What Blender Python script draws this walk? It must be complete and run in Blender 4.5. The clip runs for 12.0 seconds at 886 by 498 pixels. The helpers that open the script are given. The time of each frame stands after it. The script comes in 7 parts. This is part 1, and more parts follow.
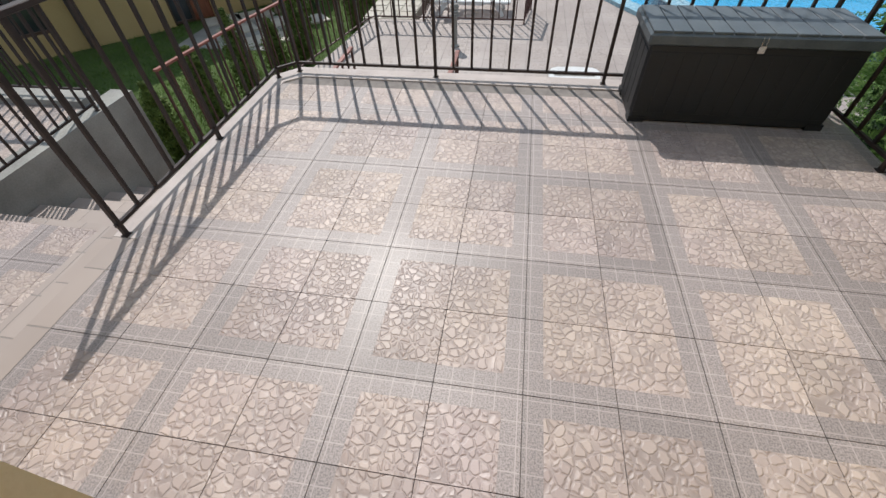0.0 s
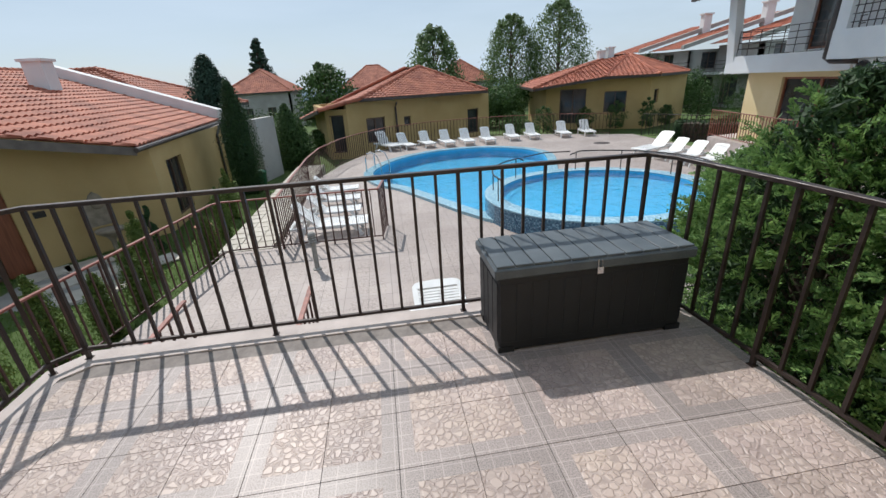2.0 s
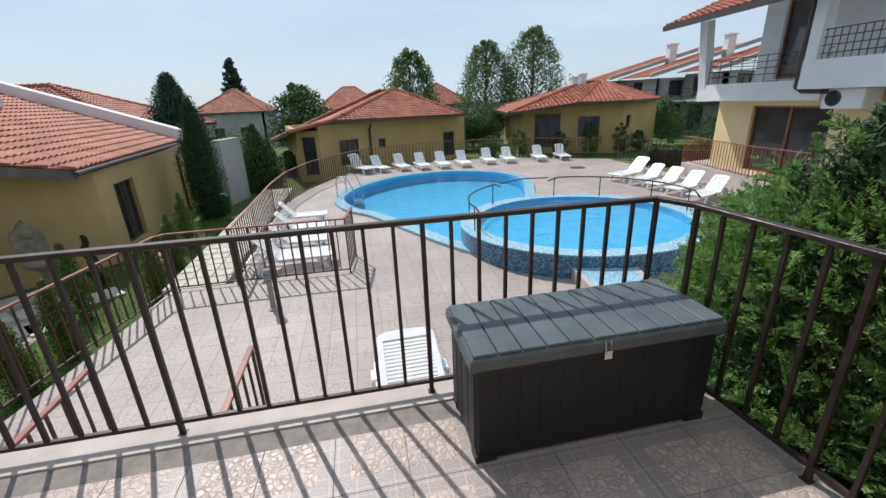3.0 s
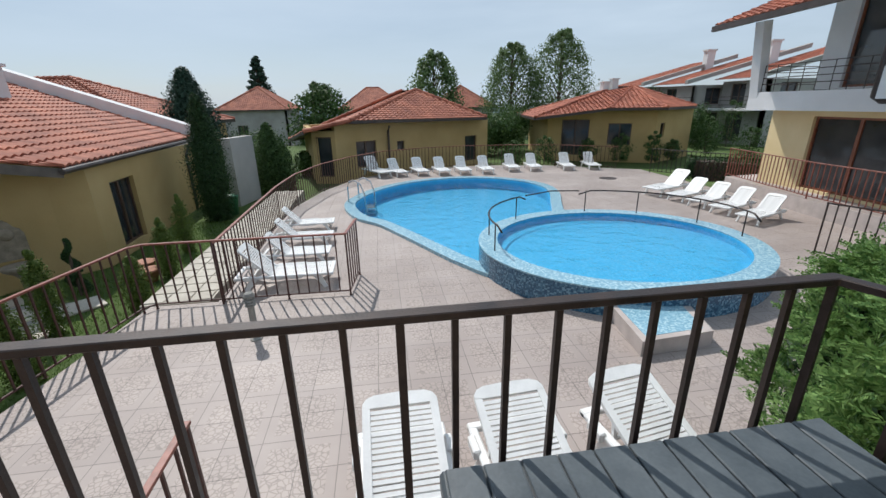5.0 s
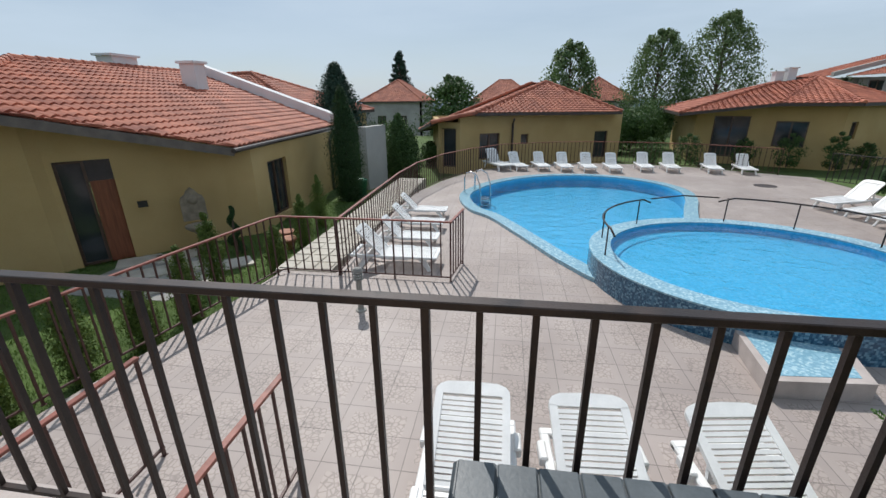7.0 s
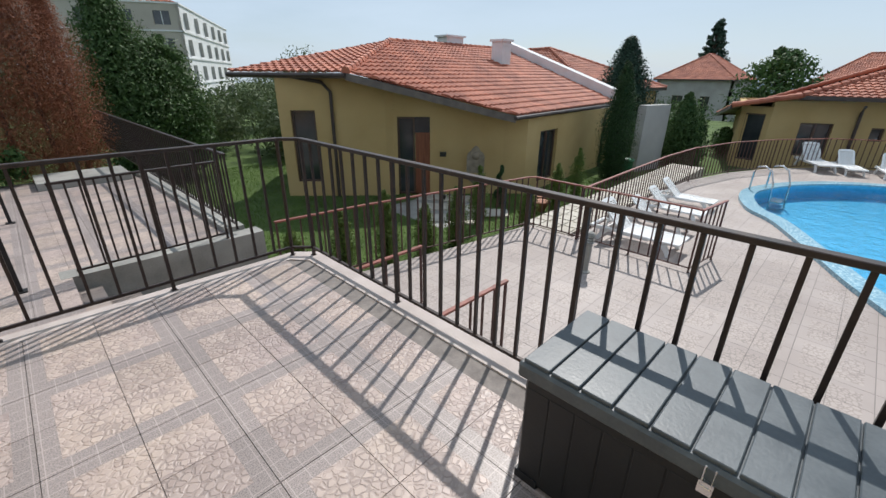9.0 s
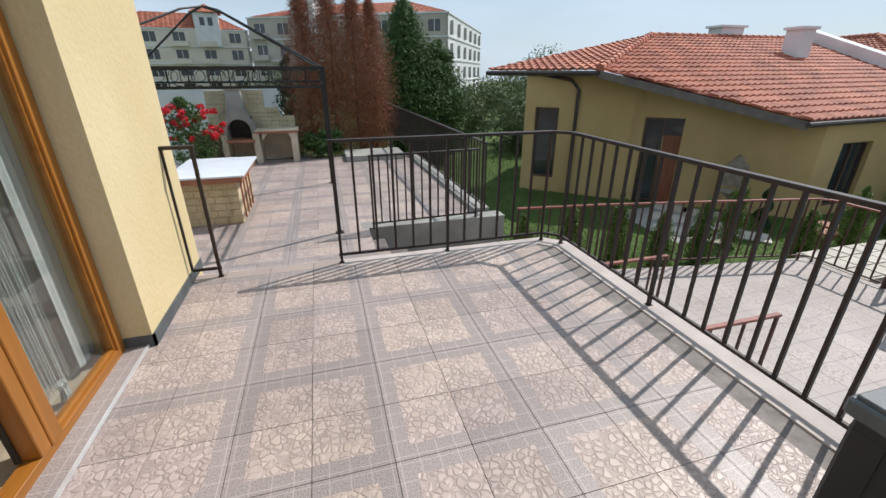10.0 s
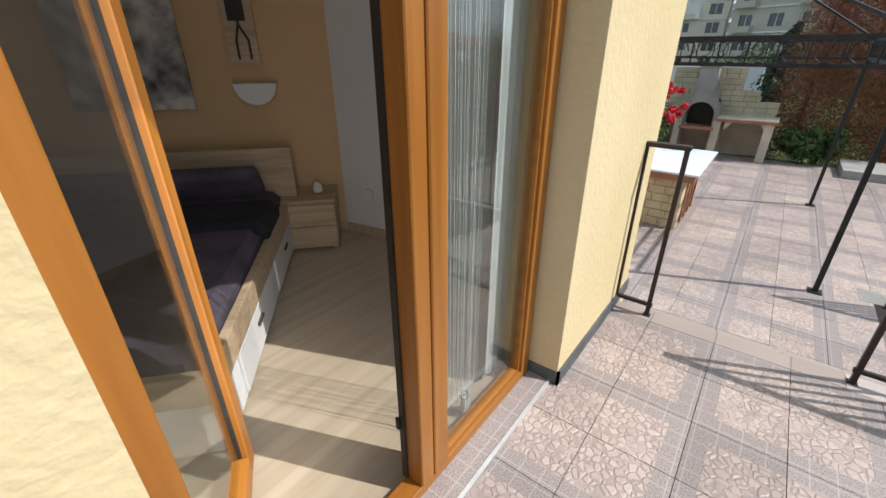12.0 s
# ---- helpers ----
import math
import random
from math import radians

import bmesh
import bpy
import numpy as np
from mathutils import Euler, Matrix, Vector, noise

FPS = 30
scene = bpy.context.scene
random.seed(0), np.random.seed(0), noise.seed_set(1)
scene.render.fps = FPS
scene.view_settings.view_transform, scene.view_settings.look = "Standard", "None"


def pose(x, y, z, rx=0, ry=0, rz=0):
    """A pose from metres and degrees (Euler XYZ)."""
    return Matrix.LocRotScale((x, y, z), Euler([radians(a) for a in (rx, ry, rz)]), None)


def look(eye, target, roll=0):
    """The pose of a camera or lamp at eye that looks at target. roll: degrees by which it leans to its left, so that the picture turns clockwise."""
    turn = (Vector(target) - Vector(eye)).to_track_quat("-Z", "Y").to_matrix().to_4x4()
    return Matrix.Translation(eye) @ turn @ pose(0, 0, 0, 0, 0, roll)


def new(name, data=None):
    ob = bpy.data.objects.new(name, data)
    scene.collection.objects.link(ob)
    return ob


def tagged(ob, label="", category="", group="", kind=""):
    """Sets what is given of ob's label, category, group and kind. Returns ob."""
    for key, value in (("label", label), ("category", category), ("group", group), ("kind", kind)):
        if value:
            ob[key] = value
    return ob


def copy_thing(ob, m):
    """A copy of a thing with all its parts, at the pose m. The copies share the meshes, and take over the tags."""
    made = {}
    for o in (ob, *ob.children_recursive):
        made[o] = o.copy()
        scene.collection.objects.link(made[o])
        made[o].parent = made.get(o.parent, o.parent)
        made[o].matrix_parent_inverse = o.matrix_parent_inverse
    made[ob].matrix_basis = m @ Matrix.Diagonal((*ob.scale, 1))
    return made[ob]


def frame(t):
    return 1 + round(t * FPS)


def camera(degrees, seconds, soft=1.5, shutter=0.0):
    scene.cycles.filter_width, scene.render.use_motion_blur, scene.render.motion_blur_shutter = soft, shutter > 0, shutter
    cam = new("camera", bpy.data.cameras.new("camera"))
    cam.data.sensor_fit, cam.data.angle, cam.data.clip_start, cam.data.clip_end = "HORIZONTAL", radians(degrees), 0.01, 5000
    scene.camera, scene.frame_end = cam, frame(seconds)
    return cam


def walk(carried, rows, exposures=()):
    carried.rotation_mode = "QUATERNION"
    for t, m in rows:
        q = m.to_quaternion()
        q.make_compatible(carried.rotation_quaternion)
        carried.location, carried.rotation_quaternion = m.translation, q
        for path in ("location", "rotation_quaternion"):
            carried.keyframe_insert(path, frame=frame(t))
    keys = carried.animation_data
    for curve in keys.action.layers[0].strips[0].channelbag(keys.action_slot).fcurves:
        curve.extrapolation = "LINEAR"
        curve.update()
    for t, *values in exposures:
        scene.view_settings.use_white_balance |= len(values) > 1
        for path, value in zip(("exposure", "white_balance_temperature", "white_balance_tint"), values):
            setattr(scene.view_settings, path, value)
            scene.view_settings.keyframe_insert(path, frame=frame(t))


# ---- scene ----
cam = camera(93.7, 12.0)
METRES, EYE, TILT, LEAN, TURN = 7.0, 1.55, 0.0, 0.0, 8.5
PATH = [
    (0, (-0.139, -1.356, 1.479), (-0.403, -0.006, 0.027), -2.5),
    (0.5, (-0.094, -1.285, 1.478), (-0.322, 0.092, 0.045), -1.7),
    (1, (-0.036, -1.115, 1.492), (-0.076, 0.453, 0.25), -1.2),
    (1.5, (-0.035, -0.874, 1.528), (0.102, 0.881, 0.579), -2.5),
    (2, (0.072, -0.653, 1.545), (0.311, 1.183, 0.787), -3.4),
    (2.5, (0.207, -0.369, 1.56), (0.505, 1.484, 0.869), -2.8),
    (3, (0.252, -0.037, 1.556), (0.608, 1.812, 0.882), -2.4),
    (3.2, (0.261, 0.101, 1.558), (0.635, 1.948, 0.888), -2.4),
    (4.8, (0.492, 0.904, 1.52), (0.785, 2.768, 0.855), -1.2),
    (5, (0.504, 0.95, 1.519), (0.775, 2.818, 0.859), -1.0),
    (5.5, (0.593, 1.022, 1.512), (0.772, 2.904, 0.859), -0.8),
    (6, (0.671, 1.04, 1.52), (0.708, 2.93, 0.867), -0.5),
    (6.5, (0.706, 1.04, 1.524), (0.573, 2.921, 0.856), -0.3),
    (6.7, (0.703, 1.012, 1.516), (0.506, 2.885, 0.843), -0.4),
    (8.3, (1.06, 0.572, 1.495), (0.27, 2.251, 0.749), 0.1),
    (8.5, (1.124, 0.512, 1.484), (0.204, 2.122, 0.734), 0.7),
    (9, (1.263, 0.292, 1.495), (-0.031, 1.605, 0.719), 0.5),
    (9.5, (1.267, 0.038, 1.497), (-0.317, 0.974, 0.715), 0.0),
    (10, (1.24, -0.146, 1.488), (-0.53, 0.354, 0.702), -0.1),
    (10.5, (1.129, -0.193, 1.481), (-0.704, -0.122, 0.683), 0.1),
    (11, (0.855, -0.206, 1.475), (-0.938, -0.535, 0.652), 0.5),
    (11.5, (0.589, -0.386, 1.449), (-1.07, -1.106, 0.595), 0.5),
    (12, (0.347, -0.721, 1.468), (-1.072, -1.827, 0.596), -0.3),
]
walk(cam, [(t, look(eye, target, roll)) for t, eye, target, roll in PATH],
     [(0, 0.0), (1.5, 0.03), (2.5, 0.13), (3.2, 0.15), (4.8, 0.02), (5.5, -0.08), (7, -0.08), (8.5, 0.05), (9.5, 0.13), (11, 0.2), (11.5, 0.24), (12, 0.33)])

# ---- world, sun ----
world = bpy.data.worlds.new("sky")
scene.world = world
world.use_nodes = True
wn, wl = world.node_tree.nodes, world.node_tree.links
SUN = Vector((-0.32, 0.75, 1.01)).normalized()
sky = wn.new("ShaderNodeTexSky")
sky.sky_type, sky.sun_disc = "NISHITA", False
sky.sun_elevation, sky.sun_rotation = math.asin(SUN.z), math.atan2(SUN.x, SUN.y)
sky.air_density, sky.dust_density, sky.ozone_density = 1.0, 0.8, 2.5
coord = wn.new("ShaderNodeTexCoord")
stretch = wn.new("ShaderNodeMapping")
stretch.inputs["Scale"].default_value = (1.0, 1.6, 6.0)
stretch.inputs["Rotation"].default_value = (0.1, 0.08, 0.5)
cloud = wn.new("ShaderNodeTexNoise")
cloud.inputs["Scale"].default_value, cloud.inputs["Detail"].default_value, cloud.inputs["Roughness"].default_value = 1.6, 6, 0.55
cramp = wn.new("ShaderNodeValToRGB")
cramp.color_ramp.elements[0].position, cramp.color_ramp.elements[0].color = 0.30, (0.50, 0.50, 0.50, 1)
cramp.color_ramp.elements[1].position, cramp.color_ramp.elements[1].color = 0.68, (0.95, 0.95, 0.95, 1)
veil = wn.new("ShaderNodeMix")
veil.data_type = "RGBA"
veil.inputs[7].default_value = (7.3, 8.9, 10.6, 1)
wl.new(coord.outputs["Generated"], stretch.inputs["Vector"])
wl.new(stretch.outputs[0], cloud.inputs["Vector"])
wl.new(cloud.outputs["Fac"], cramp.inputs[0])
wl.new(cramp.outputs[0], veil.inputs[0])
wl.new(sky.outputs[0], veil.inputs[6])
wl.new(veil.outputs[2], wn["Background"].inputs["Color"])
wn["Background"].inputs["Strength"].default_value = 0.080

sun_data = bpy.data.lights.new("sun", "SUN")
sun_data.energy, sun_data.angle, sun_data.color = 3.8, radians(0.6), (1.0, 0.97, 0.93)
sun = new("sun", sun_data)
sun.matrix_world = look(SUN * 60, (0, 0, 0))
tagged(sun, kind="structure")


# ---- materials ----
def material(name, rough=0.6, metal=0.0):
    m = bpy.data.materials.new(name)
    m.use_nodes = True
    b = m.node_tree.nodes["Principled BSDF"]
    b.inputs["Roughness"].default_value, b.inputs["Metallic"].default_value = rough, metal
    return m, m.node_tree.nodes, m.node_tree.links, b


def mottled(name, c1, c2, scale=4.0, rough=0.6, metal=0.0, bump=0.0, fine=80.0, rough2=None, use_random=0.0, stretch=(1, 1, 1), spec=0.5, detail=5, space="Object"):
    """A surface of two tones at a large scale, with fine grain over it and a fine relief."""
    m, n, l, b = material(name, rough, metal)
    tc, mp = n.new("ShaderNodeTexCoord"), n.new("ShaderNodeMapping")
    mp.inputs["Scale"].default_value = stretch
    l.new(tc.outputs[space], mp.inputs["Vector"])
    big, small = n.new("ShaderNodeTexNoise"), n.new("ShaderNodeTexNoise")
    big.inputs["Scale"].default_value, big.inputs["Detail"].default_value = scale, detail
    small.inputs["Scale"].default_value, small.inputs["Detail"].default_value = fine, 3
    l.new(mp.outputs[0], big.inputs["Vector"])
    l.new(mp.outputs[0], small.inputs["Vector"])
    add = n.new("ShaderNodeMath")
    add.operation = "MULTIPLY_ADD"
    add.inputs[1].default_value = 0.35
    l.new(small.outputs["Fac"], add.inputs[0])
    l.new(big.outputs["Fac"], add.inputs[2])
    ramp = n.new("ShaderNodeValToRGB")
    ramp.color_ramp.elements[0].position, ramp.color_ramp.elements[0].color = 0.47, (*c1, 1)
    ramp.color_ramp.elements[1].position, ramp.color_ramp.elements[1].color = 0.90, (*c2, 1)
    l.new(add.outputs[0], ramp.inputs[0])
    out = ramp.outputs[0]
    if use_random:
        info, hsv, mr = n.new("ShaderNodeObjectInfo"), n.new("ShaderNodeHueSaturation"), n.new("ShaderNodeMapRange")
        mr.inputs[3].default_value, mr.inputs[4].default_value = 1 - use_random, 1 + use_random
        l.new(info.outputs["Random"], mr.inputs[0])
        l.new(mr.outputs[0], hsv.inputs["Value"])
        l.new(out, hsv.inputs["Color"])
        out = hsv.outputs[0]
    l.new(out, b.inputs["Base Color"])
    b.inputs["Specular IOR Level"].default_value = spec
    if rough2 is not None:
        mr2 = n.new("ShaderNodeMapRange")
        mr2.inputs[1].default_value, mr2.inputs[2].default_value = 0.3, 0.7
        mr2.inputs[3].default_value, mr2.inputs[4].default_value = rough, rough2
        l.new(big.outputs["Fac"], mr2.inputs[0])
        l.new(mr2.outputs[0], b.inputs["Roughness"])
    if bump:
        bp = n.new("ShaderNodeBump")
        bp.inputs["Strength"].default_value, bp.inputs["Distance"].default_value = 1.0, bump
        l.new(small.outputs["Fac"], bp.inputs["Height"])
        l.new(bp.outputs[0], b.inputs["Normal"])
    return m


def tile_material(name, stone1, stone2, edge, joint, contrast=1.0, relief=0.004, rough=(0.32, 0.6), border_on=True):
    """A printed stoneware tile 0.331 m across: a field of small pebbles, and along its two outer sides a row of small squares."""
    m, n, l, b = material(name)
    tc, info = n.new("ShaderNodeTexCoord"), n.new("ShaderNodeObjectInfo")
    warp = n.new("ShaderNodeTexNoise")
    warp.inputs["Scale"].default_value = 9
    vor = n.new("ShaderNodeTexVoronoi")
    vor.voronoi_dimensions, vor.feature = "4D", "DISTANCE_TO_EDGE"
    cell = n.new("ShaderNodeTexVoronoi")
    cell.voronoi_dimensions, cell.feature = "4D", "F1"
    w = n.new("ShaderNodeMath")
    w.operation = "MULTIPLY"
    w.inputs[1].default_value = 40
    l.new(info.outputs["Random"], w.inputs[0])
    # pebbles with rounded, slightly bent outlines
    l.new(tc.outputs["Object"], warp.inputs["Vector"])
    warp.inputs["Scale"].default_value = 30
    scaled = n.new("ShaderNodeVectorMath")
    scaled.operation = "MULTIPLY_ADD"
    scaled.inputs[1].default_value = (0.022, 0.022, 0.0)
    l.new(warp.outputs["Color"], scaled.inputs[0])
    l.new(tc.outputs["Object"], scaled.inputs[2])
    bend = scaled
    for v in (vor, cell):
        v.inputs["Scale"].default_value = 29
        v.inputs["Randomness"].default_value = 0.9
        l.new(bend.outputs[0], v.inputs["Vector"])
        l.new(w.outputs[0], v.inputs["W"])
    line = n.new("ShaderNodeMapRange")
    line.interpolation_type = "SMOOTHSTEP"
    line.inputs[1].default_value, line.inputs[2].default_value = 0.02, 0.16
    l.new(vor.outputs["Distance"], line.inputs[0])
    cr = n.new("ShaderNodeMix")
    cr.data_type = "RGBA"
    cr.inputs[6].default_value, cr.inputs[7].default_value = (*stone1, 1), (*stone2, 1)
    sep = n.new("ShaderNodeSeparateColor")
    l.new(cell.outputs["Color"], sep.inputs[0])
    l.new(sep.outputs[0], cr.inputs[0])
    # large patches of rosier and yellower stone over the floor
    geo = n.new("ShaderNodeNewGeometry")
    patch = n.new("ShaderNodeTexNoise")
    patch.inputs["Scale"].default_value, patch.inputs["Detail"].default_value = 1.3, 4
    l.new(geo.outputs["Position"], patch.inputs["Vector"])
    tint = n.new("ShaderNodeMix")
    tint.data_type, tint.blend_type = "RGBA", "MULTIPLY"
    prm = n.new("ShaderNodeValToRGB")
    prm.color_ramp.elements[0].position, prm.color_ramp.elements[0].color = 0.35, (0.90, 0.87, 0.91, 1)
    prm.color_ramp.elements[1].position, prm.color_ramp.elements[1].color = 0.65, (1.03, 1.0, 0.96, 1)
    l.new(patch.outputs["Fac"], prm.inputs[0])
    tint.inputs[0].default_value = 1.0
    l.new(cr.outputs[2], tint.inputs[6])
    l.new(prm.outputs[0], tint.inputs[7])
    # darker seams between pebbles
    seam = n.new("ShaderNodeMix")
    seam.data_type = "RGBA"
    seam.inputs[6].default_value = (*joint, 1)
    mrs = n.new("ShaderNodeMapRange")
    mrs.inputs[3].default_value, mrs.inputs[4].default_value = 1 - contrast, 1.0
    # pebbles lie in loose groups in plainer stone
    group, soft, top_ = n.new("ShaderNodeTexNoise"), n.new("ShaderNodeMapRange"), n.new("ShaderNodeMath")
    group.noise_dimensions = "4D"
    group.inputs["Scale"].default_value, group.inputs["Detail"].default_value = 9, 2
    l.new(tc.outputs["Object"], group.inputs["Vector"])
    l.new(w.outputs[0], group.inputs["W"])
    soft.inputs[1].default_value, soft.inputs[2].default_value = 0.44, 0.60
    soft.inputs[4].default_value = 0.85
    l.new(group.outputs["Fac"], soft.inputs[0])
    top_.operation = "MAXIMUM"
    l.new(line.outputs[0], top_.inputs[0])
    l.new(soft.outputs[0], top_.inputs[1])
    l.new(top_.outputs[0], mrs.inputs[0])
    l.new(mrs.outputs[0], seam.inputs[0])
    l.new(tint.outputs[2], seam.inputs[7])
    # border of small squares along -x and -y
    xyz = n.new("ShaderNodeSeparateXYZ")
    l.new(tc.outputs["Object"], xyz.inputs[0])

    def math_node(op, a, c=None):
        k = n.new("ShaderNodeMath")
        k.operation = op
        for i, v in enumerate((a, c)):
            if v is None:
                continue
            if isinstance(v, (int, float)):
                k.inputs[i].default_value = v
            else:
                l.new(v, k.inputs[i])
        return k.outputs[0]

    bx, by = math_node("LESS_THAN", xyz.outputs[0], -0.093), math_node("LESS_THAN", xyz.outputs[1], -0.093)
    border = math_node("MAXIMUM", bx, by)
    gx = math_node("ABSOLUTE", math_node("SUBTRACT", math_node("FRACT", math_node("MULTIPLY", math_node("ADD", xyz.outputs[0], 10.0), 12.08)), 0.5))
    gy = math_node("ABSOLUTE", math_node("SUBTRACT", math_node("FRACT", math_node("MULTIPLY", math_node("ADD", xyz.outputs[1], 10.0), 12.08)), 0.5))
    grid = math_node("GREATER_THAN", math_node("MAXIMUM", gx, gy), 0.475)
    grain = n.new("ShaderNodeTexNoise")
    grain.inputs["Scale"].default_value, grain.inputs["Detail"].default_value = 160, 3
    l.new(tc.outputs["Object"], grain.inputs["Vector"])
    er = n.new("ShaderNodeValToRGB")
    er.color_ramp.elements[0].position, er.color_ramp.elements[0].color = 0.36, tuple(c * 0.56 for c in edge) + (1,)
    er.color_ramp.elements[1].position, er.color_ramp.elements[1].color = 0.6, (*edge, 1)
    l.new(grain.outputs["Fac"], er.inputs[0])
    eg = n.new("ShaderNodeMix")
    eg.data_type = "RGBA"
    eg.inputs[7].default_value = (*tuple(min(1, c * 1.16) for c in edge), 1)
    l.new(grid, eg.inputs[0])
    l.new(er.outputs[0], eg.inputs[6])
    mix = n.new("ShaderNodeMix")
    mix.data_type = "RGBA"
    if border_on:
        l.new(border, mix.inputs[0])
    else:
        mix.inputs[0].default_value = 0
    l.new(seam.outputs[2], mix.inputs[6])
    l.new(eg.outputs[2], mix.inputs[7])
    # each tile a little lighter or darker, with dust
    hsv, mr = n.new("ShaderNodeHueSaturation"), n.new("ShaderNodeMapRange")
    mr.inputs[3].default_value, mr.inputs[4].default_value = 0.86, 1.12
    l.new(info.outputs["Random"], mr.inputs[0])
    l.new(mr.outputs[0], hsv.inputs["Value"])
    l.new(mix.outputs[2], hsv.inputs["Color"])
    l.new(hsv.outputs[0], b.inputs["Base Color"])
    mr3 = n.new("ShaderNodeMapRange")
    mr3.inputs[1].default_value, mr3.inputs[2].default_value = 0.3, 0.7
    mr3.inputs[3].default_value, mr3.inputs[4].default_value = rough
    l.new(patch.outputs["Fac"], mr3.inputs[0])
    l.new(mr3.outputs[0], b.inputs["Roughness"])
    # relief
    ht = math_node("ADD", math_node("MULTIPLY", line.outputs[0], math_node("SUBTRACT", 1.0, border) if border_on else 1.0),
                   math_node("MULTIPLY", grain.outputs["Fac"], 0.12))
    bp = n.new("ShaderNodeBump")
    bp.inputs["Strength"].default_value, bp.inputs["Distance"].default_value = 0.8, relief
    l.new(ht, bp.inputs["Height"])
    l.new(bp.outputs[0], b.inputs["Normal"])
    return m


def wood_material(name, c1, c2, scale=3.0, rough=0.45, along=0):
    m, n, l, b = material(name, rough)
    tc, mp = n.new("ShaderNodeTexCoord"), n.new("ShaderNodeMapping")
    s = [14.0, 14.0, 14.0]
    s[along] = 0.9
    mp.inputs["Scale"].default_value = s
    l.new(tc.outputs["Object"], mp.inputs["Vector"])
    nz = n.new("ShaderNodeTexNoise")
    nz.inputs["Scale"].default_value, nz.inputs["Detail"].default_value, nz.inputs["Distortion"].default_value = scale, 6, 0.6
    l.new(mp.outputs[0], nz.inputs["Vector"])
    r = n.new("ShaderNodeValToRGB")
    r.color_ramp.elements[0].position, r.color_ramp.elements[0].color = 0.32, (*c1, 1)
    r.color_ramp.elements[1].position, r.color_ramp.elements[1].color = 0.68, (*c2, 1)
    l.new(nz.outputs["Fac"], r.inputs[0])
    l.new(r.outputs[0], b.inputs["Base Color"])
    bp = n.new("ShaderNodeBump")
    bp.inputs["Distance"].default_value, bp.inputs["Strength"].default_value = 0.0006, 0.6
    l.new(nz.outputs["Fac"], bp.inputs["Height"])
    l.new(bp.outputs[0], b.inputs["Normal"])
    return m


def leaf_material(name, dark, light, thin=0.25):
    m, n, l, b = material(name, 0.6)
    geo, info = n.new("ShaderNodeNewGeometry"), n.new("ShaderNodeObjectInfo")
    mix = n.new("ShaderNodeMix")
    mix.data_type = "RGBA"
    mix.inputs[6].default_value, mix.inputs[7].default_value = (*dark, 1), (*light, 1)
    l.new(geo.outputs["Random Per Island"], mix.inputs[0])
    l.new(mix.outputs[2], b.inputs["Base Color"])
    b.inputs["Specular IOR Level"].default_value = 0.25
    tr, ms = n.new("ShaderNodeBsdfTranslucent"), n.new("ShaderNodeMixShader")
    l.new(mix.outputs[2], tr.inputs["Color"])
    ms.inputs[0].default_value = thin
    l.new(b.outputs[0], ms.inputs[1])
    l.new(tr.outputs[0], ms.inputs[2])
    l.new(ms.outputs[0], n["Material Output"].inputs["Surface"])
    return m


M_TILE = tile_material("stoneware_tile", (0.40, 0.325, 0.29), (0.49, 0.408, 0.362), (0.345, 0.292, 0.275), (0.23, 0.185, 0.17), contrast=0.55, relief=0.0035, rough=(0.40, 0.54))
M_DECKTILE = tile_material("deck_tile", (0.50, 0.45, 0.41), (0.56, 0.50, 0.455), (0.46, 0.41, 0.37), (0.42, 0.37, 0.34), contrast=0.35, relief=0.002, rough=(0.5, 0.75))
M_GROUT = mottled("grout", (0.16, 0.14, 0.13), (0.26, 0.23, 0.21), 12, 0.9)
M_COPING = mottled("pale_concrete", (0.40, 0.345, 0.32), (0.52, 0.455, 0.425), 5, 0.75, bump=0.002, fine=120, space="Object")
M_CONCRETE = mottled("grey_concrete", (0.21, 0.205, 0.19), (0.36, 0.35, 0.32), 2.2, 0.85, bump=0.004, fine=60)
M_RAIL = mottled("brown_painted_steel", (0.020, 0.013, 0.011), (0.048, 0.032, 0.028), 14, 0.38, metal=0.25, bump=0.0008, fine=140, rough2=0.6)
M_RAILRED = mottled("red_brown_paint", (0.16, 0.045, 0.03), (0.30, 0.10, 0.07), 14, 0.45, bump=0.0008, fine=140)
M_RAILDARK = mottled("dark_red_steel", (0.045, 0.016, 0.013), (0.09, 0.035, 0.027), 14, 0.5)
M_PLASTIC = mottled("charcoal_plastic", (0.0045, 0.0055, 0.0075), (0.010, 0.012, 0.015), 9, 0.5, bump=0.0006, fine=90, rough2=0.6)
M_LID = mottled("grey_plastic_lid", (0.055, 0.068, 0.078), (0.10, 0.118, 0.13), 6, 0.36, bump=0.0006, fine=90, rough2=0.5)
M_STEEL = mottled("steel", (0.55, 0.55, 0.55), (0.7, 0.7, 0.7), 20, 0.25, metal=0.9)
M_STUCCO = mottled("yellow_stucco", (0.66, 0.53, 0.29), (0.73, 0.60, 0.36), 1.4, 0.85, bump=0.0045, fine=34)
M_STUCCOFAR = mottled("ochre_render", (0.43, 0.30, 0.125), (0.52, 0.375, 0.175), 0.8, 0.9, bump=0.004, fine=60)
M_WHITE = mottled("white_render", (0.62, 0.62, 0.62), (0.76, 0.76, 0.76), 0.9, 0.85, bump=0.003, fine=60)
M_GREYWALL = mottled("grey_render", (0.30, 0.29, 0.27), (0.42, 0.41, 0.39), 0.8, 0.9)
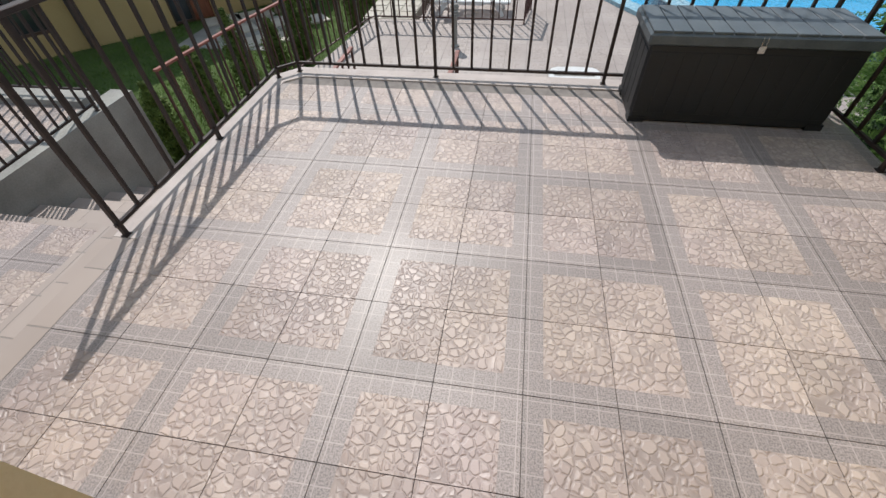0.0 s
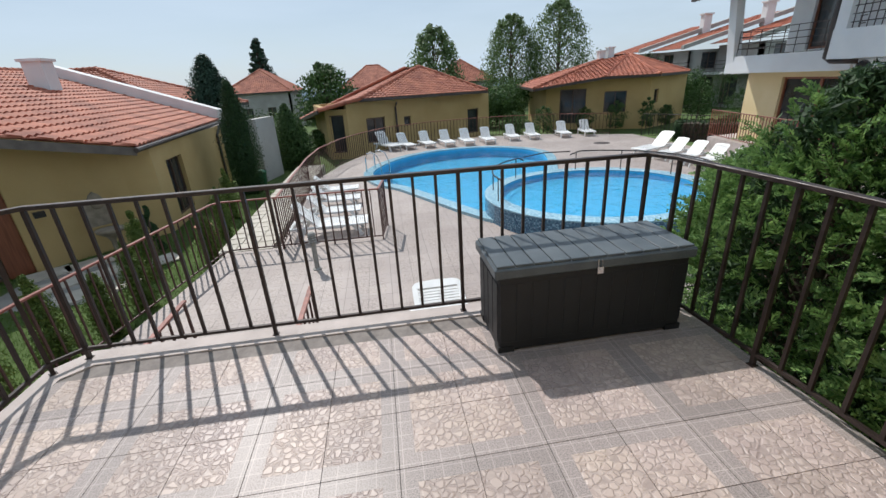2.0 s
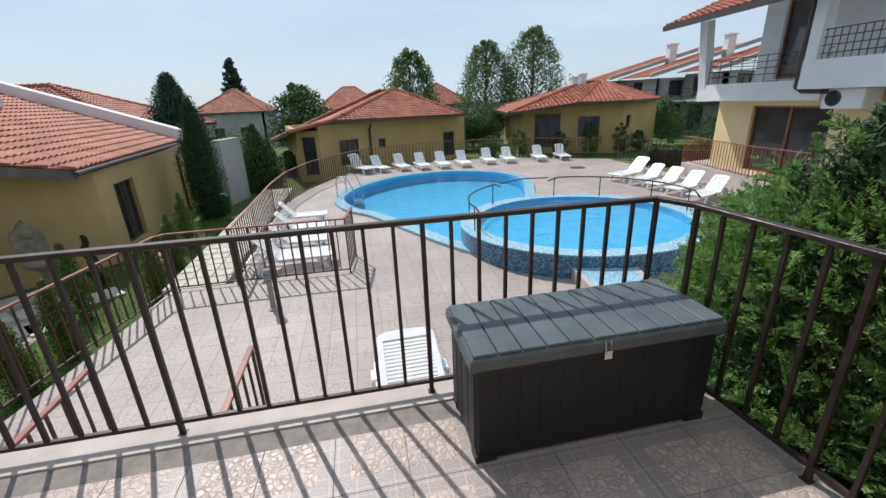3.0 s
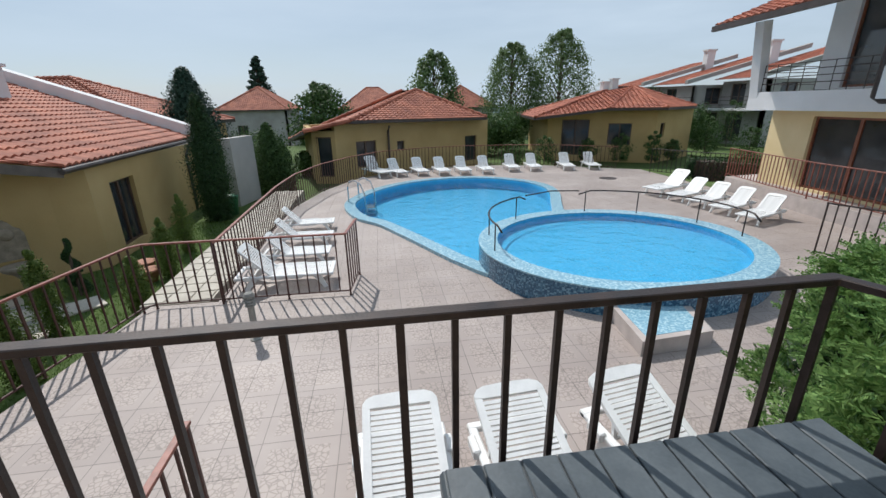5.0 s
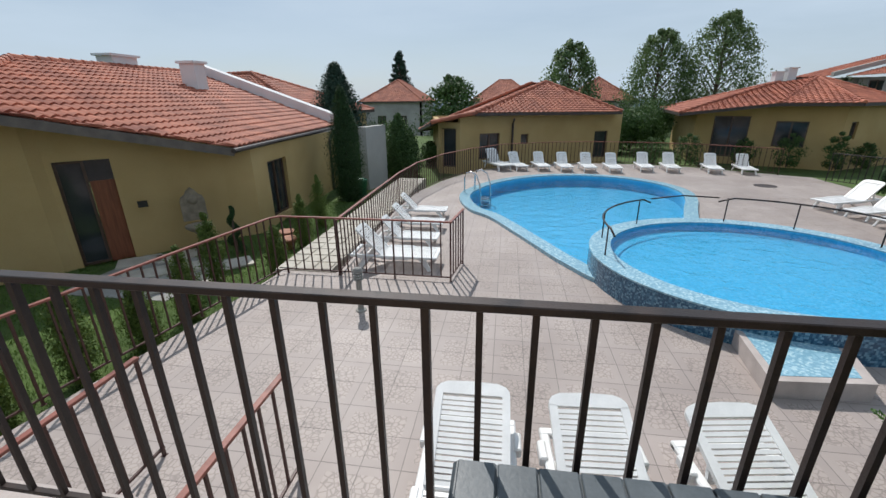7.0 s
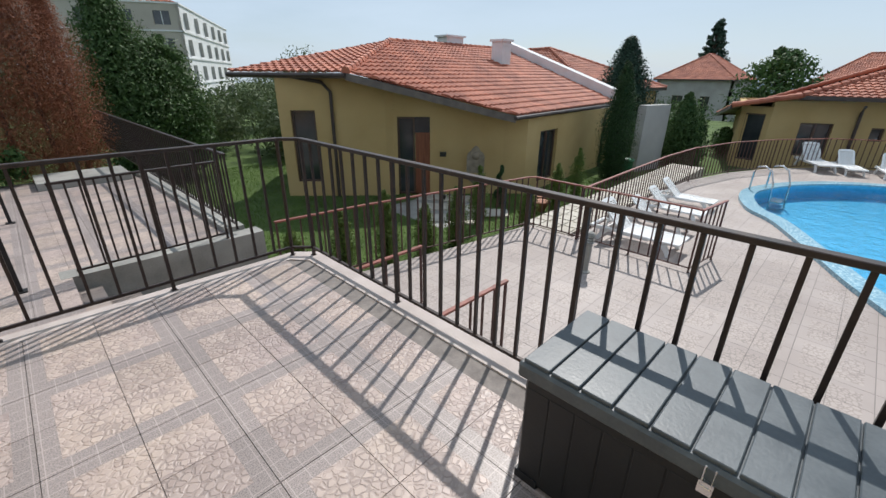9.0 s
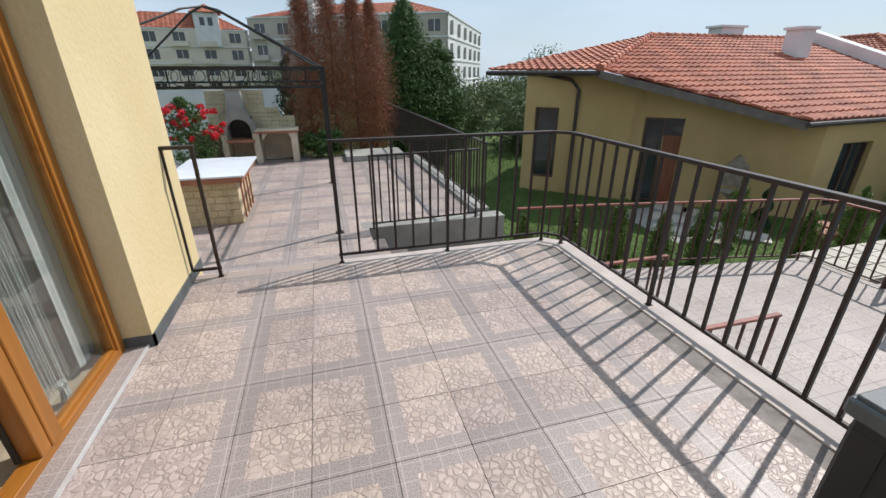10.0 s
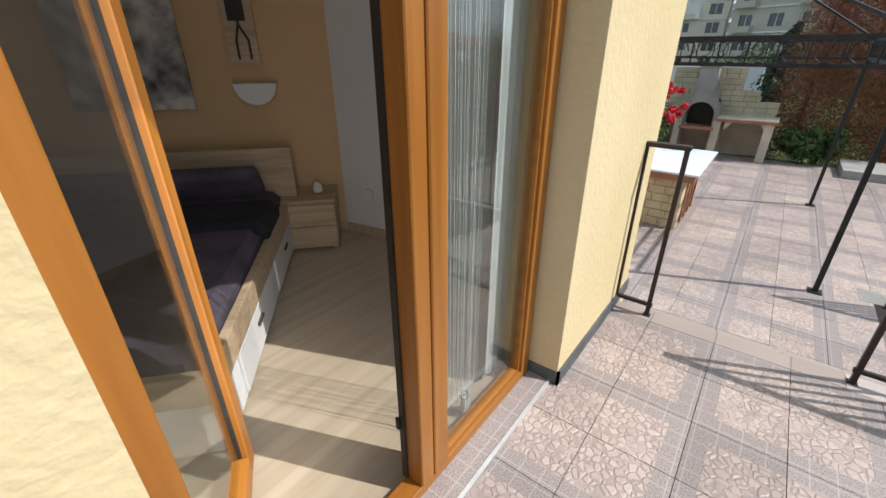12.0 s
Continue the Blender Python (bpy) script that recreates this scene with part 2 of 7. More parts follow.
M_BASEBOARD = mottled("dark_grey_plinth", (0.06, 0.07, 0.075), (0.11, 0.12, 0.125), 8, 0.6)
M_ROOFTILE = mottled("clay_roof_tile", (0.23, 0.06, 0.034), (0.50, 0.168, 0.095), 1.6, 0.75, fine=9, bump=0.003, use_random=0.0)
M_GUTTER = mottled("brown_gutter", (0.035, 0.025, 0.022), (0.07, 0.05, 0.045), 5, 0.45)
M_FASCIA = mottled("dark_timber_fascia", (0.09, 0.075, 0.065), (0.17, 0.14, 0.12), 5, 0.6)
M_FRAME = wood_material("orange_wood_frame", (0.27, 0.098, 0.012), (0.41, 0.16, 0.026), 1.0, 0.4, along=2)
M_FRAMEH = wood_material("orange_wood_rail", (0.27, 0.098, 0.012), (0.41, 0.16, 0.026), 1.0, 0.4, along=0)
M_SEAL = mottled("black_seal", (0.01, 0.01, 0.01), (0.03, 0.025, 0.02), 10, 0.6)
M_OAK = wood_material("pale_oak", (0.36, 0.26, 0.16), (0.52, 0.40, 0.27), 2.0, 0.5, along=0)
M_FLOORWOOD = wood_material("laminate_floor", (0.38, 0.31, 0.22), (0.48, 0.40, 0.30), 1.1, 0.38, along=0)
M_BROWNDOOR = wood_material("red_brown_door", (0.16, 0.05, 0.025), (0.26, 0.09, 0.045), 2.0, 0.4, along=2)
M_DARKWIN = mottled("dark_window_frame", (0.06, 0.035, 0.025), (0.10, 0.06, 0.045), 6, 0.4)
M_LOUNGER = mottled("white_resin", (0.74, 0.74, 0.73), (0.84, 0.84, 0.83), 7, 0.38, bump=0.0004, fine=60, rough2=0.5)
M_LAWN = mottled("lawn_soil", (0.045, 0.08, 0.014), (0.09, 0.145, 0.03), 1.2, 0.95, fine=60, bump=0.02)
M_PAVING = mottled("pale_paving", (0.42, 0.38, 0.32), (0.56, 0.52, 0.45), 3, 0.85, bump=0.004, fine=30)
M_COPEBLUE = None


def mosaic(name, c1, c2, c3, size=0.025, rough=0.25):
    m, n, l, b = material(name, rough)
    geo = n.new("ShaderNodeTexCoord")
    mp = n.new("ShaderNodeVectorMath")
    mp.operation = "SNAP"
    mp.inputs[1].default_value = (size, size, size)
    l.new(geo.outputs["Object"], mp.inputs[0])
    wn_ = n.new("ShaderNodeTexWhiteNoise")
    l.new(mp.outputs[0], wn_.inputs["Vector"])
    r = n.new("ShaderNodeValToRGB")
    r.color_ramp.interpolation = "CONSTANT"
    r.color_ramp.elements[0].color = (*c1, 1)
    r.color_ramp.elements[1].position, r.color_ramp.elements[1].color = 0.45, (*c2, 1)
    e = r.color_ramp.elements.new(0.8)
    e.color = (*c3, 1)
    l.new(wn_.outputs["Value"], r.inputs[0])
    l.new(r.outputs[0], b.inputs["Base Color"])
    return m


M_MOSAIC = mosaic("blue_mosaic", (0.05, 0.22, 0.42), (0.12, 0.36, 0.55), (0.35, 0.58, 0.70))
M_MOSAICDARK = mosaic("dark_blue_mosaic", (0.03, 0.09, 0.16), (0.06, 0.16, 0.25), (0.14, 0.28, 0.38))
M_MOSAICPALE = mosaic("pale_blue_mosaic", (0.20, 0.38, 0.48), (0.27, 0.46, 0.56), (0.40, 0.58, 0.64))
M_POOLIN = mosaic("pool_basin", (0.04, 0.40, 0.65), (0.06, 0.45, 0.71), (0.11, 0.51, 0.76), size=0.03, rough=0.4)


def water_material(name, tint):
    m, n, l, b = material(name, 0.03)
    n.remove(b)
    glossy, trans, fres, mix = n.new("ShaderNodeBsdfGlossy"), n.new("ShaderNodeBsdfTransparent"), n.new("ShaderNodeFresnel"), n.new("ShaderNodeMixShader")
    glossy.inputs["Roughness"].default_value = 0.06
    trans.inputs["Color"].default_value = (*tint, 1)
    fres.inputs["IOR"].default_value = 1.33
    tc, nz, nz2, bp, ad = n.new("ShaderNodeTexCoord"), n.new("ShaderNodeTexNoise"), n.new("ShaderNodeTexNoise"), n.new("ShaderNodeBump"), n.new("ShaderNodeMath")
    nz.inputs["Scale"].default_value, nz.inputs["Detail"].default_value, nz.inputs["Distortion"].default_value = 3.2, 4, 0.8
    nz2.inputs["Scale"].default_value, nz2.inputs["Detail"].default_value = 14, 2
    l.new(tc.outputs["Object"], nz.inputs["Vector"])
    l.new(tc.outputs["Object"], nz2.inputs["Vector"])
    ad.operation = "MULTIPLY_ADD"
    ad.inputs[1].default_value = 0.25
    l.new(nz2.outputs["Fac"], ad.inputs[0])
    l.new(nz.outputs["Fac"], ad.inputs[2])
    bp.inputs["Distance"].default_value, bp.inputs["Strength"].default_value = 0.05, 0.6
    l.new(ad.outputs[0], bp.inputs["Height"])
    for s in (glossy, fres):
        l.new(bp.outputs[0], s.inputs["Normal"])
    l.new(fres.outputs[0], mix.inputs[0])
    l.new(trans.outputs[0], mix.inputs[1])
    l.new(glossy.outputs[0], mix.inputs[2])
    l.new(mix.outputs[0], n["Material Output"].inputs["Surface"])
    return m


M_WATER = water_material("pool_water", (0.85, 0.965, 0.99))


def glass_material(name, tint=(0.9, 0.93, 0.92), ior=1.5):
    m, n, l, b = material(name, 0.02)
    n.remove(b)
    glossy, trans, fres, mix = n.new("ShaderNodeBsdfGlossy"), n.new("ShaderNodeBsdfTransparent"), n.new("ShaderNodeLayerWeight"), n.new("ShaderNodeMixShader")
    fres.inputs["Blend"].default_value = 0.5
    power, scale = n.new("ShaderNodeMath"), n.new("ShaderNodeMath")
    power.operation, scale.operation = "POWER", "MULTIPLY_ADD"
    power.inputs[1].default_value = 3.6
    base = ((ior - 1) / (ior + 1)) ** 2
    scale.inputs[1].default_value, scale.inputs[2].default_value = 1 - base, base
    l.new(fres.outputs["Facing"], power.inputs[0])
    l.new(power.outputs[0], scale.inputs[0])
    glossy.inputs["Roughness"].default_value = 0.01
    trans.inputs["Color"].default_value = (*tint, 1)
    l.new(scale.outputs[0], mix.inputs[0])
    l.new(trans.outputs[0], mix.inputs[1])
    l.new(glossy.outputs[0], mix.inputs[2])
    l.new(mix.outputs[0], n["Material Output"].inputs["Surface"])
    return m


M_GLASS = glass_material("clear_glass", ior=1.55)
M_DARKGLASS = mottled("dark_window_glass", (0.02, 0.024, 0.028), (0.05, 0.055, 0.06), 1.5, 0.08, spec=0.8)


# ---- mesh helpers ----
def add_box(bm, lo, hi, m=None):
    """A box between two corners, turned by m."""
    vs = [bm.verts.new((x, y, z)) for x in (lo[0], hi[0]) for y in (lo[1], hi[1]) for z in (lo[2], hi[2])]
    if m is not None:
        for v in vs:
            v.co = m @ v.co
    for a in ((0, 1, 3, 2), (4, 6, 7, 5), (0, 4, 5, 1), (2, 3, 7, 6), (0, 2, 6, 4), (1, 5, 7, 3)):
        bm.faces.new([vs[i] for i in a])
    return vs


def add_bar(bm, a, b, w, h, up=(0, 0, 1)):
    """A straight bar of w by h from a to b."""
    a, b, up = Vector(a), Vector(b), Vector(up)
    d = (b - a).normalized()
    if abs(d.dot(up)) > 0.99:
        up = Vector((0, 1, 0))
    s = d.cross(up).normalized()
    u = s.cross(d).normalized()
    vs = [bm.verts.new(p + s * (w / 2 * i) + u * (h / 2 * j)) for p in (a, b) for i, j in ((-1, -1), (1, -1), (1, 1), (-1, 1))]
    for q in ((3, 2, 1, 0), (4, 5, 6, 7), (0, 1, 5, 4), (1, 2, 6, 5), (2, 3, 7, 6), (3, 0, 4, 7)):
        bm.faces.new([vs[i] for i in q])


def add_tube(bm, pts, r, seg=8, r2=None):
    """A tube along points; r2: the radius at its end."""
    pts = [Vector(p) for p in pts]
    rings = []
    for i, p in enumerate(pts):
        d = (pts[min(i + 1, len(pts) - 1)] - pts[max(i - 1, 0)]).normalized()
        s = d.cross(Vector((0, 0, 1)) if abs(d.z) < 0.95 else Vector((1, 0, 0))).normalized()
        u = s.cross(d)
        rr = r if r2 is None else r + (r2 - r) * i / max(1, len(pts) - 1)
        rings.append([bm.verts.new(p + (s * math.cos(t) + u * math.sin(t)) * rr) for t in [2 * math.pi * k / seg for k in range(seg)]])
    for a, b in zip(rings, rings[1:]):
        for k in range(seg):
            bm.faces.new((a[k], a[(k + 1) % seg], b[(k + 1) % seg], b[k]))
    bm.faces.new(rings[0][::-1])
    bm.faces.new(rings[-1])


def add_prism(bm, outline, z0, z1):
    """An upright prism over an outline of (x, y)."""
    lo = [bm.verts.new((x, y, z0)) for x, y in outline]
    hi = [bm.verts.new((x, y, z1)) for x, y in outline]
    k = len(outline)
    bm.faces.new(lo[::-1])
    bm.faces.new(hi)
    for i in range(k):
        bm.faces.new((lo[i], lo[(i + 1) % k], hi[(i + 1) % k], hi[i]))


def add_lathe(bm, profile, seg=16, m=None):
    """A turned body from (radius, height) pairs."""
    rings = [[bm.verts.new((r * math.cos(2 * math.pi * k / seg), r * math.sin(2 * math.pi * k / seg), z)) for k in range(seg)] for r, z in profile]
    for a, b in zip(rings, rings[1:]):
        for k in range(seg):
            bm.faces.new((a[k], a[(k + 1) % seg], b[(k + 1) % seg], b[k]))
    bm.faces.new(rings[0][::-1])
    bm.faces.new(rings[-1])
    if m is not None:
        for ring in rings:
            for v in ring:
                v.co = m @ v.co


def mesh_of(name, bm, mat, smooth=False, fix=True):
    if fix:
        bmesh.ops.recalc_face_normals(bm, faces=bm.faces)
    me = bpy.data.meshes.new(name)
    bm.to_mesh(me)
    bm.free()
    for x in (mat if isinstance(mat, (list, tuple)) else [mat]):
        me.materials.append(x)
    if smooth:
        for p in me.polygons:
            p.use_smooth = True
    return me


def part(name, bm, mat, parent=None, label="", smooth=False, bevel=0.0, fix=True):
    """ONE mesh object under a thing or under a part."""
    if bevel:
        bmesh.ops.bevel(bm, geom=bm.edges[:], offset=bevel, segments=1, affect="EDGES", profile=0.5)
    ob = new(name, mesh_of(name, bm, mat, smooth, fix))
    ob.parent = parent
    if label:
        tagged(ob, label)
    return ob


def structure(name, bm, mat, label="", smooth=False):
    ob = part(name, bm, mat, None, label, smooth)
    return tagged(ob, kind="structure")


def thing(name, at, label, category, group="", turn=0.0):
    ob = new(name)
    ob.matrix_basis = pose(*at, 0, 0, turn)
    return tagged(ob, label, category, group)


def box_bm(lo, hi, m=None):
    bm = bmesh.new()
    add_box(bm, lo, hi, m)
    return bm


def quad_wall(bm, a, b, z0, z1, thick, side=1, holes=()):
    """A wall from a to b, thick to its left (side 1) or right (-1), with holes (s0, s1, h0, h1) in metres along it and in height."""
    a, b = Vector((a[0], a[1], 0)), Vector((b[0], b[1], 0))
    d = (b - a).normalized()
    nrm = Vector((-d.y, d.x, 0)) * side * thick
    length = (b - a).length
    cuts = sorted({0.0, length, *[max(0, min(length, h[i])) for h in holes for i in (0, 1)]})
    lev = sorted({z0, z1, *[max(z0, min(z1, h[i])) for h in holes for i in (2, 3)]})
    ns, nh, made = len(cuts) - 1, len(lev) - 1, {}

    def solid(i, k):
        if not (0 <= i < ns and 0 <= k < nh):
            return False
        ms, mh = (cuts[i] + cuts[i + 1]) / 2, (lev[k] + lev[k + 1]) / 2
        return not any(h[0] < ms < h[1] and h[2] < mh < h[3] for h in holes)

    def v(i, k, back):
        if (i, k, back) not in made:
            p = a + d * cuts[i] + (nrm if back else Vector())
            made[i, k, back] = bm.verts.new((p.x, p.y, lev[k]))
        return made[i, k, back]

    for i in range(ns):
        for k in range(nh):
            if not solid(i, k):
                continue
            for back in (0, 1):
                bm.faces.new((v(i, k, back), v(i + 1, k, back), v(i + 1, k + 1, back), v(i, k + 1, back)))
            for di, dk, e in ((-1, 0, ((i, k), (i, k + 1))), (1, 0, ((i + 1, k), (i + 1, k + 1))), (0, -1, ((i, k), (i + 1, k))), (0, 1, ((i, k + 1), (i + 1, k + 1)))):
                if not solid(i + di, k + dk):
                    bm.faces.new((v(*e[0], 0), v(*e[1], 0), v(*e[1], 1), v(*e[0], 1)))


def add_sweep(bm, pts, w, h):
    """A bar of w by h along points, mitred at its bends."""
    pts = [Vector(p) for p in pts]
    rings = []
    for i, p in enumerate(pts):
        d0 = (p - pts[i - 1]).normalized() if i else (pts[1] - p).normalized()
        d1 = (pts[i + 1] - p).normalized() if i < len(pts) - 1 else d0
        t = (d0 + d1).normalized()
        s = Vector((t.y, -t.x, 0)).normalized()
        k = w / 2 / max(0.5, abs(d0.dot(t)))
        end = t * (0.018 if i == len(pts) - 1 else -0.018 if i == 0 else 0)
        rings.append([bm.verts.new(p + end + s * k * x + Vector((0, 0, h / 2 * y))) for x, y in ((-1, -1), (1, -1), (1, 1), (-1, 1))])
    for a, b in zip(rings, rings[1:]):
        for k in range(4):
            bm.faces.new((a[k], a[(k + 1) % 4], b[(k + 1) % 4], b[k]))
    bm.faces.new(rings[0][::-1])
    bm.faces.new(rings[-1])


# ---- levels ----
DECK, WEST, LAWN = -1.25, -0.49, -1.75
TILE = 0.334


# ---- kinds of thing ----
def railing(name, pts, z, height, label, spacing=0.145, posts=(), mat=None, top_mat=None, category="railing", bar=0.018, zs=None):
    """A steel railing along points: handrail, bottom rail, balusters, and posts at the given point indices. zs: heights of the foot at each point."""
    mat, top_mat = mat or M_RAIL, top_mat or mat or M_RAIL
    base = thing(name, (pts[0][0], pts[0][1], z), label, category)
    o = Vector((pts[0][0], pts[0][1], z))
    zs = zs or [z] * len(pts)
    P = [Vector((p[0], p[1], h)) - o for p, h in zip(pts, zs)]
    bm = bmesh.new()
    add_sweep(bm, [p + Vector((0, 0, height - 0.012)) for p in P], 0.045, 0.024)
    part("handrail", bm, top_mat, base, bevel=0.003)
    bm = bmesh.new()
    add_sweep(bm, [p + Vector((0, 0, 0.075)) for p in P], 0.02, 0.02)
    part("bottom_rail", bm, mat, base)
    bm = bmesh.new()
    add_box(bm, (-bar / 2, -bar / 2, 0.075), (bar / 2, bar / 2, height - 0.02))
    bme = mesh_of("baluster", bm, mat)
    bm = bmesh.new()
    add_box(bm, (-0.0115, -0.0115, 0.0), (0.0115, 0.0115, height - 0.02))
    add_box(bm, (-0.02, -0.02, 0.0), (0.02, 0.02, 0.006))
    pme = mesh_of("post", bm, mat)
    for i, (a, b) in enumerate(zip(P, P[1:])):
        n = max(1, round((b - a).length / spacing))
        ang = math.atan2((b - a).y, (b - a).x)
        for k in range(n + (1 if i == len(P) - 2 else 0)):
            is_post = (k == 0 and i in posts) or (k == n and i + 1 in posts)
            ob = new("post" if is_post else "baluster", pme if is_post else bme)
            ob.parent = base
            ob.matrix_basis = Matrix.Translation(a + (b - a) * (k / n)) @ Matrix.Rotation(ang, 4, "Z")
    return base


def lounger_model(at, turn, label, back=35.0):
    """A stackable resin sun lounger: foot at +x, head and backrest at -x; its middle stands at the given place."""
    base = thing("sun_lounger", at, label, "lounger", "sun loungers by the pool", turn)
    bm = bmesh.new()
    # side rails with wide shoulders
    for s in (-1, 1):
        add_box(bm, (-0.93, s * 0.31 - 0.035, 0.26), (0.93, s * 0.31 + 0.035, 0.315))
        add_box(bm, (-0.25, s * 0.335 - 0.03, 0.24), (0.35, s * 0.335 + 0.03, 0.325))
        add_box(bm, (-0.80, s * 0.35 - 0.03, 0.25), (-0.62, s * 0.35 + 0.03, 0.335))
    add_box(bm, (0.86, -0.345, 0.262), (0.95, 0.345, 0.318))
    add_box(bm, (-0.95, -0.345, 0.262), (-0.87, 0.345, 0.318))
    add_box(bm, (-0.33, -0.30, 0.262), (-0.25, 0.30, 0.314))
    part("frame", bm, M_LOUNGER, base, bevel=0.012)
    bm = bmesh.new()
    add_box(bm, (-0.25, -0.02, 0.275), (0.88, 0.02, 0.288))
    seat = part("seat", bm, M_LOUNGER, base, "white slatted resin seat")
    slat = mesh_of("slat", box_bm((-0.017, -0.285, 0.290), (0.017, 0.285, 0.306)), M_LOUNGER)
    for k in range(23):
        ob = new("slat", slat)
        ob.parent = seat
        ob.location = (-0.215 + k * 0.0475, 0, 0)
    # backrest
    m = Matrix.Translation((-0.27, 0, 0.30)) @ Matrix.Rotation(radians(back), 4, "Y")
    bm = bmesh.new()
    for s in (-1, 1):
        add_box(bm, (-0.69, s * 0.262 - 0.03, -0.012), (0.0, s * 0.262 + 0.03, 0.022), m)
    cap = [(-0.68, -0.292), (-0.68, 0.292), (-0.72, 0.288), (-0.76, 0.26), (-0.785, 0.20), (-0.795, 0.0), (-0.785, -0.20), (-0.76, -0.26), (-0.72, -0.288)]
    lo_c, hi_c = ([bm.verts.new(m @ Vector((x, y, z))) for x, y in cap] for z in (-0.012, 0.022))
    bm.faces.new(lo_c)
    bm.faces.new(hi_c[::-1])
    for i in range(9):
        bm.faces.new((lo_c[i], lo_c[(i + 1) % 9], hi_c[(i + 1) % 9], hi_c[i]))
    rest = part("backrest", bm, M_LOUNGER, base, "white slatted resin backrest")
    slat = mesh_of("slat", box_bm((-0.0145, -0.24, -0.004), (0.0145, 0.24, 0.012)), M_LOUNGER)
    for k in range(16):
        ob = new("slat", slat)
        ob.parent = rest
        ob.matrix_basis = m @ Matrix.Translation((-0.645 + k * 0.0415, 0, 0))
    bm = bmesh.new()
    top = m @ Vector((-0.40, 0, 0))
    for s in (-1, 1):
        add_bar(bm, (top.x, s * 0.25, top.z), (-0.62, s * 0.25, 0.27), 0.03, 0.03)
    add_bar(bm, (-0.62, -0.27, 0.27), (-0.62, 0.27, 0.27), 0.025, 0.025)
    part("prop", bm, M_LOUNGER, base)
    for x, w in ((-0.62, -0.12), (0.66, 0.12)):
        for s in (-1, 1):
            bm = bmesh.new()
            add_bar(bm, (x, s * 0.29, 0.27), (x + w, s * 0.32, 0.0), 0.05, 0.075, (1, 0, 0))
            add_bar(bm, (x - w * 0.8, s * 0.29, 0.27), (x + w * 0.9, s * 0.315, 0.03), 0.04, 0.05, (1, 0, 0))
            part("leg", bm, M_LOUNGER, base)
    return base


# ---- ground ----
bm = bmesh.new()
cols = (-1400, -40, 40, 1400)
rows_ = ((-900, -6.0), (-30, -2.8), (32, -2.8), (90, -9.0), (300, -22.0), (2600, -60.0))
gv = [[bm.verts.new((x, y, z - (2.0 if abs(x) > 100 else 0))) for x in cols] for y, z in rows_]
for a, b in zip(gv, gv[1:]):
    for k in range(3):
        bm.faces.new((a[k], a[k + 1], b[k + 1], b[k]))
structure("ground", bm, mottled("rough_green_land", (0.05, 0.085, 0.03), (0.13, 0.15, 0.07), 0.05, 0.95, fine=1.5, detail=8))
# Blue-grey base colour holds the haze that distance lays over the hills.
M_HILL = mottled("hazed_far_land", (0.20, 0.27, 0.33), (0.27, 0.34, 0.40), 0.004, 1.0, fine=0.05)
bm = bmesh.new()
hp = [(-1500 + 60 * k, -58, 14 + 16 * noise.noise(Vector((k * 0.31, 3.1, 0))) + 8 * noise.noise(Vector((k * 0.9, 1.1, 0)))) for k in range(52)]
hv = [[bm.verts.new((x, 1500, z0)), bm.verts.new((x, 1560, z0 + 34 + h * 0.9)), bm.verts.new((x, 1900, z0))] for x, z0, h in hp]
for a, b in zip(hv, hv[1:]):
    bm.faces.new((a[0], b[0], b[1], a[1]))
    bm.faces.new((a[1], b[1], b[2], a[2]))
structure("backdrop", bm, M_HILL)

bm = bmesh.new()
add_prism(bm, [(-40, -40), (-10.0, -40), (-10.0, 2.1), (-4.2, 2.1), (-4.2, 2.45), (-3.0, 7.0), (-2.1, 7.1), (-2.1, 13.5), (-0.3, 18.4), (3, 20), (11.4, 17.3), (11.4, 14), (40, 14), (40, 34), (20, 40), (-40, 40)], -2.9, LAWN)
structure("lawn", bm, M_LAWN)

# pool deck
POOL = [(-0.55, 12.55), (-0.5, 13.7), (0.25, 15.3), (1.6, 16.55), (3.3, 17.0), (4.8, 16.6), (5.85, 15.55), (6.2, 14.3), (5.98, 13.1), (5.55, 12.0), (5.0, 10.5), (4.6, 9.5), (3.6, 8.9), (3.0, 7.7), (2.35, 7.1), (1.78, 7.85), (1.3, 8.82), (0.86, 9.74), (0.35, 10.73), (-0.18, 11.4)]


def smooth_loop(pts, sub=5):
    out, k = [], len(pts)
    for i in range(k):
        p0, p1, p2, p3 = (Vector(pts[(i + j) % k]) for j in (-1, 0, 1, 2))
        for s in range(sub):
            t = s / sub
            out.append(tuple(0.5 * ((2 * p1) + (p2 - p0) * t + (2 * p0 - 5 * p1 + 4 * p2 - p3) * t * t + (3 * p1 - p0 - 3 * p2 + p3) * t ** 3)))
    return out


def inset_loop(loop, d):
    k, out = len(loop), []
    for i in range(k):
        a, b = Vector(loop[i - 1]), Vector(loop[(i + 1) % k])
        t = (b - a).normalized()
        out.append((loop[i][0] - t.y * d, loop[i][1] + t.x * d))
    return out


def ring(bm, outer, inner, z0, z1, zi0=None):
    """A wall ring between two loops of the same length, with top and both sides."""
    k = len(outer)
    O0, O1, I1, I0 = ([bm.verts.new((p[0], p[1], z)) for p in lp] for lp, z in ((outer, z0), (outer, z1), (inner, z1), (inner, z0 if zi0 is None else zi0)))
    top = []
    for i in range(k):
        j = (i + 1) % k
        bm.faces.new((O0[i], O0[j], O1[j], O1[i]))
        top.append(bm.faces.new((O1[i], O1[j], I1[j], I1[i])))
        bm.faces.new((I1[i], I1[j], I0[j], I0[i]))
    return top


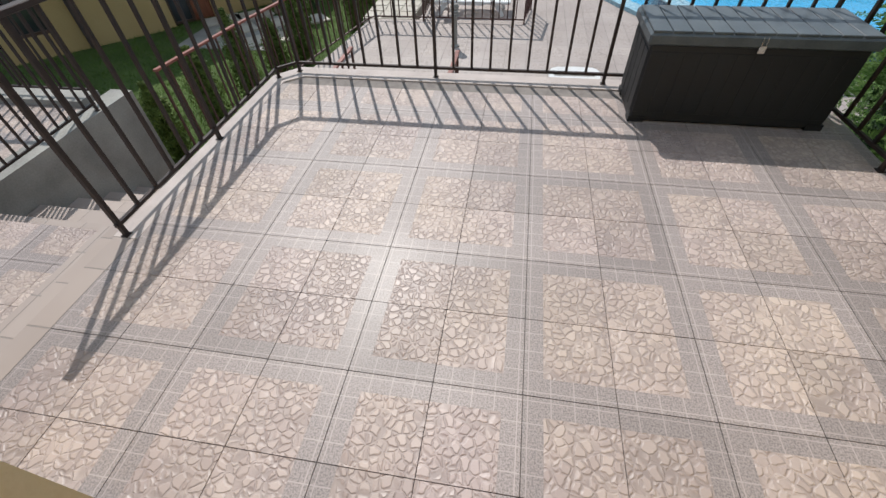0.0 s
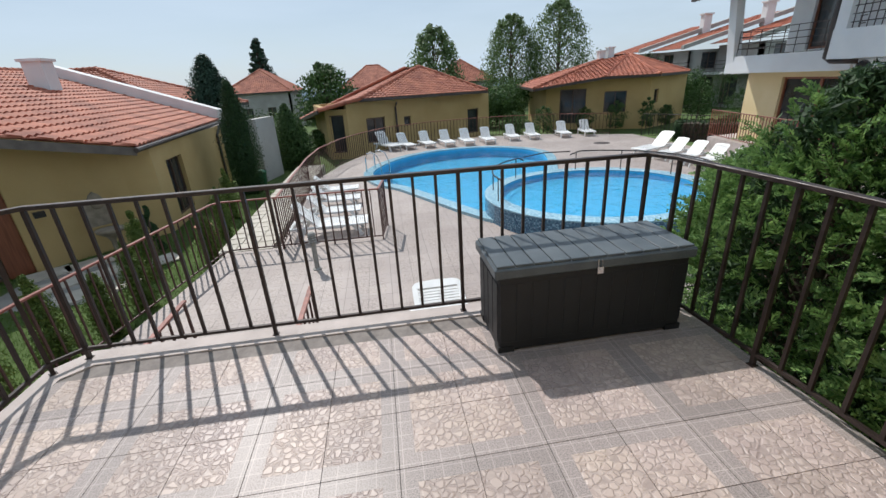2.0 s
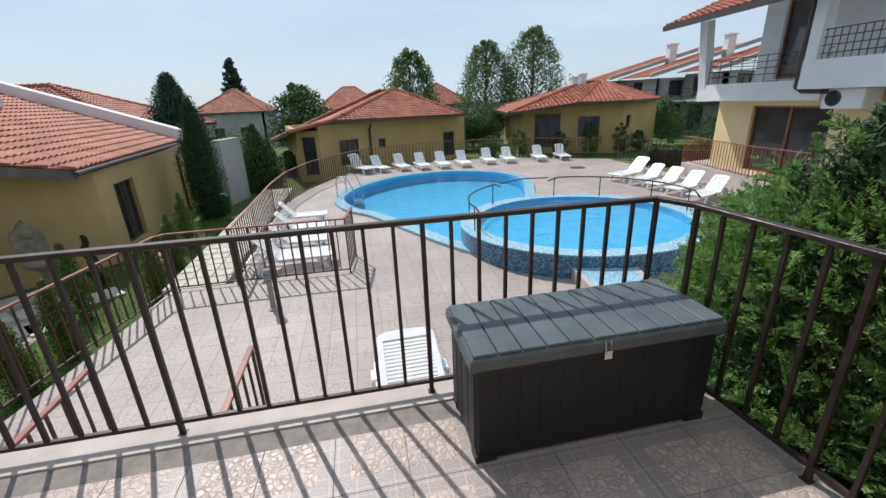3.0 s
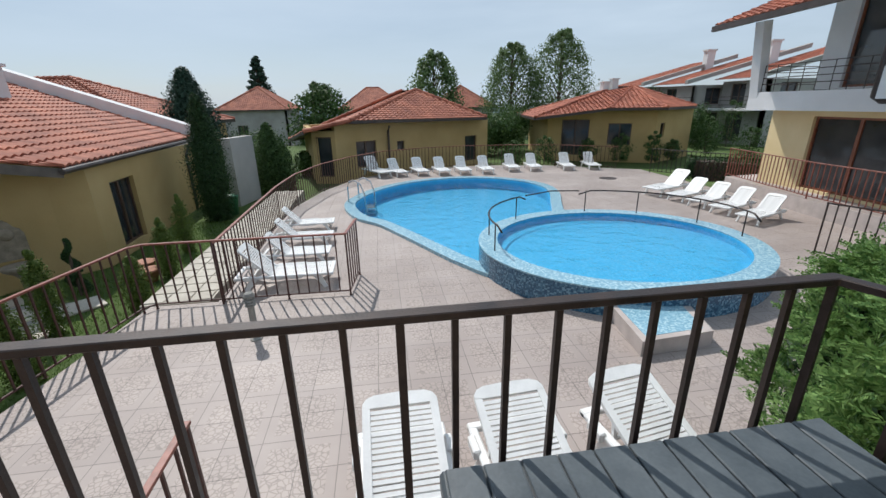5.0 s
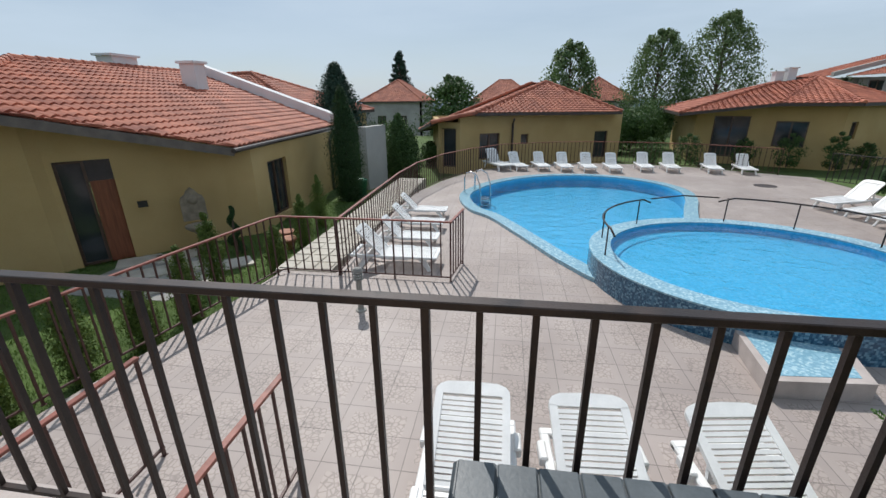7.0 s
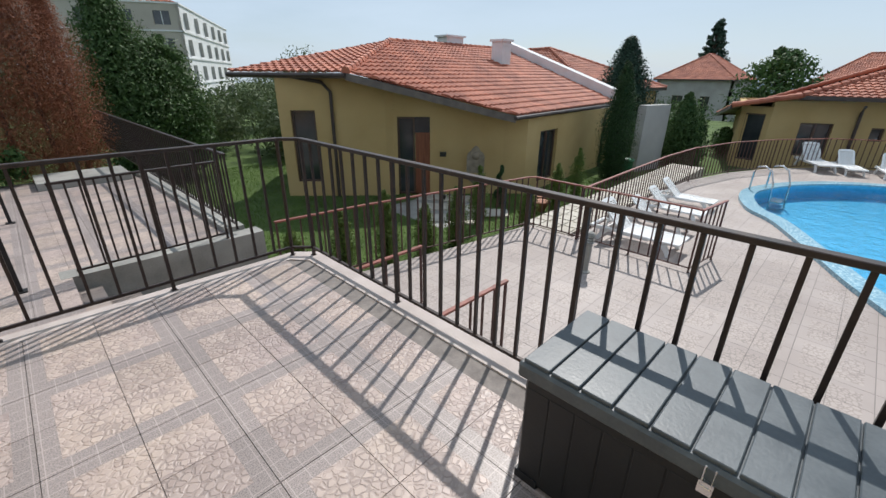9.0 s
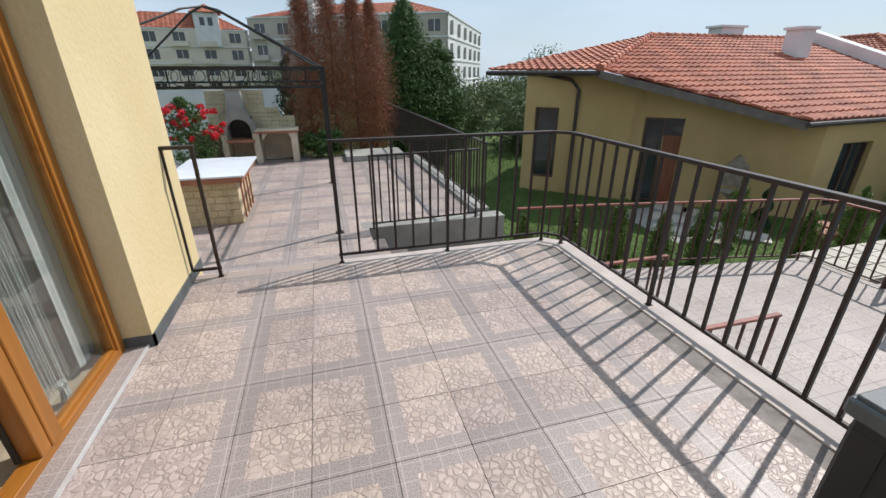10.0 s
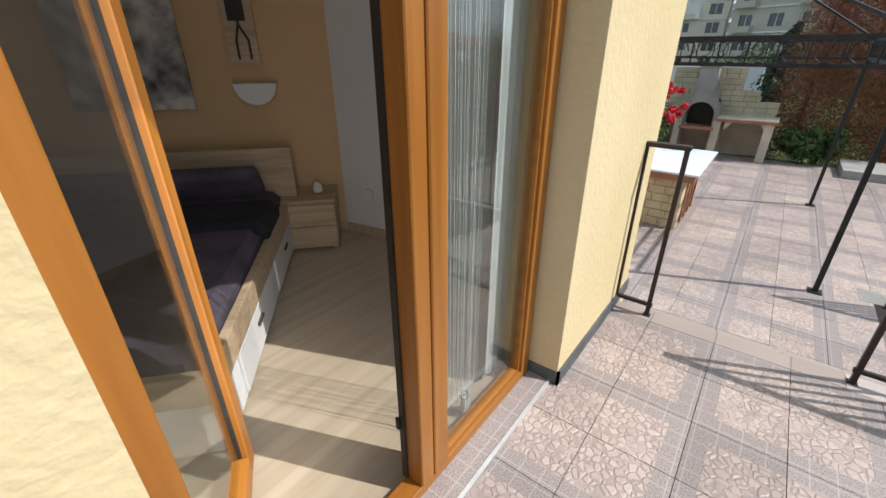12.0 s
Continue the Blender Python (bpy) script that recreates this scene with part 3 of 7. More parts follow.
loop = smooth_loop(POOL)
area = sum(a[0] * b[1] - b[0] * a[1] for a, b in zip(loop, loop[1:] + loop[:1]))
if area < 0:
    loop = loop[::-1]
KID_C, KID_R = (4.62, 7.55), (2.48, 2.22)
kid = [(KID_C[0] + KID_R[0] * math.cos(2 * math.pi * k / 72), KID_C[1] + KID_R[1] * math.sin(2 * math.pi * k / 72)) for k in range(72)]

# deck slab with a hole for the pool
outer = [(-0.8, 1.95), (2.0, 1.95), (9.5, 1.95), (9.5, 6.5), (11.2, 7.0), (11.4, 17.3), (10.7, 17.7), (8.4, 19.3), (6.4, 20.0), (4.3, 20.2), (2.5, 19.9), (0.5, 18.9), (-0.7, 17.3), (-1.5, 15.5), (-2.0, 13.4), (-2.1, 11.5), (-2.05, 9.0), (-2.05, 7.06), (-3.0, 7.06), (-3.2, 5.4), (-3.8, 1.95)]
curve_bm = bmesh.new()
ov = [curve_bm.verts.new((x, y, DECK)) for x, y in outer]
iv = [curve_bm.verts.new((x, y, DECK)) for x, y in loop]
es = [curve_bm.edges.new((v[i], v[(i + 1) % len(v)])) for v in (ov, iv) for i in range(len(v))]
bmesh.ops.triangle_fill(curve_bm, use_beauty=True, use_dissolve=False, edges=es)
for f_ in curve_bm.faces[:]:
    c = f_.calc_center_median()
    inside, j = False, len(loop) - 1
    for i in range(len(loop)):
        if (loop[i][1] > c.y) != (loop[j][1] > c.y) and c.x < (loop[j][0] - loop[i][0]) * (c.y - loop[i][1]) / (loop[j][1] - loop[i][1]) + loop[i][0]:
            inside = not inside
        j = i
    if inside:
        curve_bm.faces.remove(f_)
ext = bmesh.ops.extrude_face_region(curve_bm, geom=curve_bm.faces[:])
for v in [g for g in ext["geom"] if isinstance(g, bmesh.types.BMVert)]:
    v.co.z = DECK - 0.25


def paving_material(name, size, tone1, tone2, joint, bands=False):
    m, n, l, b = material(name, 0.6)
    tc, br = n.new("ShaderNodeTexCoord"), n.new("ShaderNodeTexBrick")
    br.offset, br.squash = 0.0, 1.0
    br.inputs["Scale"].default_value = 1.0
    br.inputs["Brick Width"].default_value = br.inputs["Row Height"].default_value = size
    br.inputs["Mortar Size"].default_value = 0.004
    br.inputs["Color1"].default_value, br.inputs["Color2"].default_value, br.inputs["Mortar"].default_value = (*tone1, 1), (*tone2, 1), (*joint, 1)
    nz = n.new("ShaderNodeTexNoise")
    nz.inputs["Scale"].default_value, nz.inputs["Detail"].default_value = 0.7, 6
    field = br.outputs["Color"]
    if bands:
        # pebbled fields of two by two tiles inside plain darker bands
        xyz, pebble, seam = n.new("ShaderNodeSeparateXYZ"), n.new("ShaderNodeTexVoronoi"), n.new("ShaderNodeMapRange")
        pebble.feature = "DISTANCE_TO_EDGE"
        pebble.inputs["Scale"].default_value = 20
        l.new(tc.outputs["Object"], xyz.inputs[0])
        l.new(tc.outputs["Object"], pebble.inputs["Vector"])
        seam.inputs[1].default_value, seam.inputs[2].default_value = 0.02, 0.12
        seam.inputs[3].default_value, seam.inputs[4].default_value = 0.68, 1.0
        l.new(pebble.outputs["Distance"], seam.inputs[0])
        near = []
        for axis in (0, 1):
            ping = n.new("ShaderNodeMath")
            ping.operation, ping.inputs[1].default_value = "PINGPONG", size
            l.new(xyz.outputs[axis], ping.inputs[0])
            less = n.new("ShaderNodeMath")
            less.operation, less.inputs[1].default_value = "LESS_THAN", size * 0.24
            l.new(ping.outputs[0], less.inputs[0])
            near.append(less.outputs[0])
        band, dark, plain = n.new("ShaderNodeMath"), n.new("ShaderNodeMix"), n.new("ShaderNodeMix")
        band.operation = "MAXIMUM"
        l.new(near[0], band.inputs[0])
        l.new(near[1], band.inputs[1])
        plain.data_type, plain.blend_type = "RGBA", "MULTIPLY"
        plain.inputs[0].default_value = 1
        l.new(field, plain.inputs[6])
        l.new(seam.outputs[0], plain.inputs[7])
        dark.data_type, dark.blend_type = "RGBA", "MIX"
        l.new(band.outputs[0], dark.inputs[0])
        l.new(plain.outputs[2], dark.inputs[6])
        shade = n.new("ShaderNodeMix")
        shade.data_type, shade.blend_type = "RGBA", "MULTIPLY"
        shade.inputs[0].default_value, shade.inputs[7].default_value = 1, (0.91, 0.915, 0.925, 1)
        l.new(field, shade.inputs[6])
        l.new(shade.outputs[2], dark.inputs[7])
        field = dark.outputs[2]
    mx = n.new("ShaderNodeMix")
    mx.data_type, mx.blend_type = "RGBA", "MULTIPLY"
    rp = n.new("ShaderNodeValToRGB")
    rp.color_ramp.elements[0].position, rp.color_ramp.elements[0].color = 0.3, (0.80, 0.77, 0.75, 1)
    rp.color_ramp.elements[1].position, rp.color_ramp.elements[1].color = 0.65, (1.04, 1.03, 1.02, 1)
    l.new(tc.outputs["Object"], br.inputs["Vector"])
    l.new(tc.outputs["Object"], nz.inputs["Vector"])
    l.new(nz.outputs["Fac"], rp.inputs[0])
    mx.inputs[0].default_value = 1
    l.new(field, mx.inputs[6])
    l.new(rp.outputs[0], mx.inputs[7])
    l.new(mx.outputs[2], b.inputs["Base Color"])
    bp = n.new("ShaderNodeBump")
    bp.inputs["Distance"].default_value = 0.003
    l.new(br.outputs["Fac"], bp.inputs["Height"])
    bp.invert = True
    l.new(bp.outputs[0], b.inputs["Normal"])
    return m


M_DECK = paving_material("deck_paving", TILE, (0.375, 0.32, 0.295), (0.42, 0.36, 0.33), (0.25, 0.215, 0.20), bands=True)
M_STEP = paving_material("step_tile", TILE, (0.345, 0.29, 0.262), (0.40, 0.335, 0.30), (0.27, 0.235, 0.215))
structure("deck_floor", curve_bm, M_DECK)

# main pool
inner = inset_loop(loop, 0.30)
bm = bmesh.new()
ring(bm, inset_loop(loop, -0.01), inner, DECK - 0.05, DECK + 0.07, DECK + 0.03)
pool = thing("swimming_pool", (0, 0, 0), "large curved swimming pool with pale mosaic coping and clear water", "swimming pool")
part("coping", bm, M_MOSAICPALE, pool, "pale blue mosaic coping")
bm = bmesh.new()
k = len(inner)
a_ = [bm.verts.new((x, y, DECK + 0.03)) for x, y in inner]
b_ = [bm.verts.new((x, y, DECK - 0.33)) for x, y in inner]
for i in range(k):
    bm.faces.new((a_[i], a_[(i + 1) % k], b_[(i + 1) % k], b_[i]))
bm.faces.new(b_)
part("basin", bm, M_POOLIN, pool, "sky blue pool basin")
bm = bmesh.new()
bm.faces.new([bm.verts.new((x, y, DECK - 0.045)) for x, y in inner])
part("water", bm, M_WATER, pool, "clear rippled pool water", fix=False)

# raised children's pool
kp = thing("paddling_pool", (0, 0, 0), "round raised paddling pool clad in blue mosaic, full of clear water", "swimming pool")
KT = DECK + 0.40
kin = [(KID_C[0] + (KID_R[0] - 0.34) * math.cos(2 * math.pi * q / 72), KID_C[1] + (KID_R[1] - 0.30) * math.sin(2 * math.pi * q / 72)) for q in range(72)]
bm = bmesh.new()
ring(bm, kid, inset_loop(kid, 0.03), DECK - 0.3, KT - 0.005)
part("wall", bm, M_MOSAICDARK, kp, "dark blue mosaic wall")
bm = bmesh.new()
ring(bm, inset_loop(kid, -0.005), kin, KT - 0.01, KT + 0.012)
part("coping", bm, M_MOSAICPALE, kp, "pale blue mosaic coping")
bm = bmesh.new()
a_ = [bm.verts.new((x, y, KT)) for x, y in kin]
b_ = [bm.verts.new((x, y, KT - 0.15)) for x, y in kin]
for i in range(72):
    bm.faces.new((a_[i], a_[(i + 1) % 72], b_[(i + 1) % 72], b_[i]))
bm.faces.new(b_)
part("basin", bm, M_POOLIN, kp, "sky blue basin")
bm = bmesh.new()
bm.faces.new([bm.verts.new((x, y, KT - 0.03)) for x, y in kin])
part("water", bm, M_WATER, kp, "clear shallow water", fix=False)

# step block in front of the paddling pool
bm = bmesh.new()
add_prism(bm, [(3.30, 4.65), (4.25, 4.72), (4.5, 5.6), (3.45, 5.75)], DECK, DECK + 0.2)
foot_bath = thing("foot_bath", (0, 0, 0), "low foot bath with pale rim and blue mosaic floor", "foot bath")
part("rim", bm, M_COPING, foot_bath)
bm = bmesh.new()
add_prism(bm, [(3.40, 4.74), (4.17, 4.80), (4.36, 5.5), (3.5, 5.62)], DECK + 0.2, DECK + 0.204)
part("mosaic_floor", bm, M_MOSAICPALE, foot_bath, "pale blue mosaic floor")

# ---- terrace ----
bm = bmesh.new()
add_prism(bm, [(-2.12, -1.7), (2.03, -1.7), (2.03, 0.6), (1.99, 1.78), (1.86, 1.97), (-1.96, 1.97), (-2.12, 1.80)], DECK - 0.5, -0.008)
structure("terrace_slab", bm, M_GROUT)
bm = bmesh.new()
add_prism(bm, [(-1.86, 1.81), (1.80, 1.81), (1.86, 1.98), (-1.96, 1.98)], -0.2, 0.002)
add_prism(bm, [(-2.13, 1.80), (-2.13, -0.12), (-1.99, -0.12), (-1.99, 1.70), (-1.86, 1.81), (-1.96, 1.98)], -0.2, 0.002)
structure("coping", bm, M_COPING)
structure("terrace_edge", box_bm((-2.125, -1.228, -0.2), (-2.004, -0.121, 0.0)), M_STEP)

front_rail = railing("railing", [(-2.066, -0.10), (-2.066, 0.83), (-2.066, 1.765), (-1.937, 1.9), (-0.772, 1.9), (0.526, 1.9), (1.82, 1.9), (1.90, 1.70), (1.95, 0.95), (1.97, 0.2), (1.97, -1.15)], 0.0, 1.02,
                     "brown painted steel railing with square balusters round the tiled terrace", posts=(0, 1, 2, 3, 4, 5, 6, 7, 8, 9))
gate_rail = railing("railing", [(-2.066, -1.225), (-2.066, -1.035)], 0.0, 1.02, "short brown steel railing end fixed to the yellow house wall", posts=(1,), spacing=0.3)

# storage box
bx = thing("storage_box", (1.22, 1.585, 0), "large charcoal plastic deck box with grey plank-pattern lid", "storage box")
bm = bmesh.new()
add_box(bm, (-0.585, -0.225, 0.006), (0.585, 0.225, 0.50))
part("body", bm, M_PLASTIC, bx, bevel=0.012)
for k in range(12):
    part("front_slat", box_bm((-0.575 + k * 0.0965, -0.2275, 0.07), (-0.575 + k * 0.0965 + 0.092, -0.221, 0.455)), M_PLASTIC, bx, bevel=0.002)
for s in (-1, 1):
    for k in range(4):
        x = s * 0.59
        part("side_slat", box_bm((min(x, x - s * 0.012), -0.21 + k * 0.107, 0.07), (max(x, x - s * 0.012), -0.21 + k * 0.107 + 0.098, 0.455)), M_PLASTIC, bx, bevel=0.003)
for x in (-0.54, 0.54):
    for y in (-0.19, 0.19):
        part("foot", box_bm((x - 0.05, y - 0.04, 0.0), (x + 0.05, y + 0.04, 0.04)), M_PLASTIC, bx)
bm = bmesh.new()
add_box(bm, (-0.61, -0.247, 0.495), (0.61, 0.247, 0.560))
lid = part("lid", bm, M_LID, bx, "grey plank-pattern plastic lid", bevel=0.01)
for k in range(11):
    x0 = -0.595 + k * 0.1085
    bm = bmesh.new()
    add_box(bm, (x0, -0.232, 0.558), (x0 + 0.102, 0.232, 0.574))
    part("plank", bm, M_LID, lid, bevel=0.003)
bm = bmesh.new()
add_tube(bm, [(-0.012, -0.252, 0.56), (-0.012, -0.262, 0.50), (0.012, -0.262, 0.50), (0.012, -0.252, 0.56)], 0.003, 6)
add_box(bm, (-0.018, -0.262, 0.475), (0.018, -0.248, 0.515))
part("latch", bm, M_STEEL, bx, "small steel latch")

# ---- the house by the terrace ----
bm = bmesh.new()
quad_wall(bm, (-2.30, -1.23), (2.6, -1.23), WEST - 0.3, 3.0, 0.35, -1, [(1.115, 2.61, WEST - 0.3, 2.25)])
structure("wall_terrace", bm, M_STUCCO)
bm = bmesh.new()
quad_wall(bm, (-2.30, -1.585), (-2.30, -5.6), WEST - 0.3, 3.0, 0.25, 1)
structure("wall_west", bm, M_STUCCO)
bm = bmesh.new()
add_box(bm, (-2.31, -1.23, 0.0), (-1.18, -1.218, 0.075))
add_box(bm, (-1.197, -1.40, 0.0), (-1.18, -1.218, 0.075))
structure("baseboard", bm, M_BASEBOARD)

# slab above the door and room shell
room = [(-1.90, -1.58), (2.4, -1.58), (2.4, -5.6), (0.55, -5.6), (-1.86, -3.52), (-1.95, -2.95)]
bm = bmesh.new()
add_prism(bm, [(-2.3, -1.3), (2.6, -1.3), (2.6, -6.0), (-2.3, -6.0)], -0.06, 0.0)
structure("floor_room", bm, M_FLOORWOOD)
structure("ceiling", box_bm((-2.4, -6.1, 2.6), (2.7, -1.25, 2.8)), M_WHITE)
M_ROOMBEIGE = mottled("beige_wall_paint", (0.54, 0.36, 0.19), (0.60, 0.41, 0.23), 1.2, 0.85)
M_ROOMWHITE = mottled("white_wall_paint", (0.66, 0.64, 0.64), (0.72, 0.70, 0.70), 1.2, 0.85)
bm = bmesh.new()
quad_wall(bm, (-1.86, -3.52), (0.8, -5.86), 0, 2.6, 0.1, -1)
structure("wall_headboard", bm, M_ROOMBEIGE)
bm = bmesh.new()
quad_wall(bm, (-1.86, -3.52), (-1.97, -2.9), 0, 2.6, 0.1, 1)
quad_wall(bm, (-1.97, -2.9), (-1.97, -1.58), 0, 2.6, 0.1, 1)
quad_wall(bm, (2.5, -5.8), (2.5, -1.58), 0, 2.6, 0.1, -1)
quad_wall(bm, (0.6, -5.8), (2.5, -5.8), 0, 2.6, 0.1, -1)
structure("wall_room", bm, M_ROOMWHITE)
bm = bmesh.new()
add_bar(bm, (-1.83, -3.53, 0.035), (0.8, -5.84, 0.035), 0.02, 0.07)
add_bar(bm, (-1.845, -3.50, 0.035), (-1.955, -2.9, 0.035), 0.02, 0.07)
structure("skirting", bm, M_OAK)

# ---- terrace door ----
door = thing("terrace_door", (0, -1.41, 0), "orange wood-look glazed terrace door, one leaf open inwards, the other fixed", "door")
bm = bmesh.new()
for x0, x1 in ((-1.175, -1.105), (0.250, 0.305)):
    add_box(bm, (x0, -0.04, 0.0), (x1, 0.035, 2.24))
part("frame_post", bm, M_FRAME, door, bevel=0.003)
bm = bmesh.new()
add_box(bm, (-1.105, -0.04, 0.0), (0.25, 0.035, 0.055))
add_box(bm, (-1.105, -0.04, 2.17), (0.25, 0.035, 2.24))
part("frame_rail", bm, M_FRAMEH, door, bevel=0.003)
bm = bmesh.new()
add_box(bm, (-0.505, -0.035, 0.055), (-0.43, 0.045, 2.17))
part("mullion", bm, M_FRAME, door, bevel=0.004)
bm = bmesh.new()
add_box(bm, (-0.43, -0.045, 0.055), (-0.365, 0.038, 2.17))
part("mullion", bm, M_FRAME, door, bevel=0.004)
bm = bmesh.new()
add_box(bm, (-0.366, -0.052, 0.055), (-0.357, -0.030, 2.17))
for z in (1.62, 0.30):
    add_box(bm, (-0.356, -0.060, z), (-0.348, -0.045, z + 0.05))
part("seal", bm, M_SEAL, door, "black rubber seal with metal keeps")
bm = bmesh.new()
add_box(bm, (-1.105, -0.012, 0.055), (-1.090, 0.02, 2.17))
add_box(bm, (-0.52, -0.012, 0.055), (-0.505, 0.02, 2.17))
add_box(bm, (-1.09, -0.012, 0.055), (-0.52, 0.02, 0.07))
part("glazing_bead", bm, M_FRAMEH, door)
pane = part("pane", box_bm((-1.09, -0.002, 0.07), (-0.52, 0.004, 2.17)), M_GLASS, door, "clear glass pane")
pane.visible_shadow = False
# open leaf
leaf = thing("door_leaf", (0.288, -1.462, 0.0), "open orange wood-look door leaf with a tall glass pane", "door", turn=237.6)
bm = bmesh.new()
for x0, x1 in ((0.0, 0.06), (0.535, 0.615)):
    add_box(bm, (x0, -0.03, 0.07), (x1, 0.03, 2.16))
part("stile", bm, M_FRAME, leaf, bevel=0.004)
for z in (0.07, 2.075):
    part("rail", box_bm((0.06, -0.03, z), (0.535, 0.03, z + 0.085)), M_FRAMEH, leaf, bevel=0.004)
lp = part("pane", box_bm((0.06, -0.003, 0.155), (0.535, 0.003, 2.075)), M_GLASS, leaf)
lp.visible_shadow = False
bm = bmesh.new()
for x0 in (0.06, 0.529):
    add_box(bm, (x0, -0.010, 0.16), (x0 + 0.006, 0.010, 2.07))
part("seal", bm, M_SEAL, leaf)
# threshold
bm = bmesh.new()
add_box(bm, (-1.18, -1.375, -0.05), (0.31, -1.27, 0.012))
structure("threshold", bm, M_TILE)
bm = bmesh.new()
add_bar(bm, (-1.18, -1.262, 0.010), (0.31, -1.262, 0.010), 0.014, 0.012)
structure("metal_edge_strip", bm, mottled("white_metal_strip", (0.6, 0.6, 0.6), (0.72, 0.72, 0.72), 12, 0.35, metal=0.4))

sky_in = bpy.data.lights.new("door_daylight", "AREA")
sky_in.shape, sky_in.size, sky_in.size_y, sky_in.energy, sky_in.color = "RECTANGLE", 0.6, 1.9, 6.5, (1.0, 0.98, 0.95)
sky_lamp = new("door_daylight", sky_in)
sky_lamp.matrix_world = look((-0.05, -1.62, 1.15), (-0.05, -3.0, 1.15))
tagged(sky_lamp, kind="structure")

# curtains behind the fixed pane
M_CURTAIN = mottled("white_curtain", (0.48, 0.50, 0.48), (0.60, 0.61, 0.59), 6, 0.9, stretch=(6, 6, 0.3))
cur = thing("curtain", (-1.02, -1.50, 0), "white curtain hanging behind the glass of the terrace door", "curtain")
bm = bmesh.new()
n_ = 26
lo_ = [bm.verts.new((-0.12 + 0.16 * i / n_, 0.006 * math.sin(i * 0.7), 0.05)) for i in range(n_ + 1)]
hi_ = [bm.verts.new((-0.12 + 0.16 * i / n_, 0.006 * math.sin(i * 0.7 + 0.4), 2.4)) for i in range(n_ + 1)]
for i in range(n_):
    bm.faces.new((lo_[i], lo_[i + 1], hi_[i + 1], hi_[i]))
part("cloth", bm, M_CURTAIN, cur, smooth=True, fix=False)
# Grey-green tint of the pane's reflections, put in as a see-through sheet.
M_REFLECTSHEET, nn_, nl_, nb_ = material("net_curtain", 0.9)
nb_.inputs["Base Color"].default_value = (0.55, 0.60, 0.56, 1)
ntr, nmx = nn_.new("ShaderNodeBsdfTransparent"), nn_.new("ShaderNodeMixShader")
nmx.inputs[0].default_value = 0.18
nl_.new(ntr.outputs[0], nmx.inputs[1])
nl_.new(nb_.outputs[0], nmx.inputs[2])
nl_.new(nmx.outputs[0], nn_["Material Output"].inputs["Surface"])
net = thing("net_curtain", (-0.8, -1.535, 0), "grey-green see-through sheet standing in for reflections in the fixed pane", "curtain")
bm = bmesh.new()
lo_ = [bm.verts.new((-0.34 + 0.68 * i / 60, 0.012 * math.sin(i * 1.1), 0.06)) for i in range(61)]
hi_ = [bm.verts.new((-0.34 + 0.68 * i / 60, 0.010 * math.sin(i * 1.1 + 0.3), 2.4)) for i in range(61)]
for i in range(60):
    bm.faces.new((lo_[i], lo_[i + 1], hi_[i + 1], hi_[i]))
part("cloth", bm, M_REFLECTSHEET, net, smooth=True, fix=False)
strings = thing("string_curtain", (-0.72, -1.475, 0), "string curtain of thin white cords gathered behind the glass", "curtain")
bm = bmesh.new()
for k in range(22):
    x = -0.10 + 0.0105 * k
    w = random.uniform(-0.01, 0.01)
    add_bar(bm, (x, w, 0.12), (x + random.uniform(-0.008, 0.008), w, 2.4), 0.0018, 0.0018)
tagged(part("cords", bm, M_CURTAIN, strings), kind="stuff")
bm = bmesh.new()
for k in range(24):
    add_bar(bm, (-0.05 + random.uniform(-0.03, 0.03), random.uniform(-0.02, 0.02), 0.03), (-0.05 + random.uniform(-0.03, 0.03), random.uniform(-0.02, 0.02), 0.13), 0.006, 0.006)
tagged(part("tassel", bm, M_CURTAIN, strings), kind="stuff")

# bedroom furniture, turned with the slanting wall
DIRW = math.degrees(math.atan2(-0.66, 0.75))
ns = thing("nightstand", (-1.50, -3.56, 0), "pale oak nightstand with two drawers beside the bed", "nightstand", turn=DIRW)
part("body", box_bm((-0.23, -0.19, 0.02), (0.23, 0.19, 0.40)), M_OAK, ns, bevel=0.003)
part("top", box_bm((-0.24, -0.19, 0.402), (0.24, 0.205, 0.425)), M_OAK, ns, bevel=0.003)
for z in (0.035, 0.215):
    part("drawer", box_bm((-0.225, 0.192, z), (0.225, 0.208, z + 0.172)), M_OAK, ns, bevel=0.002)
for x in (-0.2, 0.2):
    part("foot", box_bm((x - 0.02, 0.13, 0.0), (x + 0.02, 0.17, 0.02)), M_OAK, ns)
bed = thing("bed", (-0.28, -3.62, 0), "made bed with pale oak frame, white drawers and dark patterned spread", "bed", turn=DIRW)
# local x along the headboard, local y away from it
part("frame", box_bm((-0.82, -0.68, 0.02), (0.82, 1.30, 0.30)), M_WHITE, bed, "white bed base")
bm = bmesh.new()
add_box(bm, (-0.84, -0.68, 0.28), (-0.80, 1.32, 0.42))
add_box(bm, (0.80, -0.68, 0.28), (0.84, 1.32, 0.42))
add_box(bm, (-0.84, 1.28, 0.28), (0.84, 1.32, 0.42))
part("side_board", bm, M_OAK, bed, "pale oak side board", bevel=0.003)
part("headboard", box_bm((-0.90, -0.78, 0.02), (0.95, -0.70, 0.80)), M_OAK, bed, "tall pale oak headboard", bevel=0.004)
M_SPREAD = mottled("dark_bedspread", (0.045, 0.035, 0.05), (0.11, 0.09, 0.12), 3, 0.9, bump=0.006, fine=25)
M_BLANKET = mottled("black_blanket", (0.008, 0.008, 0.014), (0.025, 0.025, 0.035), 4, 0.95, bump=0.004, fine=40)
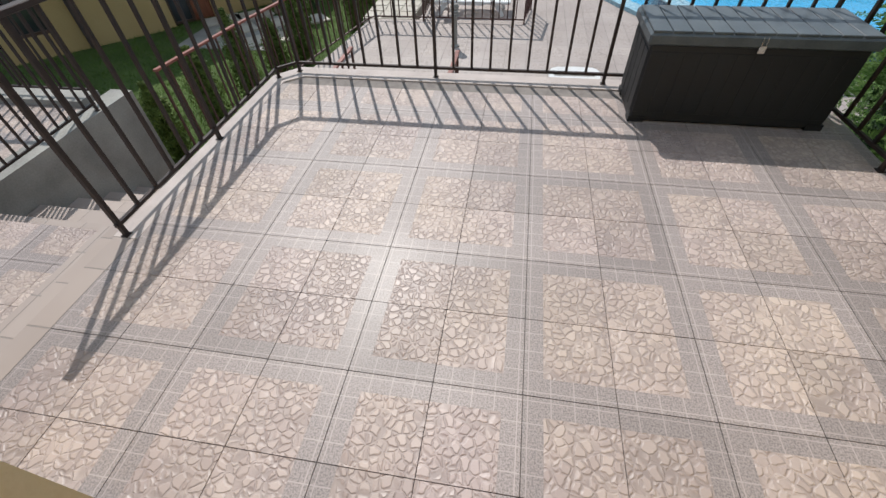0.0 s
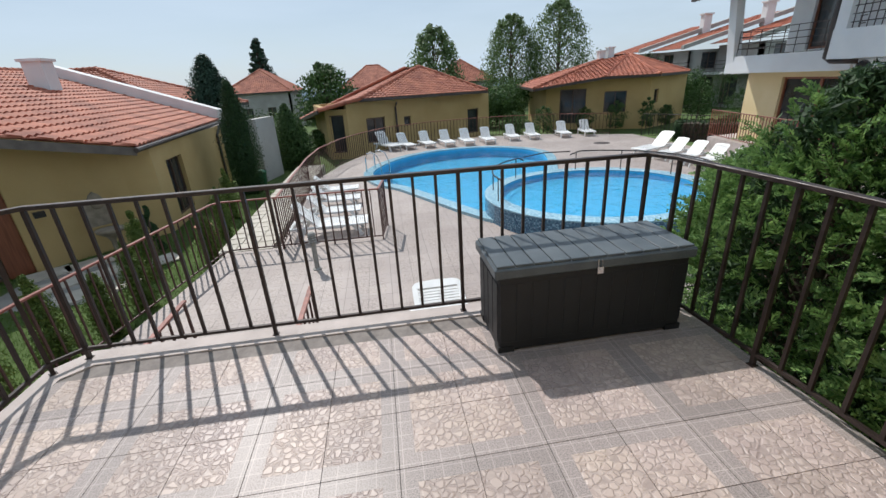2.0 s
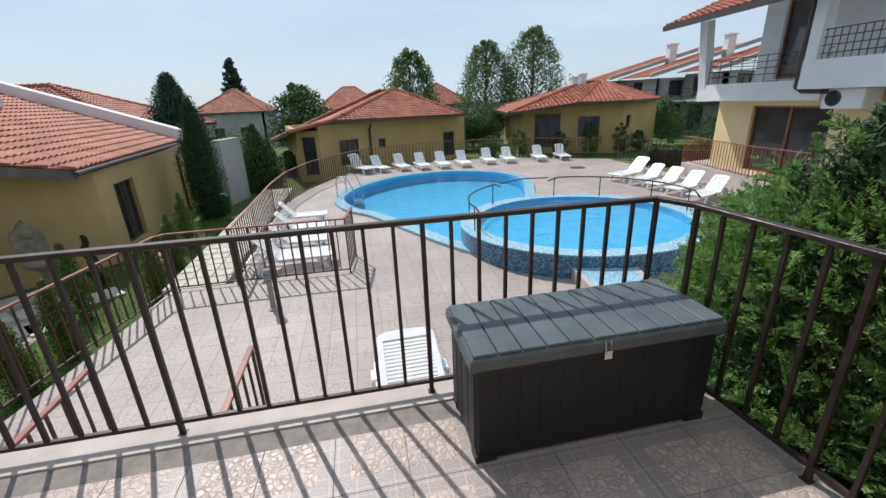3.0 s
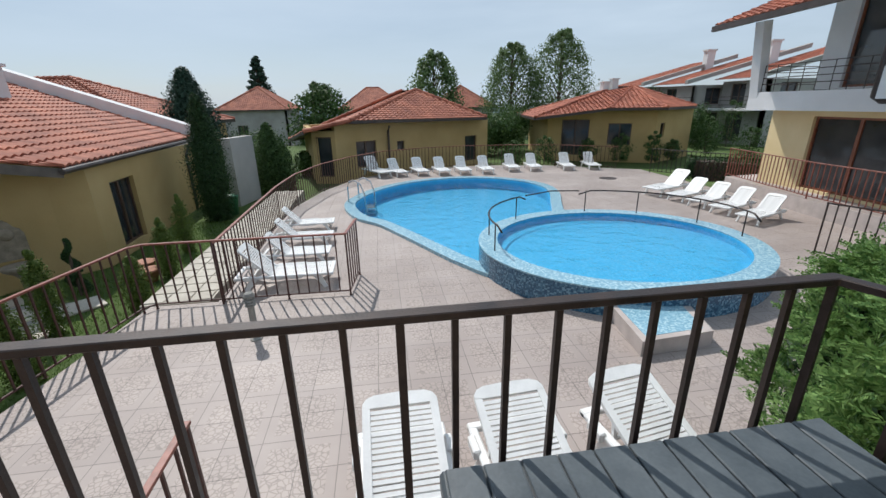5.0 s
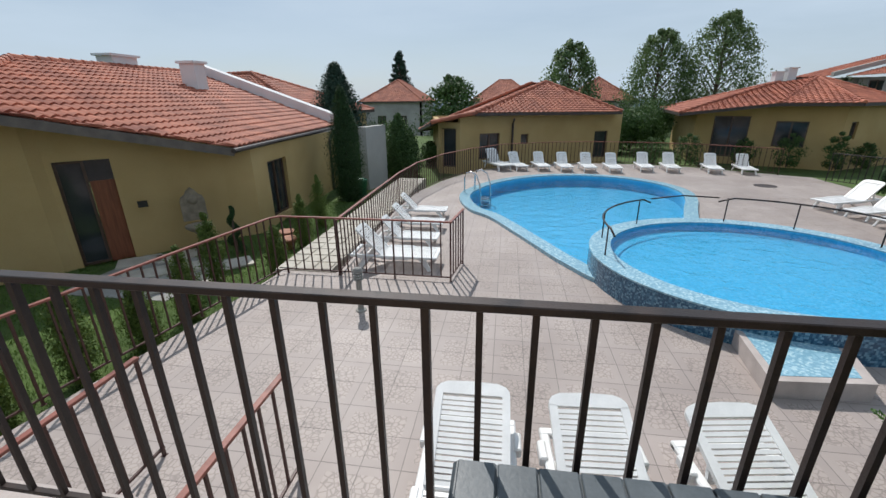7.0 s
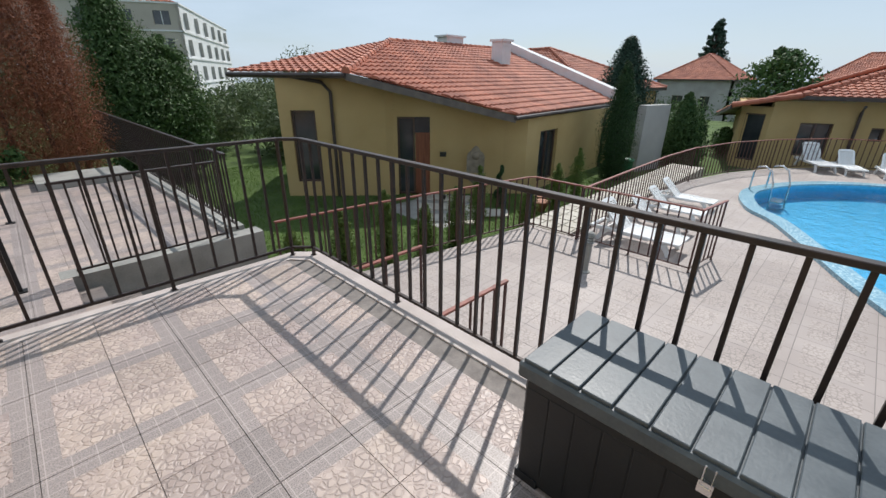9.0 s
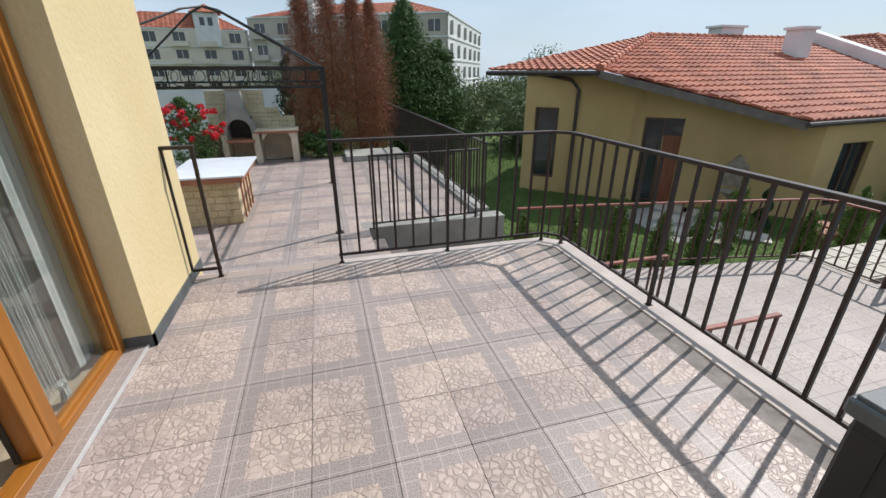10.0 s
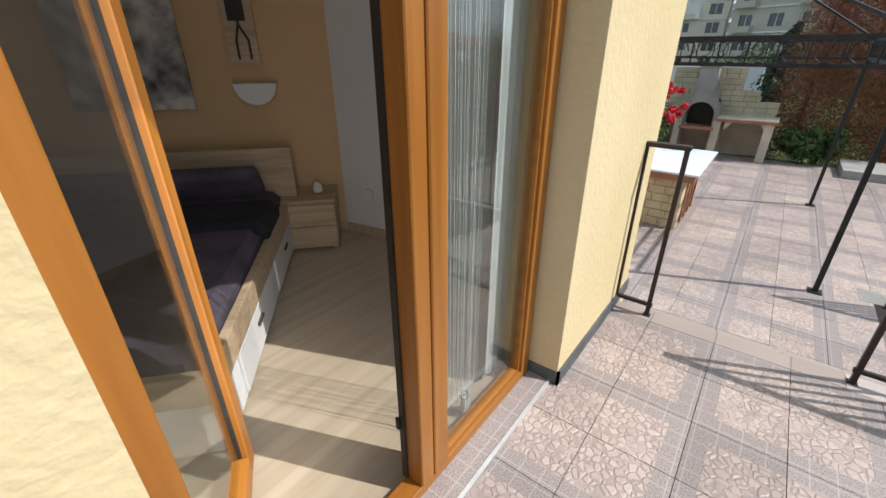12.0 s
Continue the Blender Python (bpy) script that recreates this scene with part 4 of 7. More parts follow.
part("mattress", box_bm((-0.79, -0.66, 0.30), (0.79, 1.27, 0.50)), M_SPREAD, bed, "dark brown patterned bedspread", bevel=0.05)
part("blanket", box_bm((-0.83, -0.35, 0.33), (0.80, 0.15, 0.535)), M_BLANKET, bed, "black blanket folded across", bevel=0.05)
for y in (-0.25, 0.65):
    dr = part("drawer", box_bm((-0.836, y - 0.36, 0.05), (-0.822, y + 0.36, 0.27)), M_WHITE, bed, "white glossy drawer", bevel=0.002)
    part("handle", box_bm((-0.85, y - 0.05, 0.19), (-0.838, y + 0.05, 0.205)), M_GUTTER, dr)
for x in (-0.4, 0.35):
    pm = Matrix.Translation((x, -0.52, 0.60)) @ Matrix.Rotation(radians(-35), 4, "X")
    bm = bmesh.new()
    add_box(bm, (-0.30, -0.06, -0.14), (0.30, 0.06, 0.14), pm)
    bmesh.ops.bevel(bm, geom=bm.edges[:], offset=0.05, segments=3, affect="EDGES", profile=0.6)
    pl = thing("pillow", (0, 0, 0), "dark patterned pillow leaning on the headboard", "pillow")
    pl.matrix_basis = bed.matrix_basis.copy()
    part("cushion", bm, M_SPREAD, pl, smooth=True)
sc = thing("wall_lamp", (-1.42, -3.85, 1.12), "white half-round wall lamp on the beige wall", "lamp", turn=DIRW)
bm = bmesh.new()
add_prism(bm, [(0.15 * math.cos(radians(a)), 0.15 * math.sin(radians(a))) for a in range(180, 361, 15)], 0.0, 0.07)
for v in bm.verts:
    v.co = Vector((v.co.x, v.co.z, v.co.y + 0.12))
part("shade", bm, M_WHITE, sc)
pic = thing("picture", (-0.81, -4.365, 1.08), "large framed abstract picture in grey and ochre on the beige wall", "picture", turn=DIRW)
M_ART = mottled("abstract_painting", (0.03, 0.03, 0.04), (0.75, 0.70, 0.64), 3.2, 0.6, fine=12)
part("canvas", box_bm((-0.38, 0.06, 0), (0.38, 0.085, 0.9)), M_ART, pic)
hang = thing("wall_hanging", (-1.40, -3.87, 1.42), "black ornamental wall hanging on a beige panel", "decoration", turn=DIRW)
part("panel", box_bm((-0.10, 0.055, -0.05), (0.10, 0.07, 0.6)), M_OAK, hang)
bm = bmesh.new()
add_tube(bm, [(0, 0.09, 0.55), (0, 0.09, 0.2), (-0.05, 0.09, 0.1), (-0.05, 0.09, -0.02)], 0.008)
add_tube(bm, [(0, 0.09, 0.2), (0.03, 0.09, 0.1), (0.03, 0.09, -0.02)], 0.008)
add_box(bm, (-0.05, 0.08, 0.22), (0.06, 0.1, 0.36))
part("ornament", bm, M_SEAL, hang)
for dx, lab in ((-0.10, "small white plastic night light on the nightstand"), (0.09, "small white round clock on the nightstand")):
    p = ns.matrix_basis @ Vector((dx, 0.0, 0.425))
    g = thing("night_light" if dx < 0 else "alarm_clock", tuple(p), lab, "clock" if dx > 0 else "night light", turn=DIRW)
    bm = bmesh.new()
    add_lathe(bm, [(0.03, 0), (0.038, 0.02), (0.032, 0.06), (0.015, 0.085)], 12)
    part("case", bm, M_WHITE, g, smooth=True)
st = thing("wall_socket", (-1.90, -3.25, 0.33), "white square wall socket by the corner", "socket", turn=100)
part("plate", box_bm((-0.04, -0.02, 0), (0.04, 0.0, 0.08)), M_WHITE, st)

# ---- west terrace, three steps down ----
bm = bmesh.new()
add_prism(bm, [(-2.12, -1.23), (-2.42, -1.23), (-2.42, 0.24), (-2.12, 0.24)], WEST - 0.3, -0.165)
add_prism(bm, [(-2.42, -1.23), (-2.72, -1.23), (-2.72, 0.24), (-2.42, 0.24)], WEST - 0.3, -0.33)
structure("terrace_steps", bm, M_STEP)
bm = bmesh.new()
add_prism(bm, [(-2.72, 0.24), (-2.72, -7.0), (-9.9, -7.0), (-9.9, 0.5), (-9.9, 1.88), (-4.46, 1.88), (-4.46, 0.24)], WEST - 0.6, WEST - 0.008)
add_prism(bm, [(-2.30, -1.3), (-2.30, -7.0), (-2.72, -7.0), (-2.72, -1.3)], WEST - 0.6, WEST - 0.009)
structure("terrace_slab_west", bm, M_GROUT)
# garden stairs going down beside the terrace
bm = bmesh.new()
NST = 7
for k in range(NST):
    y0 = 0.24 + k * 0.30
    add_prism(bm, [(-4.19, y0), (-2.14, y0), (-2.14, y0 + 0.30), (-4.19, y0 + 0.30)], LAWN - 0.3, WEST - 0.165 * (k + 1))
structure("garden_stairs", bm, M_STEP)
# retaining wall
bm = bmesh.new()
add_prism(bm, [(-4.20, 0.24), (-4.20, 2.35), (-4.45, 2.35), (-4.45, 0.24)], LAWN - 0.5, WEST + 0.001)
add_prism(bm, [(-4.45, 1.95), (-4.45, 2.20), (-9.4, 2.15), (-9.4, 1.9)], LAWN - 0.5, WEST + 0.06)
structure("retaining_wall", bm, M_CONCRETE)
railing("railing", [(-4.16, 0.40), (-4.24, 1.90)], WEST, 1.0, "dark brown steel railing above the garden stairs", posts=(0, 1), spacing=0.12)
railing("railing", [(-4.34, 2.07), (-6.4, 2.05), (-9.3, 2.02), (-14.0, 2.0)], WEST + 0.06, 1.0, "dark brown steel railing along the retaining wall", posts=(0, 1, 2, 3), spacing=0.12)

tb = thing("serving_counter", (-5.5, -1.72, WEST), "brick-clad garden counter with a thick brown edge and white top", "counter")
M_STONECLAD = mottled("rough_sand_stone", (0.46, 0.36, 0.22), (0.66, 0.54, 0.36), 7, 0.85, bump=0.008, fine=40)
M_TERRACOTTA = mottled("terracotta_edge", (0.30, 0.12, 0.07), (0.40, 0.18, 0.11), 6, 0.7)
part("body", box_bm((-0.58, -0.37, 0), (0.58, 0.37, 0.60)), M_STONECLAD, tb)
part("edge", box_bm((-0.68, -0.46, 0.60), (0.68, 0.46, 0.68)), M_TERRACOTTA, tb, "brown tiled edge")
part("top", box_bm((-0.72, -0.50, 0.68), (0.72, 0.50, 0.705)), mottled("white_glazed_top", (0.70, 0.74, 0.80), (0.78, 0.81, 0.86), 3, 0.18), tb, "white glazed top", bevel=0.004)
for s in (-1, 1):
    for x in (-0.36, -0.12, 0.12, 0.36):
        part("rib", box_bm((x - 0.02, s * 0.38 - 0.01, 0.02), (x + 0.02, s * 0.38 + 0.01, 0.58)), M_TERRACOTTA, tb)
# stone courses on the counter
for z in range(6):
    for k in range(4):
        bm = bmesh.new()
        y = -0.365 + k * 0.185 + (0.06 if z % 2 else 0)
        add_box(bm, (0.575, y, 0.02 + z * 0.098), (0.59 + random.uniform(0, 0.008), min(y + 0.175, 0.37), 0.105 + z * 0.098))
        part("stone", bm, M_STONECLAD, tb, bevel=0.003)

# barbecue
bq = thing("barbecue", (-9.3, -1.9, WEST), "sand-coloured stone barbecue with arched fireplace, tapering chimney and tiled side counters", "barbecue")
M_BBQ = mottled("cast_sand_stone", (0.42, 0.36, 0.27), (0.60, 0.53, 0.42), 3, 0.85, bump=0.006, fine=40)
# local: front faces +x
M_SCREEN = mottled("yellowish_block_stone", (0.36, 0.32, 0.21), (0.52, 0.47, 0.33), 3, 0.85, bump=0.006, fine=40)
for y0, y1 in ((-1.10, -0.96), (-0.44, -0.32), (0.22, 0.36), (1.04, 1.18)):
    bm = bmesh.new()
    add_box(bm, (-0.60, y0, 0), (0.0, y1, 0.68))
    part("pier", bm, M_BBQ, bq, bevel=0.008)
for y0, y1 in ((-1.14, -0.38), (0.28, 1.22)):
    part("counter", box_bm((-0.60, y0, 0.68), (0.03, y1, 0.725)), M_TERRACOTTA, bq, "terracotta side counter")
    part("counter_top", box_bm((-0.58, y0, 0.727), (0.04, y1, 0.75)), M_BBQ, bq)
    for s_, e_ in ((y0 + 0.06, 1), (y1 - 0.06, -1)):
        bm = bmesh.new()
        v_ = [bm.verts.new((x, y, z)) for x in (-0.30, -0.01) for y, z in ((s_ + 0.08 * e_, 0.68), (s_ + 0.20 * e_, 0.68), (s_ + 0.08 * e_, 0.52))]
        for q in ((0, 1, 2), (5, 4, 3), (0, 3, 4, 1), (1, 4, 5, 2), (2, 5, 3, 0)):
            bm.faces.new([v_[i] for i in q])
        part("corbel", bm, M_BBQ, bq)
part("back", box_bm((-0.70, -1.12, 0), (-0.60, 1.18, 0.72)), M_BBQ, bq)
rb_ = random.Random(12)
for row in range(9):
    z0, z1 = 0.72 + row * 0.0975, 0.72 + (row + 1) * 0.0975
    left, right = (-0.72, 1.16) if z1 < 1.02 else (-0.72, 0.85) if z1 < 1.28 else (-0.70, 0.52)
    y = left
    while y < right - 0.04:
        w = min(rb_.uniform(0.16, 0.30), right - y)
        part("stone", box_bm((-0.58, y, z0), (-0.44 + rb_.uniform(-0.01, 0.012), y + w - 0.006, z1 - 0.005)), M_SCREEN, bq)
        y += w
part("hearth", box_bm((-0.58, -0.34, 0.50), (0.05, 0.26, 0.55)), M_TERRACOTTA, bq, "terracotta hearth shelf")
arch = [(-0.29, 0.55), (-0.29, 0.80), (-0.27, 0.86), (-0.22, 0.93), (-0.14, 0.98), (-0.05, 1.0), (0.05, 0.98), (0.13, 0.93), (0.18, 0.86), (0.20, 0.80), (0.20, 0.55)]
outer_ = [(-0.37, 0.55), (-0.37, 0.78), (-0.35, 0.92), (-0.27, 1.06), (-0.23, 1.20), (-0.05, 1.24), (0.12, 1.20), (0.16, 1.06), (0.25, 0.92), (0.28, 0.78), (0.28, 0.55)]
k_ = len(arch)
bm = bmesh.new()
A = [[bm.verts.new((x, p[0], p[1])) for p in arch] for x in (-0.05, -0.43)]
O = [[bm.verts.new((x, p[0], p[1])) for p in outer_] for x in (-0.05, -0.43)]
for i in range(k_ - 1):
    bm.faces.new((A[0][i], A[0][i + 1], O[0][i + 1], O[0][i]))
    bm.faces.new((A[0][i], A[1][i], A[1][i + 1], A[0][i + 1]))
    bm.faces.new((O[0][i], O[0][i + 1], O[1][i + 1], O[1][i]))
part("hood", bm, M_CONCRETE, bq, "grey tapering hood over an arched fireplace", smooth=False)
part("firebox", box_bm((-0.42, -0.30, 0.56), (-0.38, 0.22, 1.03)), M_SEAL, bq, "sooty firebox")
bm = bmesh.new()
lo_, hi_ = ([bm.verts.new(p) for p in pts] for pts in ([(-0.40, -0.23, 1.18), (-0.06, -0.23, 1.18), (-0.06, 0.12, 1.18), (-0.40, 0.12, 1.18)], [(-0.38, -0.21, 1.62), (-0.12, -0.21, 1.62), (-0.12, 0.09, 1.62), (-0.38, 0.09, 1.62)]))
for i in range(4):
    bm.faces.new((lo_[i], lo_[(i + 1) % 4], hi_[(i + 1) % 4], hi_[i]))
bm.faces.new(hi_)
part("chimney", bm, M_CONCRETE, bq, "grey chimney")
part("chimney_cap", box_bm((-0.41, -0.24, 1.62), (-0.09, 0.12, 1.67)), M_CONCRETE, bq)
bm = bmesh.new()
add_prism(bm, [(-14.2, -7.5), (-14.0, -7.5), (-14.0, -1.3), (-14.2, -1.3)], LAWN - 0.3, 1.05)
structure("boundary_wall", bm, M_WHITE)

# gazebo frame
gz = thing("gazebo", (-4.14, -0.06, WEST), "black wrought-iron gazebo frame without canvas on the tiled terrace", "gazebo")
GX, GY, GH = -2.8, -2.8, 2.02
M_IRON = mottled("black_iron", (0.012, 0.012, 0.014), (0.03, 0.03, 0.032), 14, 0.5, metal=0.3)
for x in (0, GX):
    for y in (0, GY):
        bm = bmesh.new()
        add_box(bm, (x - 0.019, y - 0.019, 0), (x + 0.019, y + 0.019, GH))
        add_box(bm, (x - 0.05, y - 0.05, 0), (x + 0.05, y + 0.05, 0.012))
        part("post", bm, M_IRON, gz)
for a, b in (((0, 0), (GX, 0)), ((GX, 0), (GX, GY)), ((GX, GY), (0, GY)), ((0, GY), (0, 0))):
    bm = bmesh.new()
    for z in (GH, GH - 0.20):
        add_bar(bm, (*a, z), (*b, z), 0.025, 0.03)
    for k in range(14):
        t0, t1 = k / 14, (k + 1) / 14
        p = Vector((*a, 0)).lerp(Vector((*b, 0)), t0)
        q = Vector((*a, 0)).lerp(Vector((*b, 0)), t1)
        c = (p + q) / 2
        r_ = 0.085
        d_ = (q - p).normalized()
        add_tube(bm, [c + d_ * (math.cos(2 * math.pi * i / 10) * r_ * 0.8) + Vector((0, 0, GH - 0.10 + math.sin(2 * math.pi * i / 10) * r_)) for i in range(9)], 0.006, 5)
        add_bar(bm, q + Vector((0, 0, GH - 0.2)), q + Vector((0, 0, GH)), 0.012, 0.012)
    part("beam", bm, M_IRON, gz, "scrolled iron beam")
bm = bmesh.new()
for x, y in ((0, 0), (GX, 0), (0, GY), (GX, GY)):
    pts = [(x, y, GH), (x + (GX / 2 - x) * 0.5, y + (GY / 2 - y) * 0.5, GH + 0.40), (x + (GX / 2 - x) * 0.85, y + (GY / 2 - y) * 0.85, GH + 0.68), (GX / 2, GY / 2, GH + 0.74)]
    add_tube(bm, pts, 0.014, 6)
part("roof_rib", bm, M_IRON, gz)

# planting bed kerb at the west end
bm = bmesh.new()
add_box(bm, (-9.9, 0.35, WEST - 0.1), (-8.9, 1.75, WEST + 0.13))
structure("bed_kerb", bm, M_CONCRETE)

# ---- lower deck: fences, lamp, loungers ----
railing("railing", [(-3.78, 2.36), (-3.62, 3.6), (-3.28, 5.4), (-2.98, 6.86), (-2.86, 6.98), (-1.95, 6.98), (-1.0, 6.97), (-0.08, 6.95), (0.03, 7.75)], DECK, 1.0, "dark red steel railing round the lower pool deck",
        spacing=0.15, posts=(0, 1, 2, 3, 4, 5, 6, 7, 8), mat=M_RAILDARK, top_mat=M_RAILRED)
railing("railing", [(-1.95, 7.05), (-2.0, 9.0), (-2.05, 11.5), (-1.95, 13.4), (-1.45, 15.5), (-0.65, 17.2), (0.5, 18.8), (2.5, 19.8), (4.3, 20.1), (6.4, 19.9), (8.4, 19.2), (10.5, 17.7)], DECK, 0.95,
        "dark red steel railing curving round the pool deck", spacing=0.16, posts=tuple(range(12)), mat=M_RAILDARK, top_mat=M_RAILRED)
railing("railing", [(11.3, 16.5), (12.3, 14.6), (13.4, 12.9)], DECK, 0.95, "brown steel railing before the hedge", spacing=0.16, posts=(0, 1, 2))
railing("railing", [(8.35, 7.1), (8.9, 5.6), (9.4, 3.5)], DECK, 1.0, "brown steel railing at the edge of the pool deck", spacing=0.15, posts=(0, 1, 2))
for x in (-0.78, -1.98):
    railing("stair_rail", [(x, 3.22), (x, 2.05)], DECK, 0.95, "red-brown painted rail at the deck stairs", spacing=0.17, posts=(0, 1), mat=M_RAILDARK, top_mat=M_RAILRED)

lamp = thing("bollard_lamp", (-1.19, 5.85, DECK), "short grey metal bollard lamp on the deck", "lamp")
bm = bmesh.new()
add_lathe(bm, [(0.075, 0), (0.075, 0.015), (0.04, 0.03), (0.04, 0.46)], 14)
part("post", bm, M_CONCRETE, lamp, smooth=False)
bm = bmesh.new()
for z in (0.46, 0.50, 0.54):
    add_lathe(bm, [(0.045, z), (0.07, z + 0.012), (0.045, z + 0.026)], 14)
add_lathe(bm, [(0.07, 0.585), (0.072, 0.60), (0.05, 0.635), (0.02, 0.645)], 14)
part("louvre", bm, M_CONCRETE, lamp)
bm = bmesh.new()
add_lathe(bm, [(0.038, 0.45), (0.038, 0.6)], 12)
part("diffuser", bm, M_WHITE, lamp)

lg = {}
def put_lounger(back, x, y, turn, label, size=1.0):
    m = pose(x, y, DECK, 0, 0, turn) @ Matrix.Scale(size, 4)
    if back not in lg:
        lg[back] = lounger_model((x, y, DECK), turn, label, back)
        lg[back].matrix_basis = m
        return lg[back]
    return tagged(copy_thing(lg[back], m), label)

for x, y, t in ((0.55, 2.72, 271), (1.47, 2.70, 274), (2.52, 2.74, 279)):
    put_lounger(22, x, y, t, "white slatted resin sun lounger below the terrace, low backrest")
for x, y, t in ((-1.12, 7.58, 0), (-1.15, 8.68, -1), (-1.2, 9.72, 0), (-1.28, 10.80, 1)):
    put_lounger(46, x, y, t, "white slatted resin sun lounger beside the red railing, backrest raised", 0.80)
for x, y in ((9.3, 12.65), (9.35, 11.8), (9.4, 11.02), (9.45, 10.25), (9.4, 9.35)):
    put_lounger(40, x, y, 200, "white slatted resin sun lounger by the paddling pool, backrest raised", 0.84)
for x, y, t in ((0.35, 18.35, 300), (1.15, 18.35, 292), (2.1, 18.4, 282), (3.0, 18.3, 278), (3.9, 18.25, 274), (4.85, 18.2, 272), (6.1, 18.5, 268), (7.05, 18.45, 266), (8.5, 18.3, 262), (9.6, 18.2, 262)):
    put_lounger(50, x, y, t, "white resin sun lounger with steep backrest beyond the pool", 0.84)

# pool ladder and hand rails
lad = thing("pool_ladder", (0, 0, 0), "polished steel pool ladder with two curved handrails", "ladder")
for dx, dy in ((0, 0), (0.28, 0.42)):
    bm = bmesh.new()
    bx0, by0 = -0.5 + dx, 13.35 + dy
    add_tube(bm, [(bx0, by0, DECK), (bx0, by0, DECK + 0.5), (bx0 + 0.06, by0 - 0.03, DECK + 0.66), (bx0 + 0.22, by0 - 0.10, DECK + 0.70), (bx0 + 0.38, by0 - 0.17, DECK + 0.60), (bx0 + 0.48, by0 - 0.22, DECK + 0.3), (bx0 + 0.52, by0 - 0.24, DECK - 0.6)], 0.022, 8)
    part("handrail", bm, M_STEEL, lad, smooth=True)
for z in (-0.12, -0.27):
    part("tread", box_bm((0.0, 13.1, DECK + z), (0.25, 13.6, DECK + z + 0.02)), M_STEEL, lad)
hr = thing("pool_handrail", (0, 0, 0), "thin brown handrail on short posts along the paddling pool", "handrail")
def ell(a, r=0.0, z=0.0):
    return (KID_C[0] + (KID_R[0] - 0.17 + r) * math.cos(radians(a)), KID_C[1] + (KID_R[1] - 0.15 + r) * math.sin(radians(a)), KT + z)
for a0, a1, posts_ in ((192, 118, (185, 160, 125)), (84, -20, (80, 52, 20, -8))):
    bm = bmesh.new()
    add_tube(bm, [ell(a0 + (a1 - a0) * i / 16, 0, 0.48 if 0 < i < 16 else 0.40) for i in range(17)], 0.016, 8)
    part("rail", bm, M_RAIL, hr, smooth=True)
    for a in posts_:
        bm = bmesh.new()
        add_tube(bm, [ell(a), ell(a, 0, 0.48)], 0.012, 8)
        part("post", bm, M_RAIL, hr)
bm = bmesh.new()
add_tube(bm, [ell(118, 0, 0.48), ell(100, 0.05, 0.5), ell(84, 0, 0.48)], 0.014, 8)
part("rail", bm, M_RAIL, hr, smooth=True)
mh = thing("manhole_cover", (9.0, 15.6, DECK), "round iron manhole cover in the deck", "manhole cover")
bm = bmesh.new()
add_lathe(bm, [(0.32, 0.0), (0.32, 0.006), (0.30, 0.008)], 20)
part("cover", bm, M_GUTTER, mh)

# ---- houses ----
def tile_rows(bm, rows, axis, rise, wave=0.24, amp=0.045, lift=0.05):
    """Courses of rounded clay tiles. rows: (start, end) of the low and of the high edge of each course; the rolls run straight up the slope, across axis."""
    quarter = wave / 4
    for low, high in rows:
        edges = []
        for (p, q), extra, flat in ((low, 0.0, 1.0), (high, -0.03, 0.75)):
            edges.append((p, q, p.dot(axis), q.dot(axis), extra, flat))
        k0 = math.floor(min(edges[0][2], edges[1][2]) / quarter)
        k1 = math.ceil(max(edges[0][3], edges[1][3]) / quarter)
        lines = []
        for p, q, u0, u1, extra, flat in edges:
            line = []
            for k in range(k0, k1 + 1):
                u = min(max(k * quarter, u0), u1)
                w = amp * flat * abs(math.cos(math.pi * k / 4)) ** 1.4
                at = p.lerp(q, (u - u0) / (u1 - u0)) if u1 - u0 > 1e-4 else p
                line.append(bm.verts.new(at + rise * (w + lift + extra)))
            lines.append(line)
        front = [bm.verts.new(v.co - rise * 0.045) for v in lines[0]]
        for k in range(k1 - k0):
            bm.faces.new((lines[0][k], lines[0][k + 1], lines[1][k + 1], lines[1][k]))
            bm.faces.new((front[k], front[k + 1], lines[0][k + 1], lines[0][k]))


def roof_plane(bm, a, b, c, d, step=0.34, wave=0.24, amp=0.045, thick=0.05):
    """Tiles on the sloping four-sided plane with the eave a b and the ridge side d c."""
    a, b, c, d = (Vector(v) for v in (a, b, c, d))
    nrm = (b - a).cross((c + d) / 2 - a).normalized()
    if nrm.z < 0:
        nrm = -nrm
    ns = max(1, round(max((d - a).length, (c - b).length) / step))
    rows = []
    for s in range(ns):
        t0, t1 = s / ns, min(1.0, (s + 1.12) / ns)
        rows.append(((a.lerp(d, t0), b.lerp(c, t0)), (a.lerp(d, t1), b.lerp(c, t1))))
    tile_rows(bm, rows, (b - a).normalized(), nrm, wave, amp, thick)


def ridge_tiles(bm, a, b, r=0.09):
    a, b = Vector(a), Vector(b)
    n = max(2, round((b - a).length / 0.36))
    d = (b - a) / n
    for k in range(n):
        p = a + d * k
        add_tube(bm, [p + Vector((0, 0, 0.05)), p + d * 1.08 + Vector((0, 0, 0.035))], r, 8, r * 0.85)


